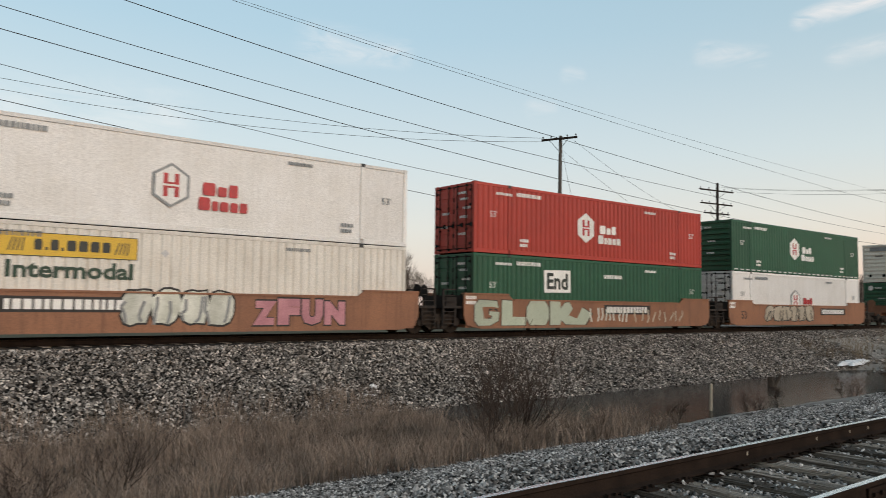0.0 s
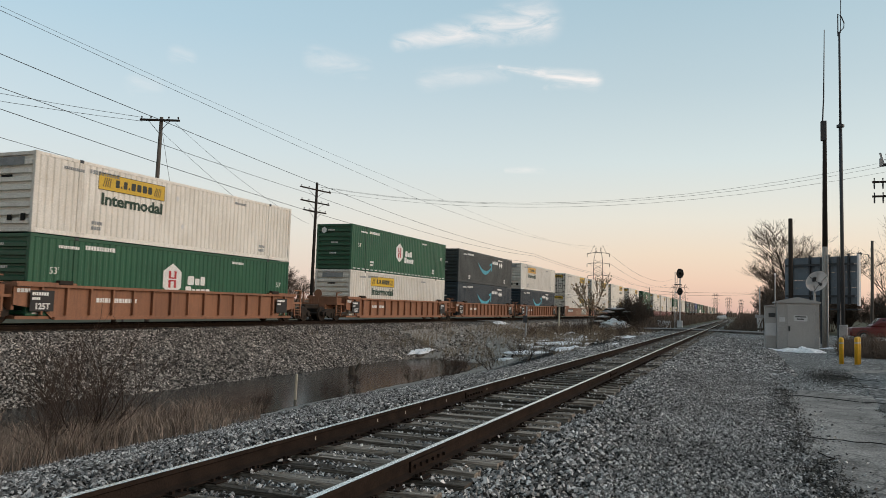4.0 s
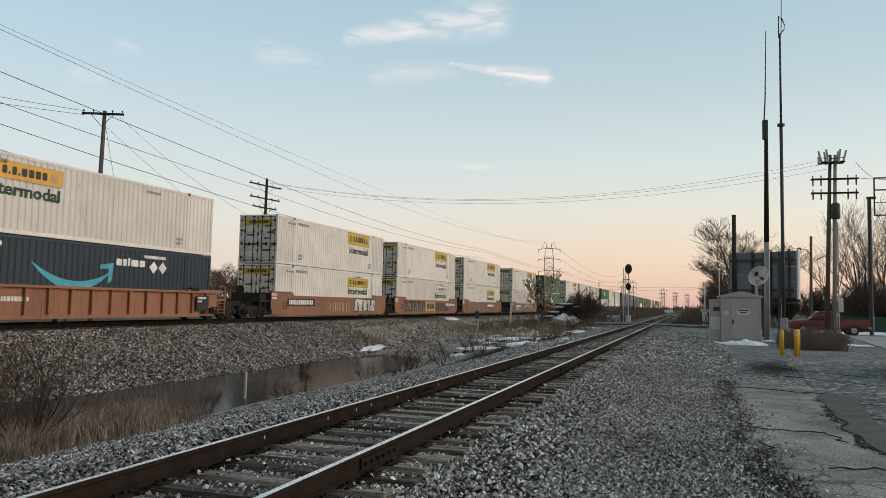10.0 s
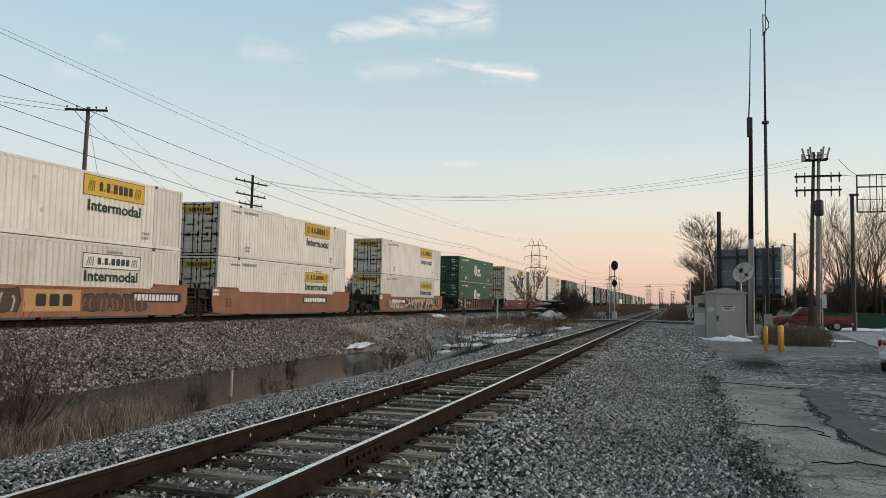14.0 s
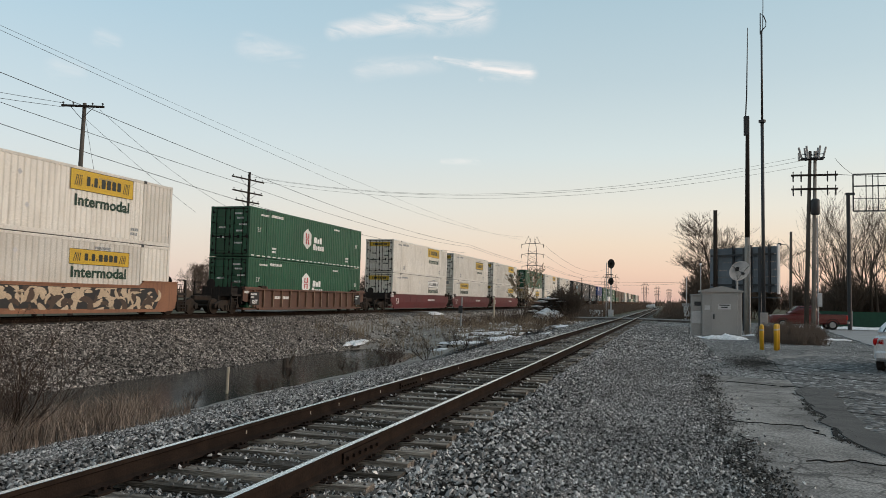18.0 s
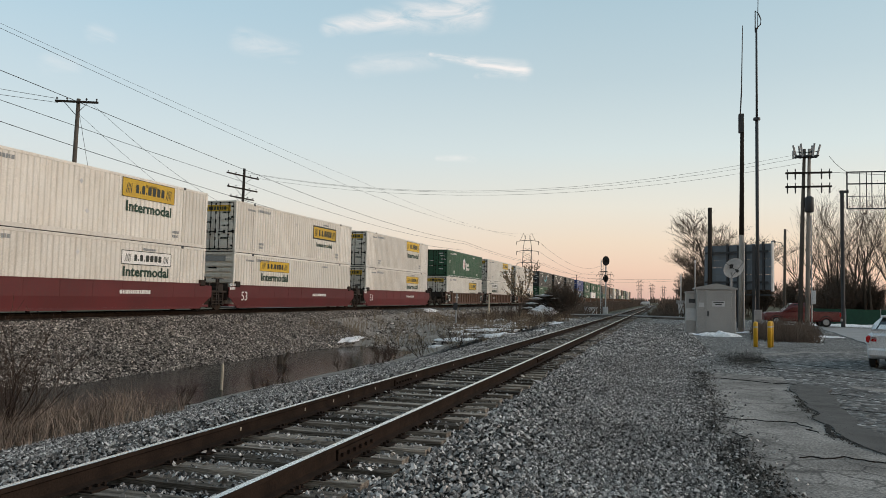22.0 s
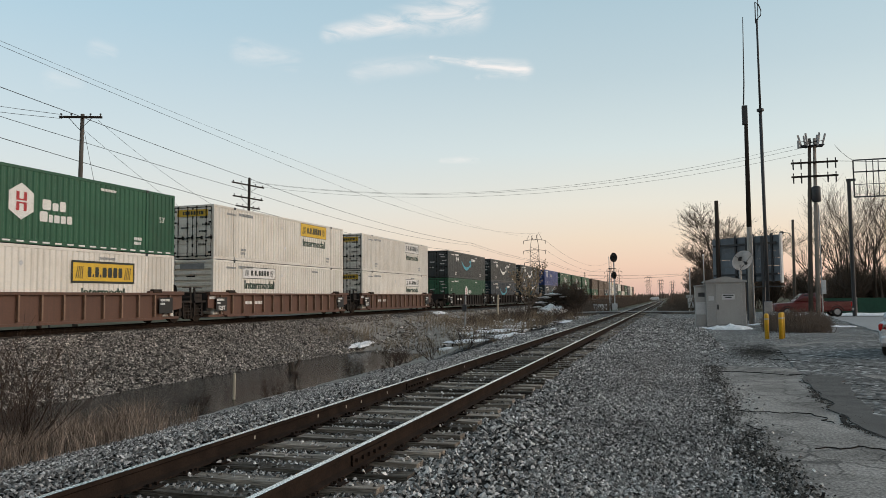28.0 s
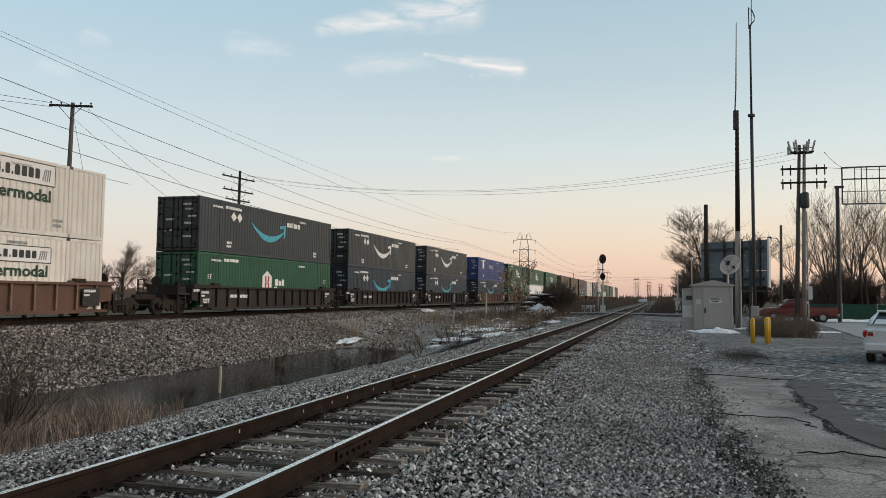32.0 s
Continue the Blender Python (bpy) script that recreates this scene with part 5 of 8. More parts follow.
def well_car(s, style, paint, joined_near, joined_far, far, art):
    number_at = {0.5: 3.0, 20.0: 8.2, 39.2: 10.4, 147.1: 1.5, 209.0: 2.4, 166.4: 12.9}.get(s, 9.7)
    c = thing("well_car", f"{PAINT[paint]} railway well car with {'deep flat sides' if style == 'smooth' else 'ribbed sides'}{', sprayed with graffiti' if art else ''}", "rail car", group="well cars of the train")
    if paint == "maroon":
        side = shared("well_side/tumble", well_side_tumble, paint)
    elif style == "smooth":
        side = shared("well_side/smooth", well_side_smooth, paint)
    else:
        side = shared("well_side/ribbed", well_side_ribbed, paint)
    part("well_side", side, paint, c, at=(1.33, 0, 0))
    part("well_side", side, paint, c, at=pose(-1.33, LEN, 0, 0, 0, 180))
    part("well_floor", shared("well_floor", lambda: box(bmesh.new(), -1.3, 1.3, -0.4, LEN + 0.4, 0.22, 0.33), paint), paint, c)
    if style == "ribbed":
        rm = shared("rib", rib, paint)
        for k in range(15):
            part("rib", rm, "rib_pale" if paint == "rust" else paint, c, at=(1.33, 0.5 + k * (LEN - 1.0) / 14, 0))
        if not far:
            for k in (1.45, LEN - 1.45):
                part("hold_down", shared("hold_down", lambda: bevel_box(-0.02, 0.2, -0.3, 0.3, 1.46, 1.62, 0.02), "iron"), None, c, at=(1.33, k, 0))
    if paint == "maroon" and not far:
        for k in (0.3, LEN - 0.3):
            part("hold_down", shared("hold_down/low", lambda: bevel_box(-0.04, 0.12, -0.22, 0.22, 1.30, 1.62, 0.04), "iron"), None, c, "black latch", at=(1.33, k, 0))
    plat = shared("end_platform", end_platform, "black")
    tone = "orange" if (style, paint) == ("ribbed", "orange") else "black"
    part("end_platform", plat, tone, c, f"{PAINT[tone]} end platform with grab irons")
    part("end_platform", plat, tone, c, f"{PAINT[tone]} end platform with grab irons", at=pose(0, LEN, 0, 0, 0, 180))
    spots = [(-1.75, joined_near), (LEN + 1.75, joined_far)]
    for y, j in spots:
        if j and y > 0:
            continue  # the next unit carries the shared truck
        tr = part("truck", shared("bolster", lambda: bevel_box(-0.95, 0.95, -0.2, 0.2, 0.45, 0.72, 0.03), "iron"), None, c, "cast iron wheel truck", at=(0, y + (0.15 if not j else 0.1) * (1 if y < 0 else -1), 0))
        for m in (Matrix.Translation((0.93, 0, 0)), pose(-0.93, 0, 0, 0, 0, 180)):
            part("side_frame", shared("side_frame", truck_frame, "iron"), None, tr, at=m)
        for wy in (-0.89, 0.89):
            w = part("wheelset", shared("wheelset", wheelset, "iron"), None, tr, "steel wheels on an axle", at=(0, wy, 0.42))
            WHEELS.append((w, wy, s))
    if not joined_near:
        part("coupler", shared("coupler", lambda: bevel_box(-0.13, 0.13, -3.3, -1.7, 0.72, 0.98, 0.04), "iron"), None, c, at=(0, 0, 0))
    if not far:
        part("size_mark", letters("53", 0.72 if paint == "maroon" else 0.62, "spray_black" if paint == "orange" and style == "smooth" else "print_white"), None, c, at=(1.385 if style == "smooth" else 1.37, 0.7 if style == "smooth" else LEN - 1.15, 0.56))
        part("number_line", flat_print("number_line_small", lambda: bars([(0, 0, 2.0, 0.17)], 22), "print_white") if paint == "maroon" or style == "ribbed" else flat_print("number_line", lambda: bars([(0, 0, 3.0, 0.28)], 21), "print_white"), None, c, "line of white lettering", at=(1.387 if style == "smooth" else 1.365, number_at if style == "smooth" else 3.0, 0.85))
        part("end_plate", flat_print("end_plate", lambda: bars([(0, 0, 0.5, 0.14), (0, 0.2, 0.5, 0.14)], 23), "print_white"), None, c, "small white lettering", at=(1.385, -0.45, 1.15))
    for k, (y, w, h, n, mat, ink, *word) in enumerate(art):
        rnd = random.Random(int(s) + k)
        if word and word[0] == "GLOK":
            for ch, yy in zip(word[0], (0.0, 1.48, 2.92, 4.36)):
                g = part("graffiti_letter", chunky(ch, 0.07), "spray_brown", c, "sprayed graffiti letter", at=(1.383, y + yy, 0.30))
                part("letter_fill", chunky(ch, 0.0), mat, g, at=(0.004, 0, 0))
            continue
        if word:  # fat letters with an outline
            for q, ch in enumerate(word[0]):
                tall = h * rnd.uniform(0.92, 1.04)
                g = part("graffiti_letter", letters(ch, 1.0, ink, fat=0.12, fit=(round(w / n * 1.02, 2), round(tall, 2))), None, c, "sprayed graffiti letter", at=(1.383, y + w * q / n, 0.33))
                part("letter_fill", letters(ch, 1.0, mat, fat=0.085, fit=(round(w / n * 0.92, 2), round(tall - 0.1, 2))), None, g, at=(0.006, 0.05 * w / n, 0.05))
            continue
        for q in range(n):
            seed = rnd.random()
            g = part("graffiti_letter", spray(random.Random(seed), w / n * 1.14, h * 1.08, 0.0), "spray_black" if mat != "spray_black" else "spray_grey", c, "sprayed graffiti letter", at=(1.383, y + w * (q + 0.5) / n, 0.32))
            part("letter_fill", spray(random.Random(seed), w / n, h * 0.96, 0.001 * (q % 3)), mat, g, at=(0.002, 0, 0.06 * h))
        part("graffiti_outline", strokes(int(s) + 9 + k, w, h, 2 * n or 9), ink, c, "sprayed outlines", at=(1.388, y, 0.34))["kind"] = "stuff"
    if art is G10:
        q = part("painted_panel", plate(bmesh.new(), [(0, 0.0, 0.1), (0, 9.3, 0.0), (0, 9.6, 0.5), (0, 9.2, 0.98), (0, 4.0, 0.93), (0, 0.5, 0.97), (0, -0.3, 0.6)], 0.004), "spray_black", c, "black sprayed band with pale swirls", at=(1.383, 5.8, 0.3))
        part("swirl", swirls(5, 9.2, 0.95, 78), "spray_cream", q, at=(0.004, 0.1, 0.0))["kind"] = "stuff"
        part("swirl", swirls(8, 9.2, 0.95, 22), "spray_brown", q, at=(0.006, 0.1, 0.0))["kind"] = "stuff"
    if art is G8:
        q = part("painted_panel", box(bmesh.new(), 0, 0.006, 0, 2.8, 0, 0.85), "spray_ochre", c, "ochre panel with dark lettering blocks", at=(1.383, 6.9, 0.4))
        part("name_block", word_block([(0.5, 1), (0.5, 1), (0.5, 1)], 0.48, 0.16), "spray_black", q, at=(0.006, 0.55, 0.2))["kind"] = "stuff"
    if style == "smooth" and paint == "orange" and not far:
        part("number_panel", flat_print("number_panel", lambda: box(bmesh.new(), 0, 0.003, 0, 3.5, 0, 0.44), "spray_black"), None, c, "black panel behind white lettering", at=(1.3825, number_at - 0.2, 0.77))
    if style == "ribbed" and not far:
        part("load_mark", letters("125T", 0.3, "print_white", fat=0.01), None, c, "white stencilled lettering", at=(1.496, 0.18, 0.58))
        for y in (-0.15, LEN - 1.45):
            p = part("stencil_panel", flat_print("stencil_panel", lambda: box(bmesh.new(), 0, 0.006, 0, 0.98, 0, 0.74), "spray_black"), None, c, "black panel with white stencilled lettering", at=(1.487, y + 0.15, 0.5))
            part("stencil_line", flat_print("stencil_line", lambda: bars([(0.08, 0.56, 0.6, 0.11), (0.08, 0.4, 0.3, 0.09)], 41), "print_white"), None, p, at=(0.006, 0, 0))["kind"] = "stuff"
    for o in c.children:
        if o.name.split(".")[0] in ("number_line", "end_plate"):
            o["kind"] = "stuff"
    MOVING.append((c, s, 0.0))
    return c


WHEELS = []
# near end along the train, upper, lower, well style, paint, end towards the camera (upper, lower), graffiti, joined to the unit before / after
G1 = ((6.0, 3.4, 1.14, 4, "spray_white", "print_grey"), (10.0, 3.5, 0.95, 4, "spray_pink", "spray_black", "ZFUN"))
G2 = ((0.0, 7.2, 1.02, 4, "spray_jade", "spray_black", "GLOK"), (7.0, 2.9, 0.9, 0, "spray_white", "spray_white"), (10.3, 4.0, 0.8, 0, "spray_grey", "spray_grey"))
G3 = ((3.3, 5.9, 1.02, 6, "spray_grey", "spray_black"),)
G8 = ((1.5, 5.2, 0.95, 5, "spray_brown", "spray_grey"), (9.8, 3.9, 0.8, 5, "spray_brown", "orange"))
G10 = ((1.6, 2.6, 0.85, 4, "spray_grey", "orange"), (2.6, 2.8, 0.3, 0, "spray_white", "spray_white"))
G7 = ((6.9, 3.2, 0.85, 0, "spray_grey", "spray_grey"), (10.9, 3.6, 0.98, 5, "spray_white", "spray_black"))
CONSIST = [
    (0.5, "bright", "white", "smooth", "orange", "doors", "doors", G1, False, True),
    (20.0, "red", "green", "smooth", "orange", "doors", "doors", G2, True, True),
    (39.2, "green", "bright", "smooth", "orange", "ribs", "doors", G3, True, False),
    (62.35, "white", "green", "ribbed", "orange", "ribs", "ribs", (), False, False),
    (85.5, "green", "white", "ribbed", "orange", "ribs", "ribs", (), False, True),
    (104.8, "grey", "navy", "ribbed", "orange", "ribs", "ribs", (), True, True),
    (124.6, "white", "navy", "ribbed", "orange", "ribs", "ribs", (), True, False),
    (147.1, "white", "white", "smooth", "orange", "doors", "doors", G7, False, True),
    (166.4, "white", "white", "smooth", "orange", "doors", "doors", G8, True, True),
    (185.75, "white", "white", "smooth", "orange", "doors", "doors", (), True, False),
    (209.0, "white", "white", "smooth", "orange", "doors", "doors", G10, False, False),
    (232.2, "green", "green", "ribbed", "rust", "doors", "doors", (), False, False),
    (255.5, "white", "white", "smooth", "maroon", "doors", "doors", (), False, True),
    (274.4, "white", "white", "smooth", "maroon", "doors", "ribs", (), True, True),
    (293.7, "white", "white", "smooth", "maroon", "doors", "doors", (), True, False),
    (316.9, "green", "white", "ribbed", "rust", "doors", "doors", (), False, True),
    (336.3, "white", "white", "ribbed", "rust", "doors", "ribs", (), True, True),
    (356.0, "white", "white", "ribbed", "rust", "doors", "doors", (), True, False),
    (379.1, "grey", "green", "ribbed", "black", "doors", "doors", (), False, True),
    (398.5, "grey", "navy", "ribbed", "black", "doors", "doors", (), True, True),
    (418.3, "grey", "navy", "ribbed", "black", "doors", "doors", (), True, False),
    (440.6, "blue", "navy", "ribbed", "rust", "doors", "doors", (), False, True),
]
TAIL = [("green", "green"), ("green", "bright"), ("green", "green"), ("brown", "green"), ("brown", "brown"), ("brown", "grey"), ("white", "white"), ("grey", "navy"), ("white", "green"), ("brown", "white"), ("green", "green"), ("grey", "grey"), ("white", "white"), ("brown", "brown")]
s = 460.0
for i, (a, b) in enumerate(TAIL):
    CONSIST.append((s, a, b, "ribbed", "rust", "doors", "doors", (), i % 3 == 1, i % 3 != 0))
    s += 23.2 if i % 3 == 2 else 19.4
for i, (s, up, low, style, paint, end_up, end_low, art, jn, jf) in enumerate(CONSIST):
    far = i > 22
    well_car(s, style, paint, jn, jf, far, art)
    low_at, up_at = ("bow" if e == "ribs" else "stern" for e in (end_low, end_up))
    low_look, up_look = ("print_teal" if c in ("grey", "navy") else "yellow" for c in (low, up))
    if up == "grey":
        up_look = "print_teal" if i in (5, 18) else "print_white"
    if i in (8, 12, 16, 17):
        low_look = "white"
    if i == 17:
        up_look = "white"
    if i == 6:
        up_look = "amber"
    if i == 0:
        low_at, up_at = "bow", (7.3, 1.37)
    if i == 1:
        low_at, up_at = "square", (6.82, 1.46)
    if i == 2:
        low_at = (7.15, 1.3)
    if i == 13:
        up_at, up_look = "low", "bordered"
    if i == 15:
        low_at, low_look = "low", "bordered"
    if i == 18:
        low_at = (7.12, 1.45)
    container(s, 0.345, low, end_low, low_at, low_look, far, "lower box in a well car")
    container(s, 0.345 + HIGH + 0.03, up, end_up, up_at, up_look, far, "upper box of a stack")

# ---- poles and wires ----


def utility_pole(at, high, lean, arms, wood, label, r=0.15, brace=True):
    """arms: (height, half length, yaw)."""
    p = thing("utility_pole", label, "utility pole", at=pose(*at, lean[0], lean[1], 0), group="utility poles")
    part("shaft", tube(bmesh.new(), [(0, 0, -1.0), (0, 0, high * 0.5), (0, 0, high)], [r * 1.15, r, r * 0.8], 10), wood, p, smooth=True)
    for z, half, yaw in arms:
        a = part("crossarm", bevel_box(-half, half, -0.055, 0.055, -0.06, 0.06, 0.012), "pole_dark", p, at=pose(0, -r, z, 0, 0, yaw))
        for x in (-0.92, -0.45, 0.45, 0.92):
            part("insulator", tube(bmesh.new(), [(0, 0, 0.06), (0, 0, 0.12), (0, 0, 0.14), (0, 0, 0.20), (0, 0, 0.22)], [0.02, 0.025, 0.055, 0.05, 0.02], 8), "dark_steel", a, at=(x * half, 0, 0))
        if brace:
            for sx in (-1, 1):
                part("brace", tube(bmesh.new(), [(0, -0.07, -0.75), (sx * half * 0.55, -0.07, -0.05)], 0.018, 5), "dark_steel", a)
    return p


utility_pole((-32, 34.77, -0.4), 12.5, (0, 1.0), [(12.3, 1.2, 18)], "pole", "weathered wooden utility pole with a single crossarm behind the train", r=0.13)
utility_pole((-37, 61.0, -0.5), 13.2, (0, 0.6), [(12.5, 2.15, 80), (11.3, 2.0, 80), (10.45, 1.6, 80)], "pole_dark", "dark wooden utility pole with three crossarms")
utility_pole((-40, 40.3, -0.5), 10.4, (-0.5, 3.2), [(9.85, 1.35, 98), (8.15, 1.1, 98), (6.4, 1.15, 98), (5.65, 1.5, 98)], "pole_dark", "leaning dark utility pole with four crossarms", r=0.14)
utility_pole((-29.2, 272, -0.5), 10.8, (0, 0), [(10.5, 1.3, 90)], "pole_dark", "dark wooden utility pole beside the main line", r=0.13)


def hang(a, b, sag, n=14):
    a, b = Vector(a), Vector(b)
    return [a.lerp(b, i / n) - Vector((0, 0, 4 * sag * (i / n) * (1 - i / n))) for i in range(n + 1)]


def wire_run(label, runs, r=0.016):
    w = thing("power_line", label, "power line", group="overhead wires")
    for pts, k in runs:
        for a, b, sag in pts:
            part("wire", tube(bmesh.new(), hang(a, b, sag), r * k, 5), "wire", w)
    return w


wire_run("black power cables strung along the main line between poles", [
    ([((-32, -40, 20.7), (-32, 34.8, 12.0), 1.39), ((-32, 34.8, 12.0), (-36.6, 62.6, 12.45), 0.05), ((-36.6, 62.6, 12.45), (-30.6, 118, 10.33), 0.75), ((-30.6, 118, 10.33), (-28.8, 190, 10.4), 0.6), ((-28.8, 190, 10.4), (-26, 320, 10.0), 0.8)], 1.15),
    ([((-33, -40, 18.37), (-33, 36.5, 10.85), 1.33), ((-33, 36.5, 10.85), (-36.9, 59.4, 11.5), 0.05), ((-36.9, 59.4, 11.5), (-30.6, 118, 10.0), 0.84), ((-30.6, 118, 10.0), (-28.8, 190, 10.1), 0.6)], 1.0),
    ([((-33, -40, 16.72), (-33, 36.5, 9.63), 0.81), ((-33, 36.5, 9.63), (-36.9, 59.4, 9.88), 0.03), ((-36.9, 59.4, 9.88), (-31, 118, 9.0), 0.7)], 1.15),
    ([((-36, -40, 18.06), (-36, 45, 9.09), 2.07)], 0.9),
    ([((-38, -40, 14.63), (-38, 45, 7.59), 0.66)], 1.1),
])
wire_run("thin wires that leave a pole's crossarm", [
    ([((-45, 4, 13.05), (-31.9, 33.4, 11.76), 0.72)], 1.0), ([((-45, 4, 12.48), (-31.9, 33.4, 11.54), 0.86)], 1.0),
    ([((-32, 35.1, 11.4), (-32, 36.6, 6.5), 0.0)], 0.9), ([((-32, 35.0, 11.35), (-32, 46, 7.2), 0.15)], 0.8), ([((-32, 36.2, 12.1), (-32, 52, 7.7), 0.5)], 0.8),
], 0.012)
wire_run("high transmission wires that sag towards a lattice tower", [
    ([((-50, -60, 27.1), (-50, 115, 19.29), 0.78), ((-50, 115, 19.29), (-48, 298, 27.2), 2.6)], 0.6), ([((-54, -60, 29.41), (-54, 130, 22.45), 1.78), ((-54, 130, 22.45), (-56, 298, 26.0), 1.4)], 0.5),
    ([((-56, 300, 20.6), (-48, 560, 22), 5)], 1.4), ([((-47.6, 300, 20.6), (-40, 560, 22), 5)], 1.4), ([((-47.6, 300, 24.4), (-42, 560, 27), 6)], 1.4),
], 0.03)
wire_run("three sagging wires that cross above both tracks", [
    ([((-36.5, 61.5, 12.35), (9.3, 61.9, 12.7), 2.15)], 0.5), ([((-36.5, 61.0, 12.25), (9.8, 61.9, 12.5), 2.15)], 0.5), ([((-36.5, 61.2, 11.95), (10.0, 61.9, 12.1), 2.05)], 0.5),
    ([((12, 62, 12.6), (15, 70, 12.6), 0.15), ((12, 62, 11.4), (40, 66, 12.0), 0.6)], 0.9),
    ([((-60, 420, 13), (8, 430, 13), 1.5)], 2.2), ([((2, 180, 6.5), (-20, 175, 6.5), 0.2)], 1.0),
], 0.02)

twin = thing("utility_pole", "pair of tall wooden poles with crossarms, phone antennas and a transformer", "utility pole", at=(10.2, 62, -0.4), group="utility poles")
for x, lx in ((-0.30, 0.10), (0.22, 0.44)):
    part("shaft", tube(bmesh.new(), [(x, 0, -0.5), ((x + lx) / 2, 0, 7), (lx, 0, 13.6)], [0.18, 0.15, 0.11], 10), "pole_grey" if x > 0 else "pole", twin, smooth=True)
for z in (11.75, 10.7):
    a = part("crossarm", bevel_box(-1.6, 1.6, -0.07, 0.07, -0.07, 0.07, 0.012), "pole_dark", twin, at=(0.33, -0.2, z))
    for x in (-1.45, -0.9, 0.9, 1.45):
        part("insulator", tube(bmesh.new(), [(0, 0, -0.5), (0, 0, -0.05), (0, 0, 0.07), (0, 0, 0.28)], [0.05, 0.06, 0.03, 0.05], 7), "dark_steel", a, at=(x, 0, 0))
for k in range(6):
    a = k * math.tau / 6
    part("antenna_panel", bevel_box(-0.07, 0.07, -0.05, 0.05, 0, 1.0, 0.02), "galv", twin, at=pose(0.25 + 0.7 * math.cos(a), 0.5 * math.sin(a), 12.95, 0, 14 * math.cos(a), 0))
    part("antenna_bracket", tube(bmesh.new(), [(0.3, 0, 13.3), (0.3 + 0.75 * math.cos(a), 0.5 * math.sin(a), 13.4)], 0.03, 5), "dark_steel", twin)
part("antenna_panel", bevel_box(-0.75, -0.6, -0.1, 0.1, 12.9, 13.5, 0.02), "galv", twin)
part("antenna_deck", bevel_box(-0.55, 1.05, -0.45, 0.45, 12.98, 13.06, 0.02), "dark_steel", twin, "dark antenna platform")
part("transformer", tube(bmesh.new(), [(0.38, -0.2, 8.75), (0.38, -0.2, 8.82), (0.38, -0.2, 9.85), (0.38, -0.2, 9.95)], [0.25, 0.31, 0.31, 0.2], 14), "dark_steel", twin, "dark can transformer", smooth=True)
part("conduit", tube(bmesh.new(), [(0.5, -0.2, 0), (0.5, -0.2, 8.5)], 0.05, 6), "galv", twin)
part("meter_box", bevel_box(0.45, 0.75, -0.4, -0.2, 1.9, 2.9, 0.02), "light_grey", twin, "grey meter box")

# ---- radio masts, shed, dish ----
mast = thing("radio_mast", "stout grey wooden mast with a long whip antenna", "antenna mast", at=(4.7, 50, -0.35))
part("shaft", tube(bmesh.new(), [(0, 0, -0.5), (0.02, 0, 6)], [0.19, 0.16], 10), "pole_grey", mast, smooth=True)
part("upper_shaft", tube(bmesh.new(), [(0.02, 0, 6), (0.06, 0, 13.3)], [0.157, 0.11], 10), "pole_dark", mast, "dark upper half of the mast", smooth=True)
part("clamp", bevel_box(-0.16, 0.16, -0.16, 0.16, 12.4, 13.6, 0.03), "dark_steel", mast)
part("whip", tube(bmesh.new(), [(-0.1, 0, 12.6), (0.02, 0, 15), (0.09, 0, 19.25)], [0.045, 0.04, 0.022], 6), "dark_steel", mast, "thin whip antenna")
part("conduit", tube(bmesh.new(), [(0.12, -0.19, 0), (0.12, -0.19, 5.5)], 0.05, 6), "galv", mast)
mast = thing("radio_mast", "slender dark steel mast with a folded antenna on top", "antenna mast", at=(5.76, 51, -0.35))
part("shaft", tube(bmesh.new(), [(0, 0, -0.5), (-0.04, 0, 13.4)], [0.11, 0.10], 8), "dark_steel", mast, smooth=True)
part("collar", tube(bmesh.new(), [(-0.04, 0, 13.4), (-0.04, 0, 13.55)], 0.22, 8), "dark_steel", mast)
part("upper_tube", tube(bmesh.new(), [(-0.04, 0, 13.5), (-0.05, 0, 19.3)], [0.07, 0.06], 8), "dark_steel", mast, smooth=True)
part("antenna", tube(bmesh.new(), [(-0.12, 0, 19.1), (-0.12, 0, 20.5), (0.08, 0, 20.3), (0.22, 0, 19.9), (0.2, 0, 19.6), (-0.08, 0, 19.3)], 0.035, 6), "dark_steel", mast, "folded antenna rod")
part("antenna", tube(bmesh.new(), [(0.02, 0, 19.3), (0.05, 0, 21.0), (0.05, 0, 24.5)], 0.025, 6), "dark_steel", mast, "upright antenna rod")
part("box", bevel_box(-0.25, 0.2, -0.3, -0.1, 0.6, 1.4, 0.02), "galv", mast, "grey switch box")

shed = thing("equipment_shed", "grey sheet metal railway equipment shed with one door", "shed", at=pose(2.87, 44.5, -0.33, 0, 0, 1.0))
part("wall", bevel_box(-1.03, 1.03, 0, 2.1, 0.08, 2.52, 0.02), "shed", shed)
bm = bmesh.new()
plate(bm, [(-1.12, -0.08, 2.50), (1.12, -0.08, 2.50), (1.12, -0.08, 2.58), (0.06, -0.08, 2.82), (-0.06, -0.08, 2.82), (-1.12, -0.08, 2.58)], 2.3, (0, 1, 0))
part("roof", bm, "shed", shed, "low gabled roof")
door = part("door", bevel_box(-0.52, 0.82, -0.035, 0.0, 0.18, 2.40, 0.012), "shed", shed)
part("handle", bevel_box(-0.46, -0.38, -0.09, -0.035, 1.0, 1.28, 0.015), "dark_steel", door, "dark door handle")
for z in (0.5, 1.3, 2.1):
    part("hinge", tube(bmesh.new(), [(0.83, -0.03, z), (0.83, -0.03, z + 0.16)], 0.025, 6), "galv", door)
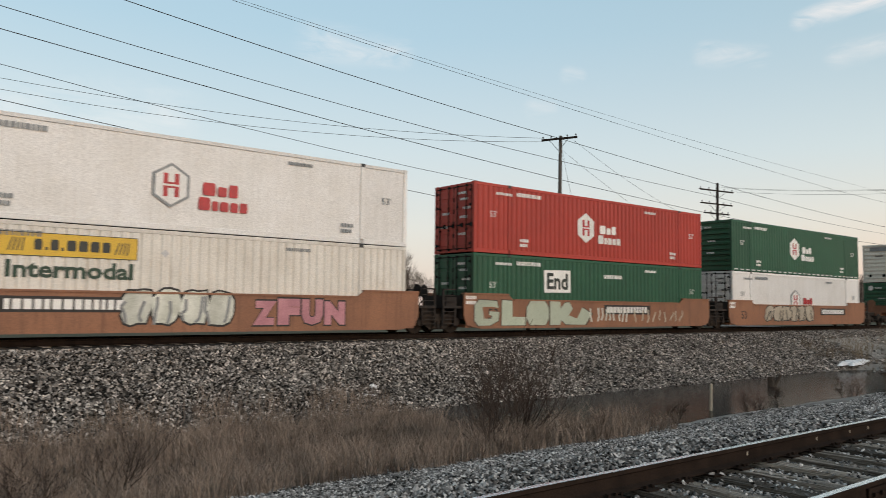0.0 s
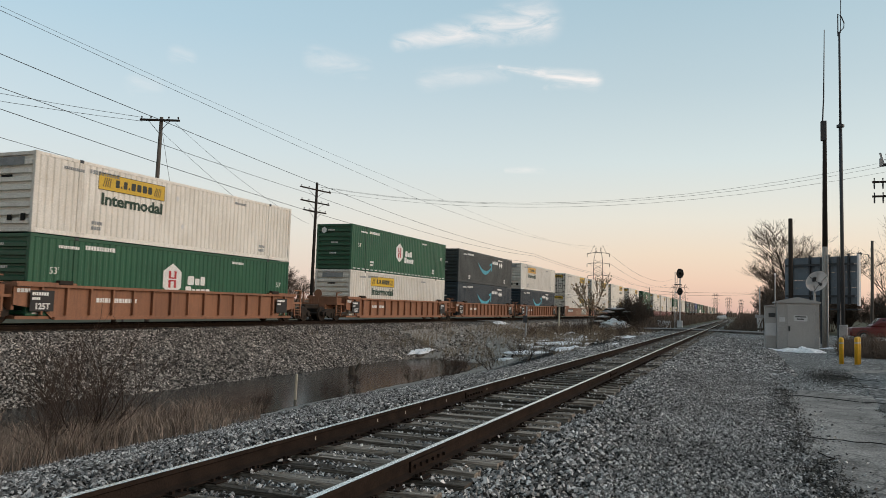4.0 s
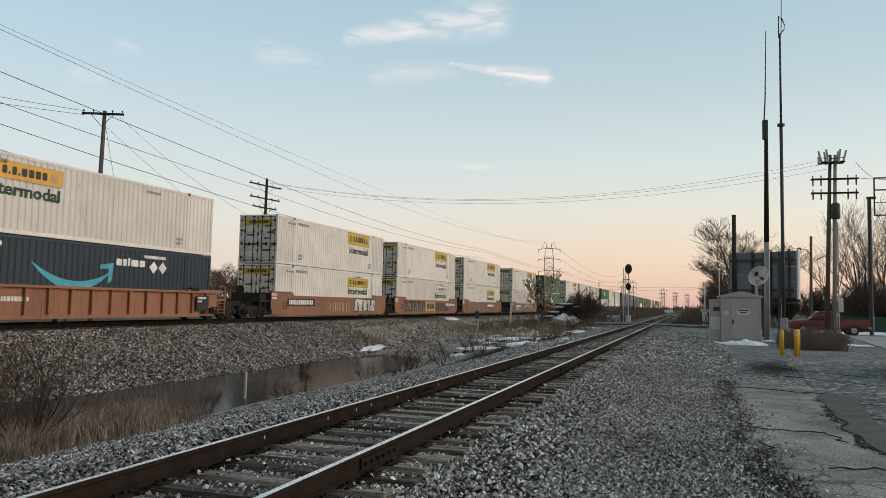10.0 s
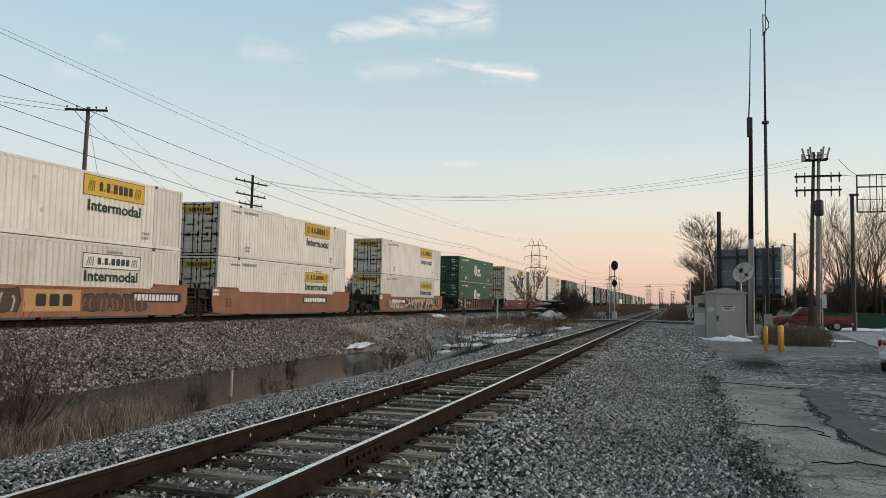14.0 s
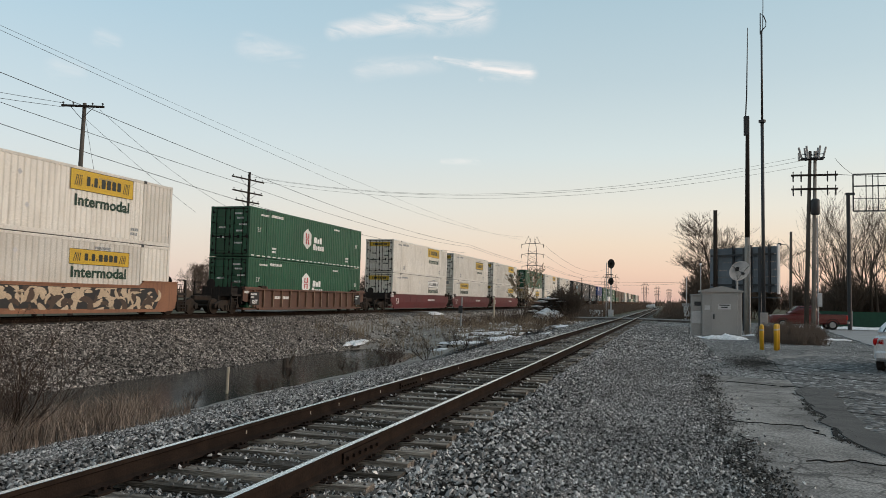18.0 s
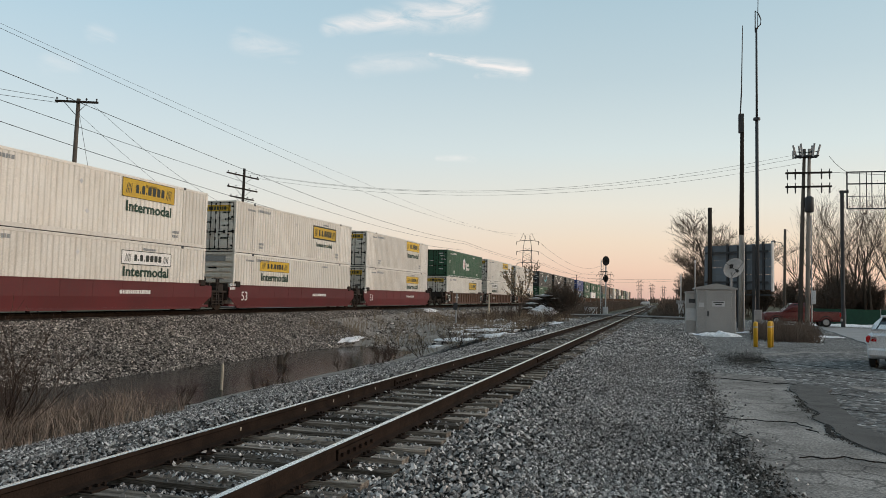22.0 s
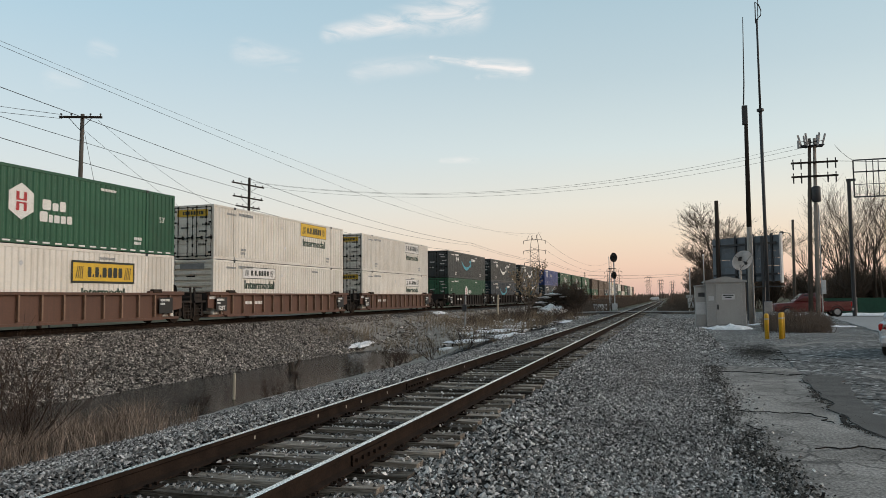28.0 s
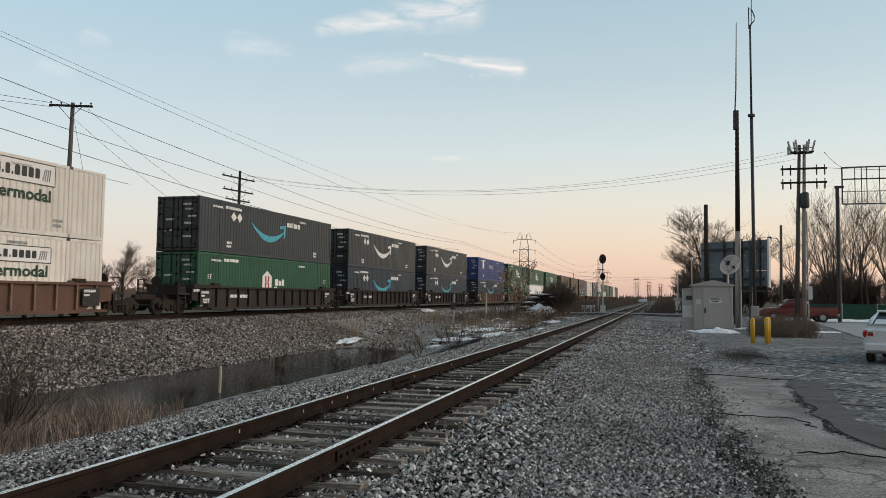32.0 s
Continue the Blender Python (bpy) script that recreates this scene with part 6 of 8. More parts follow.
part("warning_sign", box(bmesh.new(), -0.2, 0.46, -0.042, -0.035, 1.55, 1.85), "light_grey", door, "small white notice with unreadable print")
for k in range(2):
    part("sign_line", box(bmesh.new(), -0.14 + 0.1 * k, 0.40 - 0.1 * k, -0.046, -0.042, 1.75 - 0.12 * k, 1.81 - 0.12 * k), "print_dark", door)
part("notice", box(bmesh.new(), -0.9, -0.62, -0.01, 0, 1.5, 1.75), "light_grey", shed, "small white notice")
part("frame", box(bmesh.new(), -0.58, 0.88, -0.02, 0.0, 2.40, 2.46), "shed", shed)
part("base", box(bmesh.new(), -1.1, 1.1, -0.1, 2.2, -0.1, 0.08), "road", shed, "concrete base")
cab = thing("equipment_cabinet", "low grey metal cabinet with a pale panel, beside a shed", "cabinet", at=(1.57, 44.9, -0.33))
part("body", bevel_box(-0.29, 0.27, 0, 1.4, 0.0, 2.3, 0.02), "shed", cab)
part("roof", plate(bmesh.new(), [(-0.33, -0.05, 2.3), (0.27, -0.05, 2.3), (0.27, -0.05, 2.42), (-0.33, -0.05, 2.34)], 1.5, (0, 1, 0)), "shed", cab)
part("panel", bevel_box(-0.28, 0.26, -0.03, 0, 0.72, 1.4, 0.01), "light_grey", cab, "pale grey panel")
part("vent", bevel_box(-0.12, 0.22, -0.03, 0, 1.72, 1.95, 0.01), "dark_steel", cab, "dark louvre")
part("aerial", tube(bmesh.new(), [(0.22, 0.2, 2.3), (0.22, 0.2, 4.0)], 0.03, 6), "galv", cab)
part("aerial_tip", tube(bmesh.new(), [(0.22, 0.2, 4.0), (0.22, 0.2, 4.12)], 0.06, 6), "dish", cab)

dish = thing("satellite_dish", "white parabolic dish on a post above the shed", "satellite dish", at=(3.86, 46.9, -0.3))
part("post", tube(bmesh.new(), [(0, 0, 0), (0, 0, 3.5)], 0.06, 8), "galv", dish)
bm, n, rings = bmesh.new(), 24, []
for k in range(7):
    r = 0.62 * k / 6
    rings.append([bm.verts.new((r * math.cos(i * math.tau / n), 0.28 * (r / 0.62) ** 2, r * math.sin(i * math.tau / n))) for i in range(n)] if k else [bm.verts.new((0, 0, 0))])
for i in range(n):
    bm.faces.new((rings[0][0], rings[1][i], rings[1][(i + 1) % n]))
for a, b in zip(rings[1:], rings[2:]):
    for i in range(n):
        bm.faces.new((a[i], b[i], b[(i + 1) % n], a[(i + 1) % n]))
bmesh.ops.solidify(bm, geom=bm.faces[:], thickness=0.02)
bowl = part("reflector", bm, "dish", dish, at=pose(0, -0.1, 3.86, -25, 0, 205), smooth=True)
for a in (0.5, 2.6, 4.7):
    part("feed_arm", tube(bmesh.new(), [(0.58 * math.cos(a), 0.26, 0.58 * math.sin(a)), (0, 0.62, 0)], 0.014, 5), "dark_steel", bowl)
part("feed_horn", tube(bmesh.new(), [(0, 0.5, 0), (0, 0.72, 0)], [0.05, 0.09], 8), "dark_steel", bowl)
part("bracket", bevel_box(-0.12, 0.12, -0.2, 0.02, -0.15, 0.15, 0.02), "dark_steel", bowl)

# ---- bollards ----
bol = thing("bollard", "yellow painted steel bollard with a domed cap", "bollard", at=(3.67, 33.3, -0.36), group="bollards by the shed")
part("tube", tube(bmesh.new(), [(0, 0, 0), (0, 0, 0.98), (0, 0, 1.03), (0, 0, 1.06)], [0.085, 0.085, 0.07, 0.02], 14), "yellow", bol, smooth=True)
part("band", tube(bmesh.new(), [(0, 0, 0.8), (0, 0, 0.86)], 0.088, 14), "spray_grey", bol)
copy_thing(bol, pose(4.19, 33.2, -0.33))
copy_thing(bol, pose(4.34, 33.9, -0.33))

# ---- billboard seen from behind, posts, lamp ----
bb = thing("billboard", "blue-grey billboard seen from behind on steel posts", "billboard", at=pose(5.15, 58, 0, 0, 0, -38))
for k in range(6):
    part("panel", box(bmesh.new(), -2.68, 2.68, 0, 0.06, 2.42 + k * 0.535, 2.42 + k * 0.535 + 0.52), "board", bb)
part("rim", box(bmesh.new(), 2.68, 2.80, -0.12, 0.1, 2.3, 5.72), "light_grey", bb, "pale edge")
for x in (-2.1, -0.7, 0.7, 2.1):
    part("stringer", box(bmesh.new(), x - 0.06, x + 0.06, -0.14, 0, 2.35, 5.75), "dark_steel", bb)
for x in (0.35, 1.55):
    part("post", bevel_box(x - 0.11, x + 0.11, -0.4, -0.16, -0.8, 5.55, 0.02), "dark_steel", bb)
for z in (5.0, 2.85):
    part("beam", box(bmesh.new(), -2.5, 2.5, -0.2, -0.12, z, z + 0.14), "dark_steel", bb)
part("catwalk", box(bmesh.new(), 0.4, 3.1, -0.75, -0.25, 2.0, 2.08), "dark_steel", bb, "narrow catwalk")
pole = thing("wooden_post", "dark creosoted post beside a billboard", "post", at=(3.26, 57, -0.4))
part("shaft", tube(bmesh.new(), [(0, 0, 0), (0, 0, 8.6)], [0.17, 0.14], 10), "pole_dark", pole, smooth=True)
lamp = thing("street_lamp", "dark pole with an arm and a small lamp head", "street lamp", at=(10.7, 75, -0.4))
part("pole", tube(bmesh.new(), [(0, 0, 0), (0.1, 0, 8.7)], [0.14, 0.11], 8), "pole", lamp, smooth=True)
part("arm", tube(bmesh.new(), [(0.1, 0, 6.9), (-0.3, 0, 7.5), (-0.75, 0, 7.55)], 0.035, 6), "dark_steel", lamp)
part("lamp_head", tube(bmesh.new(), [(-0.7, 0, 7.5), (-0.8, 0, 7.55), (-1.1, 0, 7.5)], [0.08, 0.16, 0.10], 8), "dark_steel", lamp)
lamp = thing("street_lamp", "tall lamp on a curved arm beyond the train", "street lamp", at=(-60, 58, -0.5))
part("pole", tube(bmesh.new(), [(0, 0, 0), (0, 0, 7.5), (0.6, 0.8, 8.1), (1.6, 1.6, 8.3)], [0.12, 0.08, 0.06, 0.05], 8), "galv", lamp, smooth=True)
part("lamp_head", bevel_box(1.5, 1.8, 1.6, 2.4, 8.2, 8.35, 0.04), "dark_steel", lamp)

frame_sign = thing("sign_frame", "empty dark steel sign frame on a post", "sign frame", at=(14.5, 70, -0.3))
part("post", tube(bmesh.new(), [(0, 0, -0.3), (0, 0, 11.4)], [0.17, 0.15], 10), "dark_steel", frame_sign)
part("arm", box(bmesh.new(), -0.2, 0.5, -0.08, 0.08, 11.2, 11.4), "dark_steel", frame_sign)
for z in (9.85, 10.9, 11.95, 12.95):
    part("frame_rail", box(bmesh.new(), 0.36, 4.3, -0.05, 0.05, z - (0.05 if z != 10.9 else 0.02), z + (0.05 if z != 10.9 else 0.02)), "dark_steel", frame_sign)
for k, x in enumerate((0.38, 1.35, 1.85, 2.25, 3.2, 4.25)):
    part("frame_upright", box(bmesh.new(), x - (0.05 if k in (0, 5) else 0.025), x + (0.05 if k in (0, 5) else 0.025), -0.05, 0.05, 9.85, 12.95), "dark_steel", frame_sign)

sign = thing("store_sign", "red roadside sign with two lines of white lettering bars", "sign", at=pose(-45, 47.6, 0, 0, 0, -20))
part("board", bevel_box(-0.15, 0.15, -1.5, 1.6, 2.75, 4.75, 0.03), "sign_red", sign)
part("rim", box(bmesh.new(), 0.13, 0.17, -1.56, -1.48, 2.7, 4.8), "print_white", sign, "white edge")
part("lettering", word_block([(0.26, 1), (0.22, 0.8), (0.24, 1), (0.1, 1), (0.1, 1), (0.22, 0.8)], 0.5, 0.06), "print_white", sign, "white bars", at=(0.155, -0.75, 3.82))["kind"] = "stuff"
part("lettering", word_block([(0.24, 1), (0.14, 0.9), (0.22, 0.75), (0.12, 0.75), (0.22, 0.75), (0.22, 0.75), (0.22, 0.75)], 0.5, 0.06), "print_white", sign, "white bars", at=(0.155, -1.05, 3.15))["kind"] = "stuff"
for y in (-1.0, 1.1):
    part("post", tube(bmesh.new(), [(0, y, -0.6), (0, y, 2.8)], 0.08, 7), "dark_steel", sign)

# ---- vehicles ----


def wheel(parent, at, r=0.38, w=0.24, turn=0):
    t = part("wheel", tube(bmesh.new(), [(0, -w / 2, 0), (0, -w / 2 + 0.03, 0), (0, w / 2 - 0.03, 0), (0, w / 2, 0)], [r * 0.86, r, r, r * 0.86], 20), "rubber", parent, at=pose(*at, 0, 0, turn))
    part("rim", tube(bmesh.new(), [(0, -w / 2 - 0.012, 0), (0, w / 2 + 0.012, 0)], [r * 0.6, r * 0.6], 14), "galv", t, "alloy rim")
    return t


def body_loft(sections, name, mat, parent, label=""):
    """A rounded body from outlines (x, half width low, half width high, z low, z high)."""
    bm, rings = bmesh.new(), []
    for x, wl, wh, z0, z1 in sections:
        zm = z0 + (z1 - z0) * 0.55
        rings.append([bm.verts.new((x, sy * w, z)) for sy, w, z in ((-1, wl * 0.94, z0), (-1, wl, z0 + 0.12), (-1, wl, zm), (-1, wh, z1 - 0.05), (-1, wh * 0.9, z1), (1, wh * 0.9, z1), (1, wh, z1 - 0.05), (1, wl, zm), (1, wl, z0 + 0.12), (1, wl * 0.94, z0))])
    for a, b in zip(rings, rings[1:]):
        for k in range(10):
            bm.faces.new((a[k], b[k], b[(k + 1) % 10], a[(k + 1) % 10]))
    bm.faces.new(rings[0])
    bm.faces.new(rings[-1][::-1])
    bmesh.ops.recalc_face_normals(bm, faces=bm.faces[:])
    return part(name, bm, mat, parent, label)


# pickup: length along local x, its bed to +x
pk = thing("pickup_truck", "dark red pickup truck parked behind the poles", "pickup truck", at=pose(10.6, 66.5, -0.28, 0, 0, 2))
body_loft([(-2.75, 0.80, 0.72, 0.45, 0.95), (-2.6, 0.95, 0.9, 0.40, 1.06), (-1.2, 0.97, 0.93, 0.38, 1.14), (-1.15, 0.97, 0.94, 0.38, 1.16), (0.85, 0.97, 0.94, 0.38, 1.16), (0.9, 0.97, 0.95, 0.40, 1.22), (2.7, 0.97, 0.95, 0.45, 1.22), (2.8, 0.93, 0.92, 0.5, 1.2)], "body", "truck_red", pk)
cabin = body_loft([(-1.35, 0.85, 0.82, 1.1, 1.2), (-0.65, 0.86, 0.70, 1.1, 1.82), (0.6, 0.86, 0.70, 1.1, 1.84), (0.9, 0.86, 0.80, 1.1, 1.25)], "cabin", "truck_red", pk)
for sy in (-1, 1):
    part("side_window", plate(bmesh.new(), [(-0.95, sy * 0.845, 1.26), (0.62, sy * 0.845, 1.26), (0.5, sy * 0.74, 1.74), (-0.55, sy * 0.74, 1.74)][::sy], 0.012, (0, sy, 0)), "glass", cabin, "dark side window")
part("windscreen", plate(bmesh.new(), [(-1.27, -0.74, 1.24), (-0.72, -0.64, 1.77), (-0.72, 0.64, 1.77), (-1.27, 0.74, 1.24)], 0.015, (-0.7, 0, 0.7)), "glass", cabin, "windscreen")
part("bed_rail", box(bmesh.new(), 0.95, 2.75, -0.97, -0.90, 1.20, 1.25), "dark_steel", pk)
part("bumper", bevel_box(2.78, 2.95, -0.95, 0.95, 0.48, 0.68, 0.03), "galv", pk, "steel rear bumper")
for sy in (-1, 1):
    part("tail_lamp", bevel_box(2.72, 2.82, sy * 0.93 - 0.06, sy * 0.93 + 0.06, 0.82, 1.16, 0.02), "lens_red", pk, "red tail lamp")
    for x in (-1.85, 1.75):
        wheel(pk, (x, sy * 0.85, 0.38))
        part("wheel_arch", tube(bmesh.new(), [(x + 0.47 * math.cos(a), sy * 0.96, 0.38 + 0.47 * math.sin(a)) for a in np.linspace(0, math.pi, 9)], 0.035, 5), "rubber", pk)

suv = thing("parked_car", "white hatchback parked on the lot, seen from its rear corner", "car", at=pose(7.08, 25.3, -0.33, 0, 0, 248))
body_loft([(-2.3, 0.74, 0.7, 0.35, 0.82), (-2.15, 0.88, 0.8, 0.28, 0.92), (-1.0, 0.91, 0.86, 0.26, 0.99), (1.2, 0.91, 0.87, 0.26, 1.02), (2.0, 0.88, 0.84, 0.3, 1.02), (2.2, 0.80, 0.76, 0.38, 0.95)], "body", "car_white", suv)
cabin = body_loft([(-1.25, 0.80, 0.76, 0.95, 1.03), (-0.45, 0.80, 0.62, 0.97, 1.46), (1.25, 0.80, 0.62, 0.99, 1.5), (2.02, 0.78, 0.66, 1.0, 1.12)], "cabin", "car_white", suv)
part("roof_spoiler", bevel_box(1.2, 1.55, -0.6, 0.6, 1.44, 1.5, 0.02), "car_white", cabin)
part("rear_window", plate(bmesh.new(), [(1.42, -0.56, 1.42), (1.98, -0.66, 1.10), (1.98, 0.66, 1.10), (1.42, 0.56, 1.42)][::-1], 0.02, (0.6, 0, 0.8)), "glass", cabin, "dark rear window")
for sy in (-1, 1):
    part("side_window", plate(bmesh.new(), [(-0.9, sy * 0.80, 1.06), (1.3, sy * 0.80, 1.08), (1.1, sy * 0.66, 1.42), (-0.4, sy * 0.66, 1.40)][::sy], 0.012, (0, sy, 0)), "glass", cabin, "dark side window")
    part("tail_lamp", bevel_box(1.95, 2.2, sy * 0.72 - 0.15, sy * 0.72 + 0.15, 0.74, 0.94, 0.04), "lens_red", suv, "red tail lamp")
    for x in (-1.4, 1.35):
        wheel(suv, (x, sy * 0.80, 0.32), 0.32, 0.2)
part("bumper", bevel_box(2.05, 2.28, -0.82, 0.82, 0.36, 0.6, 0.05), "car_white", suv)
part("number_plate", box(bmesh.new(), 2.2, 2.215, -0.25, 0.25, 0.66, 0.78), "light_grey", suv)

# ---- fence ----
fence = thing("fence", "dark green windscreen fence with steel posts", "fence", at=(14.0, 81, -0.38))
for k in range(16):
    part("panel", box(bmesh.new(), k * 3.0 + 0.03, k * 3.0 + 2.97, 0, 0.03, 0.05, 1.5), "fence", fence)
    part("post", tube(bmesh.new(), [(k * 3.0, -0.03, 0), (k * 3.0, -0.03, 1.58)], 0.035, 6), "galv", fence)

# ---- railway signal, posts and cabinets by the crossing ----
sig = thing("railway_signal", "black two-head railway signal on a steel mast with a ladder", "railway signal", at=(-6.9, 98.6, -0.3))
part("mast", tube(bmesh.new(), [(0, 0, 0), (0, 0, 6.9)], 0.085, 8), "light_grey", sig)
part("ladder_rail", tube(bmesh.new(), [(-0.6, 0, 0), (-0.6, 0, 6.9)], 0.05, 6), "light_grey", sig)
part("ladder_rail", tube(bmesh.new(), [(-0.35, 0, 0), (-0.35, 0, 6.5)], 0.03, 6), "galv", sig)
for k in range(14):
    part("rung", tube(bmesh.new(), [(-0.6, 0, 0.6 + k * 0.42), (-0.35, 0, 0.6 + k * 0.42)], 0.02, 5), "galv", sig)
for z, r in ((6.75, 0.62), (4.5, 0.46)):
    pts = [(r * 0.72 * math.cos(a), -0.18, z + r * math.sin(a)) for a in np.linspace(0, math.tau, 21)[:-1]]
    h = part("target", plate(bmesh.new(), pts, 0.05, (0, 1, 0)), "spray_black", sig, "black signal backplate")
    part("lamp_hood", tube(bmesh.new(), [(0, -0.18, z), (0, -0.5, z)], [0.14, 0.16], 10, False), "spray_black", h)
part("platform", bevel_box(-0.7, 0.2, -0.35, 0.35, 5.35, 5.42, 0.01), "dark_steel", sig)
part("base", bevel_box(-0.3, 0.3, -0.3, 0.3, 0, 0.9, 0.03), "light_grey", sig, "pale base box")
case = thing("relay_case", "pale relay case beside the railway signal", "relay case", at=(-8.5, 97.5, -0.3))
part("body", bevel_box(-0.9, 0.6, -0.5, 0.5, 0, 0.75, 0.06), "light_grey", case)
part("lid", bevel_box(-0.95, 0.65, -0.55, 0.55, 0.75, 0.84, 0.03), "light_grey", case)
gate = thing("crossing_mast", "white crossing mast with a silver base box", "crossing signal", at=(2.1, 92, -0.25))
part("mast", tube(bmesh.new(), [(0, 0, 0), (0, 0, 4.9)], 0.06, 8), "light_grey", gate)
part("box", bevel_box(-0.3, 0.32, -0.3, 0.3, 0.35, 1.5, 0.03), "light_grey", gate, "pale mechanism box")
part("rail", bevel_box(-0.5, 0.5, -0.35, -0.3, 1.5, 1.85, 0.01), "galv", gate)
bench = thing("trackside_vehicle", "small pale vehicle far down beside the track", "vehicle", at=pose(-6.9, 335, -0.3, 0, 0, 0))
body_loft([(-1.9, 0.8, 0.7, 0.3, 1.0), (-1.2, 0.9, 0.8, 0.3, 1.5), (1.6, 0.9, 0.75, 0.3, 1.75), (1.9, 0.85, 0.7, 0.35, 1.4)], "body", "car_white", bench)
for sy in (-1, 1):
    for x in (-1.2, 1.2):
        wheel(bench, (x, sy * 0.8, 0.3), 0.32)
tank = thing("road_trailer", "dull white box trailer standing beyond the brush", "trailer", at=(-15.0, 108, -0.3))
part("body", bevel_box(-1.3, 1.3, 0, 5, 0.5, 2.3, 0.05), "light_grey", tank)
for sx in (-1, 1):
    wheel(tank, (sx * 1.1, 1.5, 0.4), 0.4, 0.25, 90)
for (x, y, z0, h, w), label in (((-13.9, 51.5, -0.5, 2.1, 0.07), "slim grey steel marker post in the brush"), ((-14.6, 65, -0.5, 2.2, 0.09), "pale weathered wooden post in the brush"), ((-12.5, 19.9, -1.9, 1.15, 0.045), "pale wooden stake standing in the pond")):
    p = thing("marker_post", label, "post", at=pose(x, y, z0, 0, 1.0, 0))
    part("shaft", tube(bmesh.new(), [(0, 0, 0), (0, 0, h), (0, 0, h + 0.03)], [w, w * 0.9, w * 0.5], 7), "spray_grey" if "pale" in label else "galv", p)
    if "steel" in label:
        part("plate", bevel_box(-0.2, 0.1, -0.09, -0.05, 1.0, 1.5, 0.01), "dark_steel", p)
stump = thing("tree_stump", "dark rotten stump at the edge of the pond", "stump", at=(-15.0, 28.2, -1.75))
part("trunk", tube(bmesh.new(), [(0, 0, 0), (0.02, 0, 0.3), (-0.03, 0.02, 0.62)], [0.22, 0.17, 0.13], 9), "bark", stump)
part("spur", tube(bmesh.new(), [(0.1, 0, 0.3), (0.3, 0.1, 0.72)], [0.09, 0.06], 6), "bark", stump)


# ---- lattice towers in the distance ----
def tower(at, high, wide, label):
    t = thing("lattice_tower", label, "pylon", at=at, group="transmission towers")
    k = high / 28.0
    r = 0.13 * k * max(1.0, math.hypot(at[0], at[1]) / 420)
    for x in (-1.7, 1.7):
        part("leg", tube(bmesh.new(), [(x * k * 1.3, 0, 0), (x * k, 0, high * 0.8)], r, 5), "dark_steel", t)
    bm = bmesh.new()
    for i in range(12):
        z0, z1 = high * 0.8 * i / 12, high * 0.8 * (i + 1) / 12
        tube(bm, [(-1.7 * k, 0, z0), (1.7 * k, 0, z1)], r * 0.45, 4)
        tube(bm, [(1.7 * k, 0, z0), (-1.7 * k, 0, z1)], r * 0.45, 4)
    part("lattice", bm, "dark_steel", t)
    for z, half in ((0.885, 1.0), (0.74, 1.0), (0.57, 0.95)):
        a = part("arm", tube(bmesh.new(), [(-wide * half, 0, high * z), (-1.7 * k, 0, high * z + 0.4), (1.7 * k, 0, high * z + 0.4), (wide * half, 0, high * z)], r * 0.8, 5), "dark_steel", t)
        for sx in (-1, 1):
            part("insulator_string", tube(bmesh.new(), [(sx * wide * half, 0, high * z), (sx * wide * half, 0, high * z - 1.3 * k)], r * 0.9, 5), "dark_steel", a)
    for sx in (-1, 1):
        part("peak", tube(bmesh.new(), [(0.4 * sx, 0, high * 0.89), (1.7 * sx * k, 0, high), (3.2 * sx * k, 0, high * 0.885)], r * 0.7, 4), "dark_steel", t)
        part("upper_leg", tube(bmesh.new(), [(sx * 1.7 * k, 0, high * 0.8), (sx * 0.8 * k, 0, high * 0.97)], r * 0.8, 4), "dark_steel", t)
    return t


tower((-51.9, 300, -0.5), 28.0, 4.4, "dark steel lattice transmission tower beyond the train")
for x, y, h in ((-37, 560, 23), (-43, 566, 23), (-22, 800, 24), (-12, 960, 24), (2, 1080, 24), (28, 1500, 27), (42, 1560, 27)):
    tower((x, y, -0.5), h, 3.4, "lattice transmission tower far off on the horizon")

# ---- plants ----


class Wood:
    """Collects tapered limbs into one mesh."""

    def __init__(self):
        self.v, self.f = [], []

    def limb(self, pts, radii, n):
        base = len(self.v)
        for i, p in enumerate(pts):
            d = (pts[min(i + 1, len(pts) - 1)] - pts[max(i - 1, 0)])
            d = d.normalized() if d.length > 1e-6 else Vector((0, 0, 1))
            a = d.cross(Vector((0.36, 0.62, 0.2))).normalized()
            b = d.cross(a)
            for k in range(n):
                t = k * math.tau / n
                q = p + (a * math.cos(t) + b * math.sin(t)) * radii[i]
                self.v.append((q.x, q.y, q.z))
        for i in range(len(pts) - 1):
            for k in range(n):
                o = base + i * n
                self.f.append((o + k, o + (k + 1) % n, o + n + (k + 1) % n, o + n + k))

    def mesh(self, name, mat):
        return raw_mesh(name, self.v, self.f, mat)


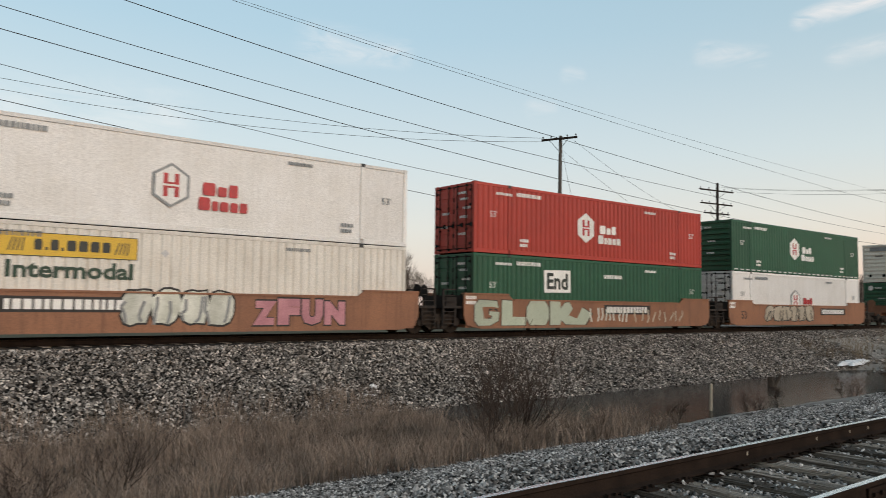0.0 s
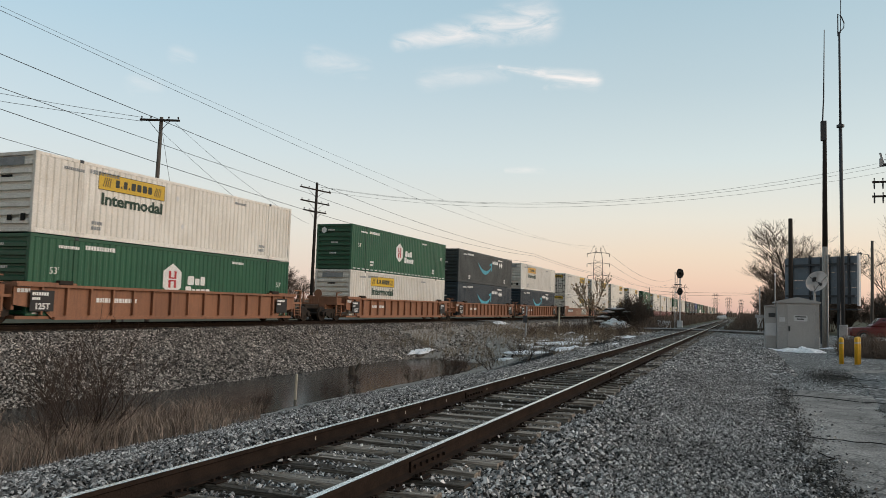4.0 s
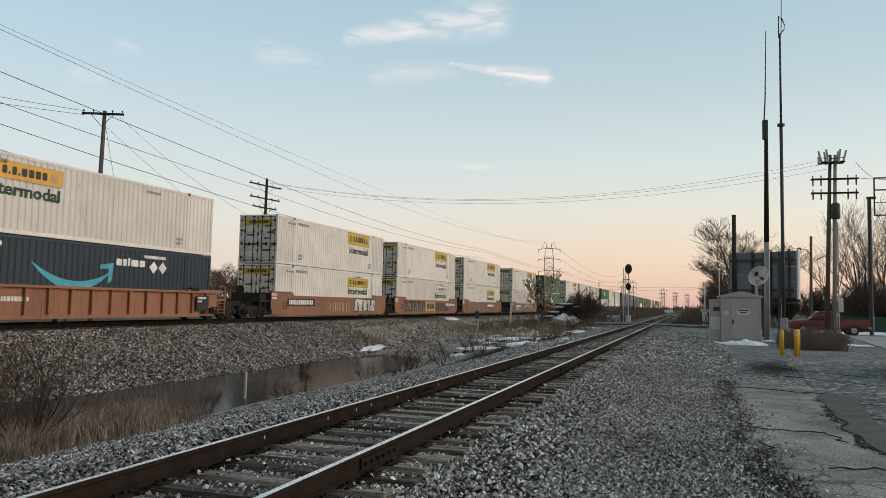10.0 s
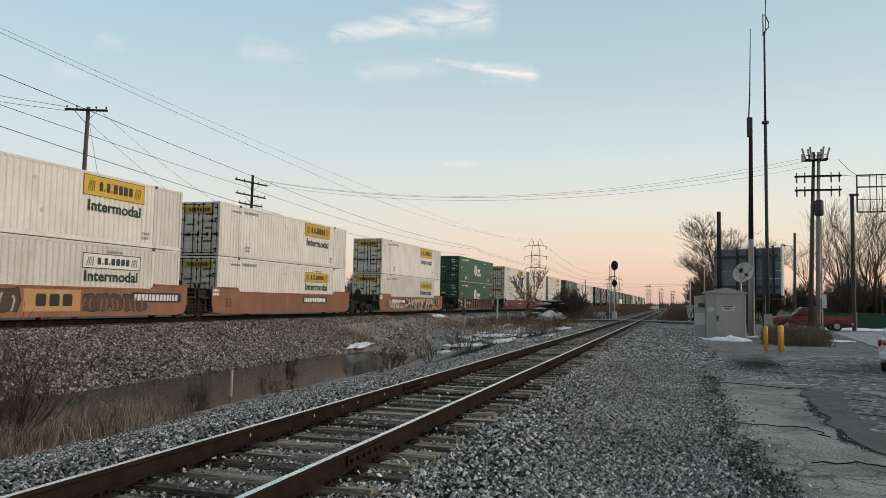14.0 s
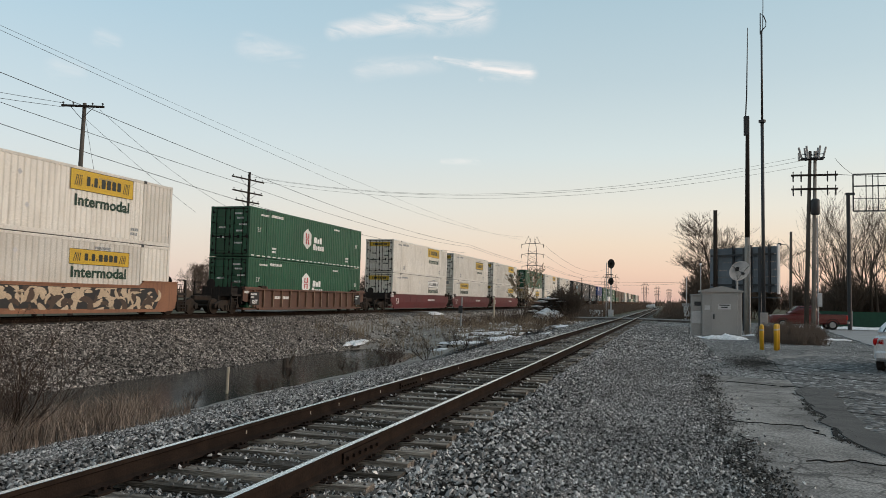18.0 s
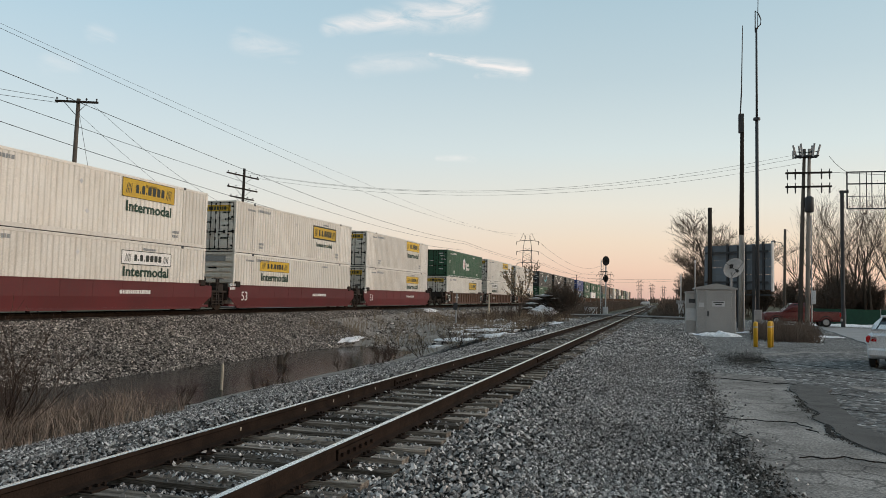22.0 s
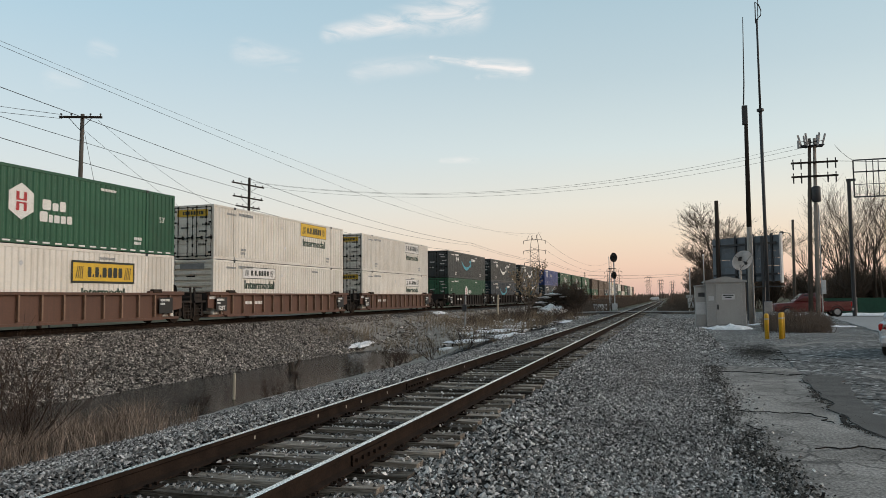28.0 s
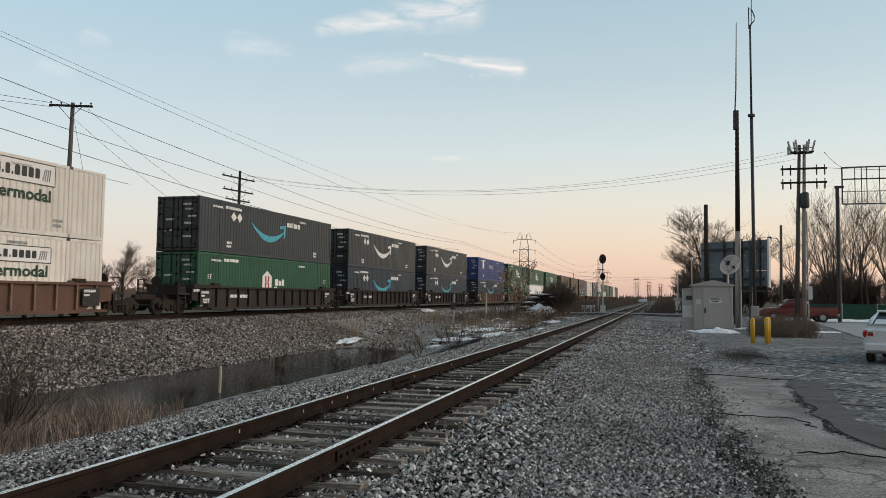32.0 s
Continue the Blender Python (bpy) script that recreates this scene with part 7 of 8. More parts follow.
def grow(rnd, big, fine, p, d, length, r, level, top, up=0.25, kids=(3, 5), wild=0.5, thin=0.008):
    """A limb that bends, tapers and forks until level reaches top."""
    n = 4 if level < 2 else 3
    pts, radii, q, w = [p.copy()], [r], p.copy(), d.normalized()
    for i in range(n):
        w = (w + Vector((rnd.uniform(-1, 1), rnd.uniform(-1, 1), rnd.uniform(-0.6, 1) + up)) * 0.22 * wild).normalized()
        q = q + w * length / n
        pts.append(q.copy())
        radii.append(max(thin, r * (1 - 0.62 * (i + 1) / n)))
    (big if level < 2 else fine).limb(pts, radii, 7 if level == 0 else 5 if level == 1 else 3)
    if level >= top:
        return
    for k in range(rnd.randint(*kids)):
        u = rnd.uniform(0.3, 1.0)
        i = min(n - 1, int(u * n))
        s = pts[i].lerp(pts[i + 1], u * n - i)
        ax = Vector((rnd.uniform(-1, 1), rnd.uniform(-1, 1), rnd.uniform(-0.3, 0.6))).normalized()
        e = (w + ax * rnd.uniform(0.6, 1.1)).normalized()
        grow(rnd, big, fine, s, e, length * rnd.uniform(0.45, 0.72), max(thin, r * (1 - 0.6 * u) * 0.62), level + 1, top, up, kids, wild, thin)


def tree_meshes(seed, high, r, top=4, kids=(4, 6), up=0.35, bole=0.5, thin=0.016, stems=1):
    rnd = random.Random(seed)
    big, fine = Wood(), Wood()
    for s in range(stems):
        a = Vector((rnd.uniform(-0.3, 0.3), rnd.uniform(-0.3, 0.3), 1)) if stems > 1 else Vector((rnd.uniform(-0.05, 0.05), 0, 1))
        grow(rnd, big, fine, Vector((rnd.uniform(-0.3, 0.3) * (stems > 1), rnd.uniform(-0.3, 0.3) * (stems > 1), -0.2)), a, high * bole, r, 0, top, up, kids, 0.6, thin)
    return big.mesh("trunk", "bark"), fine.mesh("crown", "twig")


def tree(name, meshes, at, turn, scale, label, category="tree", group="", wide=1.0):
    t = thing(name, label, category, at=pose(*at, 0, 0, turn) @ Matrix.Diagonal((scale * wide, scale * wide, scale, 1)), group=group)
    part("trunk", meshes[0], None, t)
    part("crown", meshes[1], None, t, "bare twigs")
    return t


broad = [tree_meshes(5, 14, 0.30, 4, (6, 8), 0.22, 0.46, 0.010), tree_meshes(9, 14, 0.30, 4, (6, 8), 0.22, 0.46, 0.010)]
tall = [tree_meshes(21 + k, 11, 0.17, 3, (5, 7), 0.8, 0.8, 0.010) for k in range(4)]
scrub = [tree_meshes(41 + k, 4.2, 0.05, 3, (4, 6), 0.3, 0.62, 0.012, stems=9) for k in range(3)]
tree("tree", broad[0], (5.7, 108, -0.4), 20, 1.12, "broad bare winter tree beyond the shed", group="bare trees", wide=1.3)
tree("tree", broad[1], (9.4, 114, -0.4), 130, 1.14, "broad bare winter tree beyond the shed", group="bare trees", wide=1.3)
for x, y, k in ((3.0, 101, 1.0), (3.9, 104, 1.3), (4.8, 101, 1.2), (5.8, 106, 1.4), (6.9, 103, 1.2), (8.2, 105, 1.3)):
    tree("shrub", scrub[int(y) % 3], (x, y, -0.45), x * 70, k, "dark leafless thicket beyond the shed", "shrub", "thicket shrubs")
tree("tree", broad[0], (4.4, 128, -0.4), 210, 0.55, "bare winter tree at the edge of the road", group="bare trees")
tree("tree", broad[1], (6.0, 150, -0.4), 300, 0.6, "bare winter tree at the edge of the road", group="bare trees")
rnd = random.Random(3)
for k in range(32):
    x = 16.2 + k * 0.8 + rnd.uniform(-0.5, 0.5)
    tree("tree", tall[k % 4], (x, 92 + rnd.uniform(-5, 9), -0.4), rnd.uniform(0, 360), rnd.uniform(0.72, 1.0), "tall thin bare tree in a row behind the fence", group="bare trees")
for k in range(60):
    x, y = rnd.uniform(4, 46), rnd.uniform(84, 104)
    if y < 100 and x < 14:
        y += 12
    tree("shrub", scrub[k % 3], (x, y, -0.45), rnd.uniform(0, 360), rnd.uniform(0.75, 1.25), "dark leafless thicket behind the fence", "shrub", "thicket shrubs")
for x, y, k in ((-9.4, 75.5, 0.8), (-8.7, 74.5, 0.7), (-10.2, 76.5, 0.75)):
    tree("shrub", scrub[0], (x, y, -0.45), x * 50, k, "dense dark bush beside a pile of debris", "shrub", "trackside shrubs")
brush = Wood()
for k in range(900):  # leafless brush on both sides of the near track beyond the road
    y = 88 + 330 * rnd.random() ** 1.6
    x = rnd.uniform(-16, -7.5) - 0.004 * y if k % 2 else rnd.uniform(-1.0, 8)
    h = rnd.uniform(0.4, 1.3) * (0.6 if x > -1.5 and x < 0.8 else 1.0) * (1 + 0.5 * noise.noise((x * 0.3, y * 0.06, 1.0))) * (1.25 if x > 0 else 1.0) * (1 + y / 500)
    for j in range(11):
        q = Vector((x + rnd.uniform(-0.8, 0.8), y + rnd.uniform(-0.9, 0.9), -0.5))
        m = q + Vector((rnd.uniform(-0.2, 0.2), rnd.uniform(-0.2, 0.2), h * 0.5))
        brush.limb([q, m, m + Vector((rnd.uniform(-0.5, 0.5), rnd.uniform(-0.4, 0.4), h * rnd.uniform(0.3, 0.8)))], [0.03 + y * 0.0001, 0.022 + y * 0.0001, 0.012], 3)
tagged(new("brush", brush.mesh("brush", "twig")), "leafless brush on both sides of the track beyond the road", "brush", kind="stuff")
# woods behind the train and along the horizon
for k in range(72):
    y = 8 + k * 4.6 + rnd.uniform(-3, 3)
    tree("tree", broad[k % 2], (-75 - rnd.uniform(0, 25), y, -0.6), rnd.uniform(0, 360), rnd.uniform(0.62, 0.82), "bare tree in the wood beyond the train", group="bare trees")
fine = Wood()
for k in range(420):
    a = rnd.uniform(-0.75, 0.5)
    d = rnd.uniform(420, 800) if k % 2 else rnd.uniform(900, 1300)
    p = Vector((math.sin(a) * d, math.cos(a) * d, -0.6))
    if -70 < p.x < 8 and d < 850:
        continue
    h = rnd.uniform(5, 9)
    for j in range(14):
        q = p + Vector((rnd.uniform(-9, 9), rnd.uniform(-9, 9), 0)) * (1 if d < 850 else 1.6)
        fine.limb([q, q + Vector((rnd.uniform(-1, 1), 0, h * rnd.uniform(0.4, 1)))], [0.9 * d / 600, 0.25], 3)
tagged(new("far_woods", fine.mesh("far_woods", "twig")), "low band of bare woods along the horizon", "woods", kind="stuff")

# thin young tree with a few dry leaves
young = tree_meshes(77, 4.6, 0.05, 3, (5, 7), 0.3, 0.62, 0.010)
yt = tree("sapling", young, (-9.2, 50, -0.5), 40, 1.0, "young bare tree with a few pale dry leaves", "sapling", wide=0.7)
rr = random.Random(8)
vs, fs = [], []
for i in range(800):
    c = Vector(young[1].vertices[rr.randrange(len(young[1].vertices))].co)
    if c.z < 2.0:
        continue
    a, s = rr.uniform(0, 6.28), rr.uniform(0.06, 0.11)
    u, w = Vector((math.cos(a), math.sin(a), 0.2)) * s, Vector((rr.uniform(-0.4, 0.4), rr.uniform(-0.4, 0.4), 1)) * s
    k = len(vs)
    vs += [tuple(c - u), tuple(c + w * 0.5), tuple(c + u), tuple(c - w)]
    fs.append((k, k + 1, k + 2, k + 3))
part("leaves", raw_mesh("leaves", vs, fs, "dead_leaf"), None, yt, "pale dry leaves")


def bush_meshes(seed, stems, high, wide, thin=0.004):
    rnd = random.Random(seed)
    big, fine = Wood(), Wood()
    for s in range(stems):
        a = rnd.uniform(0, math.tau)
        k = rnd.uniform(0.15, 1.0) * wide
        grow(rnd, big, fine, Vector((0.12 * math.cos(a), 0.12 * math.sin(a), -0.05)), Vector((k * math.cos(a), k * math.sin(a), 1.0)), high * rnd.uniform(0.5, 0.8), rnd.uniform(0.010, 0.022), 0, 2, 0.3, (4, 6), 0.8, thin)
    return big.mesh("stem", "bush_twig"), fine.mesh("crown", "bush_twig")


def bush(meshes, at, turn, scale, label):
    b = thing("bush", label, "bush", at=pose(*at, 0, 0, turn) @ Matrix.Diagonal((scale, scale, scale, 1)), group="bushes by the pond")
    part("stem", meshes[0], None, b)
    part("crown", meshes[1], None, b)
    return b


bushes = [bush_meshes(61, 22, 2.3, 1.15, 0.005), bush_meshes(67, 8, 2.0, 1.0), bush_meshes(71, 7, 1.1, 1.0, 0.004), bush_meshes(73, 6, 0.9, 1.2, 0.004)]
bush(bushes[0], (-10.6, 10.2, -1.25), 10, 0.8, "wide leafless bush among dry reeds at the ditch")
bush(bushes[1], (-9.9, 8.9, -1.15), 140, 0.75, "leafless bush among dry reeds at the ditch")
bush(bushes[1], (-10.9, 3.0, -1.2), 60, 0.5, "straggling leafless bush in the dry reeds")
bush(bushes[2], (-9.8, 1.8, -1.1), 60, 0.7, "straggling leafless bush in the dry reeds")
for k, (x, y, s) in enumerate(((-11.0, 19.6, 0.75), (-11.3, 26.0, 0.8), (-10.3, 27.5, 0.9), (-9.7, 30.5, 0.9), (-11.5, 31, 0.85), (-9.0, 33.5, 0.8), (-12.2, 34.0, 0.7), (-8.6, 36, 0.7), (-12.6, 24, 0.6), (-10.5, 38, 0.9), (-11.9, 17.2, 0.6), (-9.5, 24.2, 0.4))):
    bush(bushes[2 + k % 2], (x, y, ground_z(x, y) if x > -11 else -1.55), k * 57, s, "low leafless bush at the edge of the pond")


# dry reeds and grass: thin bent blades
def blades(name, spots, mat, label, seed):
    rnd = np.random.default_rng(seed)
    n = len(spots)
    sp = np.array(spots)
    a = rnd.uniform(0, 6.283, n)
    w = sp[:, 4] if sp.shape[1] > 4 else np.full(n, 0.006)
    h = sp[:, 3]
    lean = rnd.normal(0, 0.34, (n, 2)) * h[:, None]
    dx, dy = np.cos(a) * w, np.sin(a) * w
    base = sp[:, :3]
    v = np.zeros((n, 5, 3))
    mid = base + np.stack([lean[:, 0] * 0.35, lean[:, 1] * 0.35, h * 0.55], 1)
    tip = base + np.stack([lean[:, 0], lean[:, 1], h * rnd.uniform(0.8, 1.0, n)], 1)
    off = np.stack([dx, dy, np.zeros(n)], 1)
    v[:, 0], v[:, 1], v[:, 2], v[:, 3], v[:, 4] = base - off, base + off, mid + off * 0.8, mid - off * 0.8, tip
    me = bpy.data.meshes.new(name)
    me.vertices.add(n * 5)
    me.vertices.foreach_set("co", v.reshape(-1).astype(np.float32))
    idx = (np.arange(n) * 5)[:, None] + np.array([0, 1, 2, 3, 3, 2, 4])
    me.loops.add(n * 7)
    me.loops.foreach_set("vertex_index", idx.reshape(-1).astype(np.int32))
    me.polygons.add(n * 2)
    st = np.stack([np.arange(n) * 7, np.arange(n) * 7 + 4], 1).reshape(-1)
    me.polygons.foreach_set("loop_start", st.astype(np.int32))
    me.update(calc_edges=True)
    me.materials.append(M[mat])
    return tagged(new(name, me), label, "dry grass", kind="stuff")


rnd = random.Random(15)
spots = []
while len(spots) < 42000:
    x, y = rnd.uniform(-18.2, -8.6), rnd.uniform(-3, 17.0)
    edge = -9.0 + 0.5 * noise.noise((x * 0.8, y * 0.8, 0))
    if x > edge or (y > 12.4 + noise.noise((x, 0, 3)) * 1.2 + (0.8 if x > -11.3 else -0.5)):
        continue
    clump = noise.noise((x * 0.9, y * 0.9, 4.0))
    if clump < rnd.uniform(-0.55, 0.25) - (0.25 if x > -16 else 0.0) or (x < -16.5 and rnd.random() < 0.5):
        continue
    z = max(ground_z(x, y), -1.55)
    spots.append((x, y, z, rnd.uniform(0.25, 0.82) * (0.8 + 0.5 * clump) * (0.75 if x > -9.8 else 1), rnd.uniform(0.003, 0.008)))
blades("reeds", spots, "reed", "tangle of dry tan reeds in the ditch", 3)
spots = []
while len(spots) < 6000:
    x, y = rnd.uniform(-20.5, -7.2), rnd.uniform(33, 88)
    if noise.noise((x * 0.6, y * 0.3, 8.0)) < rnd.uniform(-0.3, 0.6):
        continue
    spots.append((x, y, ground_z(x, y), rnd.uniform(0.08, 0.36), rnd.uniform(0.006, 0.014)))
blades("brush_grass", spots, "weed", "short dead grass and weeds on the waste ground", 5)
low = Wood()
for k in range(560):  # low twiggy brush around the masts
    y = rnd.uniform(38.5, 50)
    x = rnd.uniform(0.105 * y + 0.2, 0.178 * y)
    u = (x / y - 0.143) / 0.042
    if noise.noise((x * 1.1, y * 0.5, 6.0)) < rnd.uniform(-0.6, 0.1):
        continue
    h = rnd.uniform(0.2, 0.95) * (1.05 - 0.7 * u * u) * (1 + 0.6 * noise.noise((x, y * 0.5, 4.0)))
    for j in range(9):
        q = Vector((x + rnd.uniform(-0.25, 0.25), y + rnd.uniform(-0.3, 0.3), -0.4))
        m = q + Vector((rnd.uniform(-0.12, 0.12), rnd.uniform(-0.1, 0.1), h * 0.5))
        low.limb([q, m, m + Vector((rnd.uniform(-0.3, 0.3), rnd.uniform(-0.2, 0.2), h * rnd.uniform(0.3, 0.7)))], [0.012, 0.009, 0.005], 3)
tagged(new("low_brush", low.mesh("low_brush", "twig")), "low dark twiggy brush around the masts", "brush", kind="stuff")

weeds = Wood()
for k in range(420):  # upright dead weeds on the waste ground between the tracks
    y = rnd.uniform(40, 76)
    x = rnd.uniform(-20, -7.6)
    if noise.noise((x * 0.35, y * 0.2, 12.0)) < rnd.uniform(-0.5, 0.35) or (78 < y < 88):
        continue
    h, z = rnd.uniform(0.3, 1.0), ground_z(x, y) - 0.05
    for j in range(8):
        q = Vector((x + rnd.uniform(-0.4, 0.4), y + rnd.uniform(-0.4, 0.4), z))
        m = q + Vector((rnd.uniform(-0.1, 0.1), rnd.uniform(-0.1, 0.1), h * 0.5))
        weeds.limb([q, m, m + Vector((rnd.uniform(-0.3, 0.3), rnd.uniform(-0.2, 0.2), h * rnd.uniform(0.3, 0.6)))], [0.012, 0.009, 0.006], 3)
tagged(new("dead_weeds", weeds.mesh("dead_weeds", "weed")), "upright dead weeds on the waste ground", "weeds", kind="stuff")

# ---- snow left over, debris ----


def snow(name, at, rx, ry, high, turn, seed, label):
    bm = bmesh.new()
    n, rings = 40, 7
    ring = [[bm.verts.new((0, 0, high))]]
    for k in range(1, rings + 1):
        u = k / rings
        row = []
        for i in range(n):
            a = i * math.tau / n
            edge = max(0.25, 1 + 0.5 * noise.noise((math.cos(a) * 1.6, math.sin(a) * 1.6, seed)) + 0.45 * noise.noise((math.cos(a) * 4.2, math.sin(a) * 4.2, seed)) + 0.3 * noise.noise((math.cos(a) * 9, math.sin(a) * 9, seed)))
            x, y = rx * u * edge * math.cos(a), ry * u * edge * math.sin(a)
            z = high * (1 - u ** 2.6) * (0.7 + 0.6 * noise.noise((x * 2.2, y * 2.2, seed)) + 0.35 * noise.noise((x * 6, y * 6, seed))) - (0.08 if k == rings else 0.0)
            row.append(bm.verts.new((x, y, z)))
        ring.append(row)
    for i in range(n):
        bm.faces.new((ring[0][0], ring[1][i], ring[1][(i + 1) % n]))
    for a, b in zip(ring[1:], ring[2:]):
        for i in range(n):
            bm.faces.new((a[i], b[i], b[(i + 1) % n], a[(i + 1) % n]))
    return tagged(part(name, bm, "snow", None, at=pose(*at, 0, 0, turn), smooth=True), label, "snow", "snow patches")


for k, (x, y, rx, ry, h, turn, label) in enumerate((
        (-17.35, 41.5, 0.55, 2.1, 0.16, 6, "patch of old snow at the foot of the bank"), (2.9, 42.9, 1.35, 0.9, 0.3, 0, "bank of old snow before the shed"), (1.6, 43.9, 0.6, 0.3, 0.1, 0, "thin snow along the cabinet's foot"),
        (6.0, 41.8, 1.6, 0.35, 0.12, -12, "snow along the brush"), (5.2, 48.5, 0.8, 0.3, 0.1, 0, "snow beside the mast"), (8.6, 46.0, 0.9, 0.4, 0.12, 0, "snow along the brush"), (7.4, 43.4, 0.7, 0.25, 0.1, 20, "snow along the brush"),
        (15.5, 72, 7.0, 0.8, 0.25, -4, "long ridge of ploughed snow by the fence"), (30, 70, 8.0, 0.8, 0.3, 0, "long ridge of ploughed snow by the fence"), (12.2, 74, 2.0, 0.8, 0.2, 0, "ploughed snow behind the poles"),
        (-13.4, 59.2, 1.5, 0.9, 0.2, 10, "snow patch on the waste ground"), (-11.0, 64.4, 1.4, 0.9, 0.2, 0, "snow patch on the waste ground"), (-6.9, 53, 0.6, 1.2, 0.14, 0, "snow patch beside the near track"), (-7.7, 38.3, 1.3, 0.8, 0.18, 30, "snow patch beside the near track"),
        (-9.6, 38.9, 1.7, 0.45, 0.12, 0, "snow patch on the waste ground"), (-9.8, 45.3, 1.9, 0.9, 0.16, 0, "snow patch on the waste ground"), (-10.6, 44.5, 0.9, 0.5, 0.1, 60, "snow patch on the waste ground"), (-10.4, 52, 2.2, 1.1, 0.18, 0, "snow patch on the waste ground"),
        (-9.0, 74, 0.9, 0.7, 0.12, 0, "snow patch beside the near track"), (-20.9, 67.5, 0.9, 1.6, 0.16, 0, "snow beside the main line"), (-8.6, 96.5, 1.0, 0.6, 0.4, 0, "snow heap by the signal"), (-10.6, 36.5, 0.7, 0.25, 0.08, 0, "thin snow at the pond's end"),
        (-18.7, 12.3, 0.14, 0.1, 0.1, 0, "scrap of snow on the bank"), (-18.3, 11.9, 0.12, 0.2, 0.08, 0, "scrap of snow on the bank"), (2.6, 92.2, 0.9, 0.5, 0.3, 0, "snow heap by the crossing"), (-6.0, 39.6, 0.35, 0.6, 0.1, 0, "snow patch on the waste ground"))):
    snow("snow_patch", (x, y, ground_z(x, y) - 0.02), rx, ry, h, turn, k * 3.1, label)
for k in range(34):
    x, y = rnd.uniform(-14.5, -7.2), rnd.uniform(41, 70)
    snow("snow_patch", (x, y, ground_z(x, y) - 0.01), rnd.uniform(0.2, 0.75), rnd.uniform(0.2, 0.6), rnd.uniform(0.05, 0.12), rnd.uniform(0, 180), 50 + k * 1.7, "thin scrap of old snow among dead weeds")
thicket = Wood()
for k in range(210):  # reddish leafless brush between the posts and the debris
    y = rnd.uniform(52, 77)
    x = rnd.uniform(-15.5, -8.2)
    if noise.noise((x * 0.4, y * 0.25, 3.0)) < rnd.uniform(-0.45, 0.3):
        continue
    h, z = rnd.uniform(0.5, 1.5) * (0.5 + 0.5 * smooth(50, 72, y)), ground_z(x, y) - 0.05
    for j in range(9):
        q = Vector((x + rnd.uniform(-0.3, 0.3), y + rnd.uniform(-0.3, 0.3), z))
        m = q + Vector((rnd.uniform(-0.2, 0.2), rnd.uniform(-0.2, 0.2), h * 0.5))
        thicket.limb([q, m, m + Vector((rnd.uniform(-0.35, 0.35), rnd.uniform(-0.3, 0.3), h * rnd.uniform(0.25, 0.6)))], [0.016, 0.012, 0.007], 3)
tagged(new("thicket", thicket.mesh("thicket", "bush_twig")), "dark reddish leafless brush on the waste ground", "brush", kind="stuff")
heap = thing("debris_pile", "heap of dark branches and boards capped with snow", "debris pile", at=(-11.0, 76, -0.4))
rnd = random.Random(31)
for k in range(110):
    u = rnd.uniform(-1, 1)
    a = Vector((u * 1.9 - 0.3, rnd.uniform(-1.2, 1.2), rnd.uniform(0.0, 2.3) * (1 - 0.75 * u * u)))
    d = Vector((rnd.uniform(-1, 1), rnd.uniform(-0.5, 0.5), rnd.uniform(-0.25, 0.3))).normalized() * rnd.uniform(0.7, 2.0)
    part("branch", tube(bmesh.new(), [a - d * 0.5, a + Vector((0, 0, 0.08)), a + d * 0.5], [0.11, 0.10, 0.04], 5), "bark", heap)
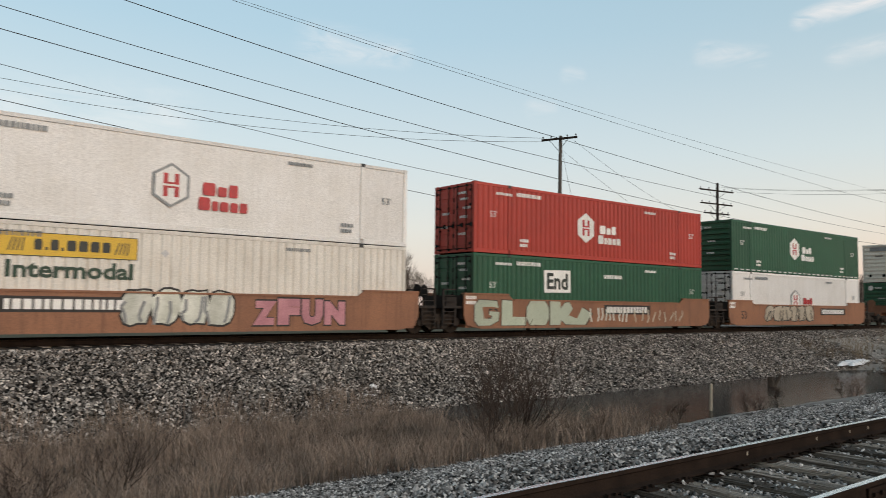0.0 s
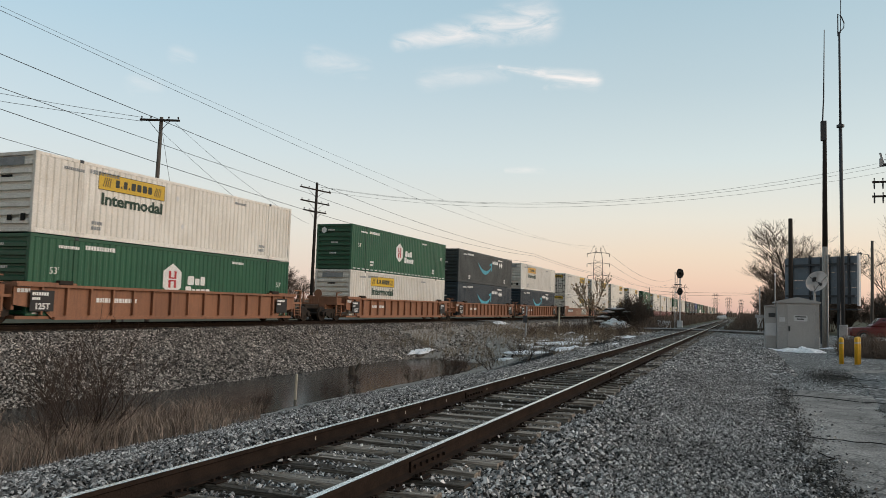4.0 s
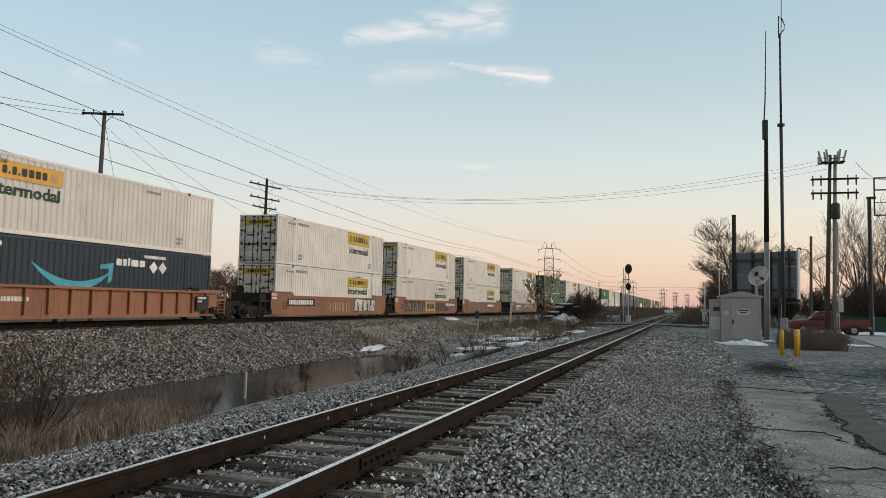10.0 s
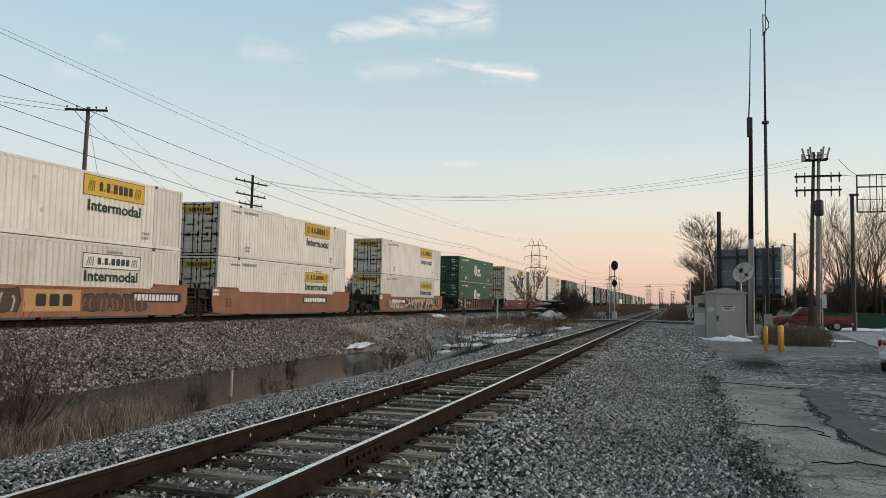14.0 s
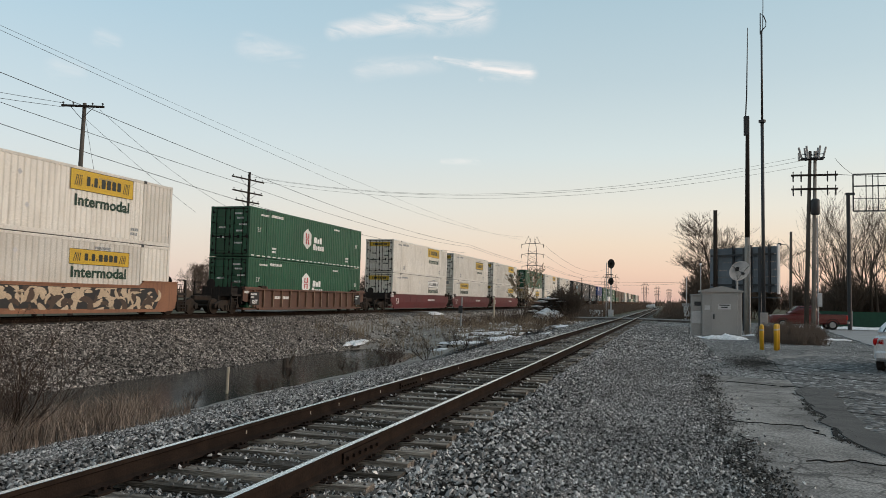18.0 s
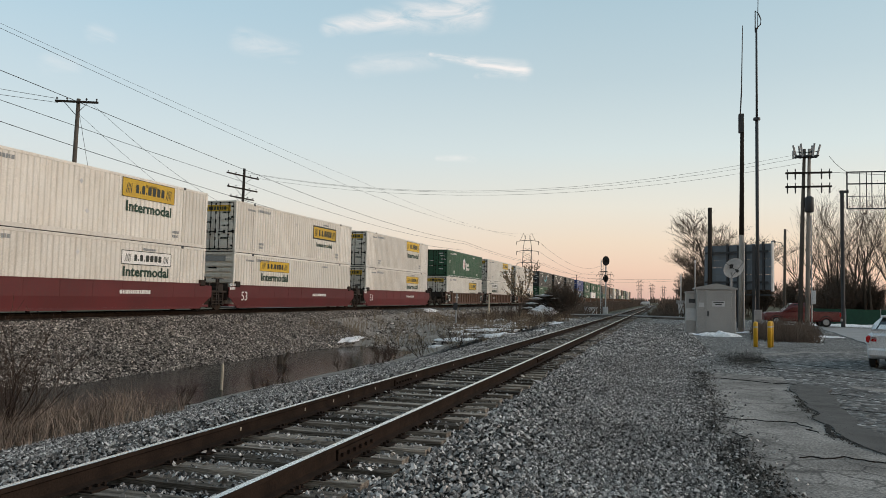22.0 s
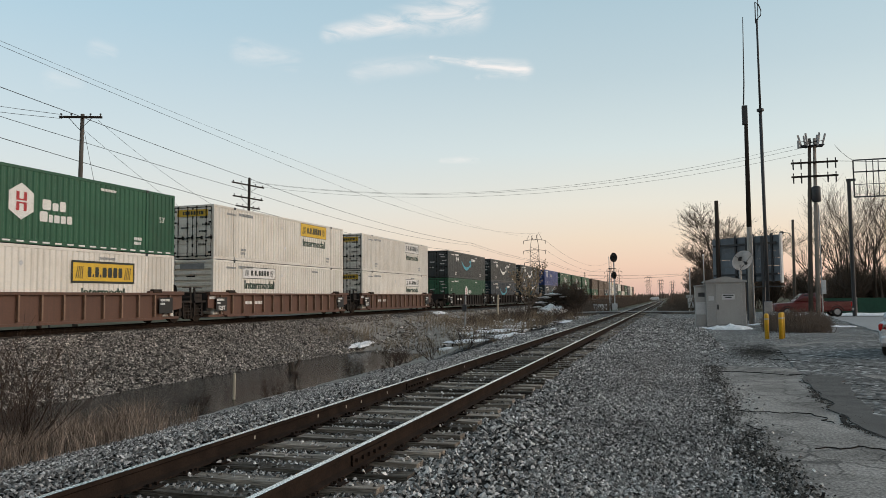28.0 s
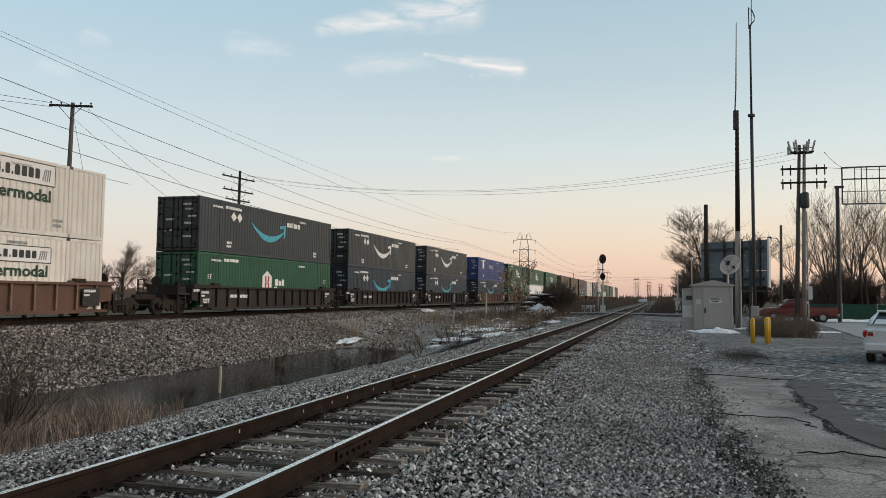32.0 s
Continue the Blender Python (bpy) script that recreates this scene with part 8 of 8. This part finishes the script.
for x, y, z, sx, sz in ((-0.25, -1.6, 0.5, 1.35, 0.6), (-1.0, -1.0, 1.85, 0.7, 0.10), (-0.2, -1.1, 2.15, 0.8, 0.09), (-1.4, -1.2, 1.35, 0.6, 0.09), (0.9, -0.9, 1.9, 0.45, 0.07), (-1.7, -1.3, 0.9, 0.5, 0.1)):
    bm = bmesh.new()
    bmesh.ops.create_icosphere(bm, subdivisions=4, radius=1)
    for v in bm.verts:
        k = 1 + 0.4 * noise.noise(v.co * 2.3 + Vector((x, 0, 0))) + 0.2 * noise.noise(v.co * 6.0)
        v.co = Vector((v.co.x * sx * k, v.co.y * 0.6 * sx * k, v.co.z * sz * k * (1 - 0.35 * abs(v.co.x))))
    part("snow_cap", bm, "snow", heap, "old snow", at=(x, y, z), smooth=True)
for k in range(14):
    a = Vector((rnd.uniform(-2.0, 1.5), -2.0, rnd.uniform(0.2, 0.9)))
    part("branch", tube(bmesh.new(), [a, a + Vector((rnd.uniform(-0.9, 0.9), 0.3, rnd.uniform(0.1, 0.5)))], [0.05, 0.025], 5), "bark", heap)
tagged(sheet("path", ragged([(-23.0, 68), (-16, 66), (-15.6, 68.5), (-22.6, 71)], 1.0, 0.2), 0.05, 0.08, "road", "grey gravel track beside the main line", "path", 1.0), kind="structure")


def motions():
    """The train runs at an even speed along the main line, and the wheels that pass the camera roll."""
    rows = [0.0, 8.0, 16.0, 24.0, 32.0]
    turn = -math.degrees(math.atan(MAIN_SLANT))
    for ob, s, z in MOVING:
        walk(ob, [(t, pose(MAIN_X + MAIN_SLANT * (s - SPEED * t), s - SPEED * t, MAIN_Z + z + MAIN_RISE * (s - SPEED * t), math.degrees(math.atan(MAIN_RISE)), 0, turn)) for t in rows])
    step = 1 / FPS
    spin = math.degrees(SPEED * step / 0.42)
    for ob, wy, s in WHEELS:
        first, last = max(0.0, (s - 60) / SPEED), min(32.0, (s + 5) / SPEED)  # while it runs within 60 m of the camera
        if last <= first:
            continue
        n = int((last - first) / step)
        roll = [(first + i * step, pose(0, wy, 0.42, spin * i, 0, 0)) for i in range(n + 1)]
        walk(ob, ([(0.0, pose(0, wy, 0.42))] if first > 0.1 else []) + roll + ([(32.0, pose(0, wy, 0.42, spin * n))] if last < 31.9 else []))


motions()
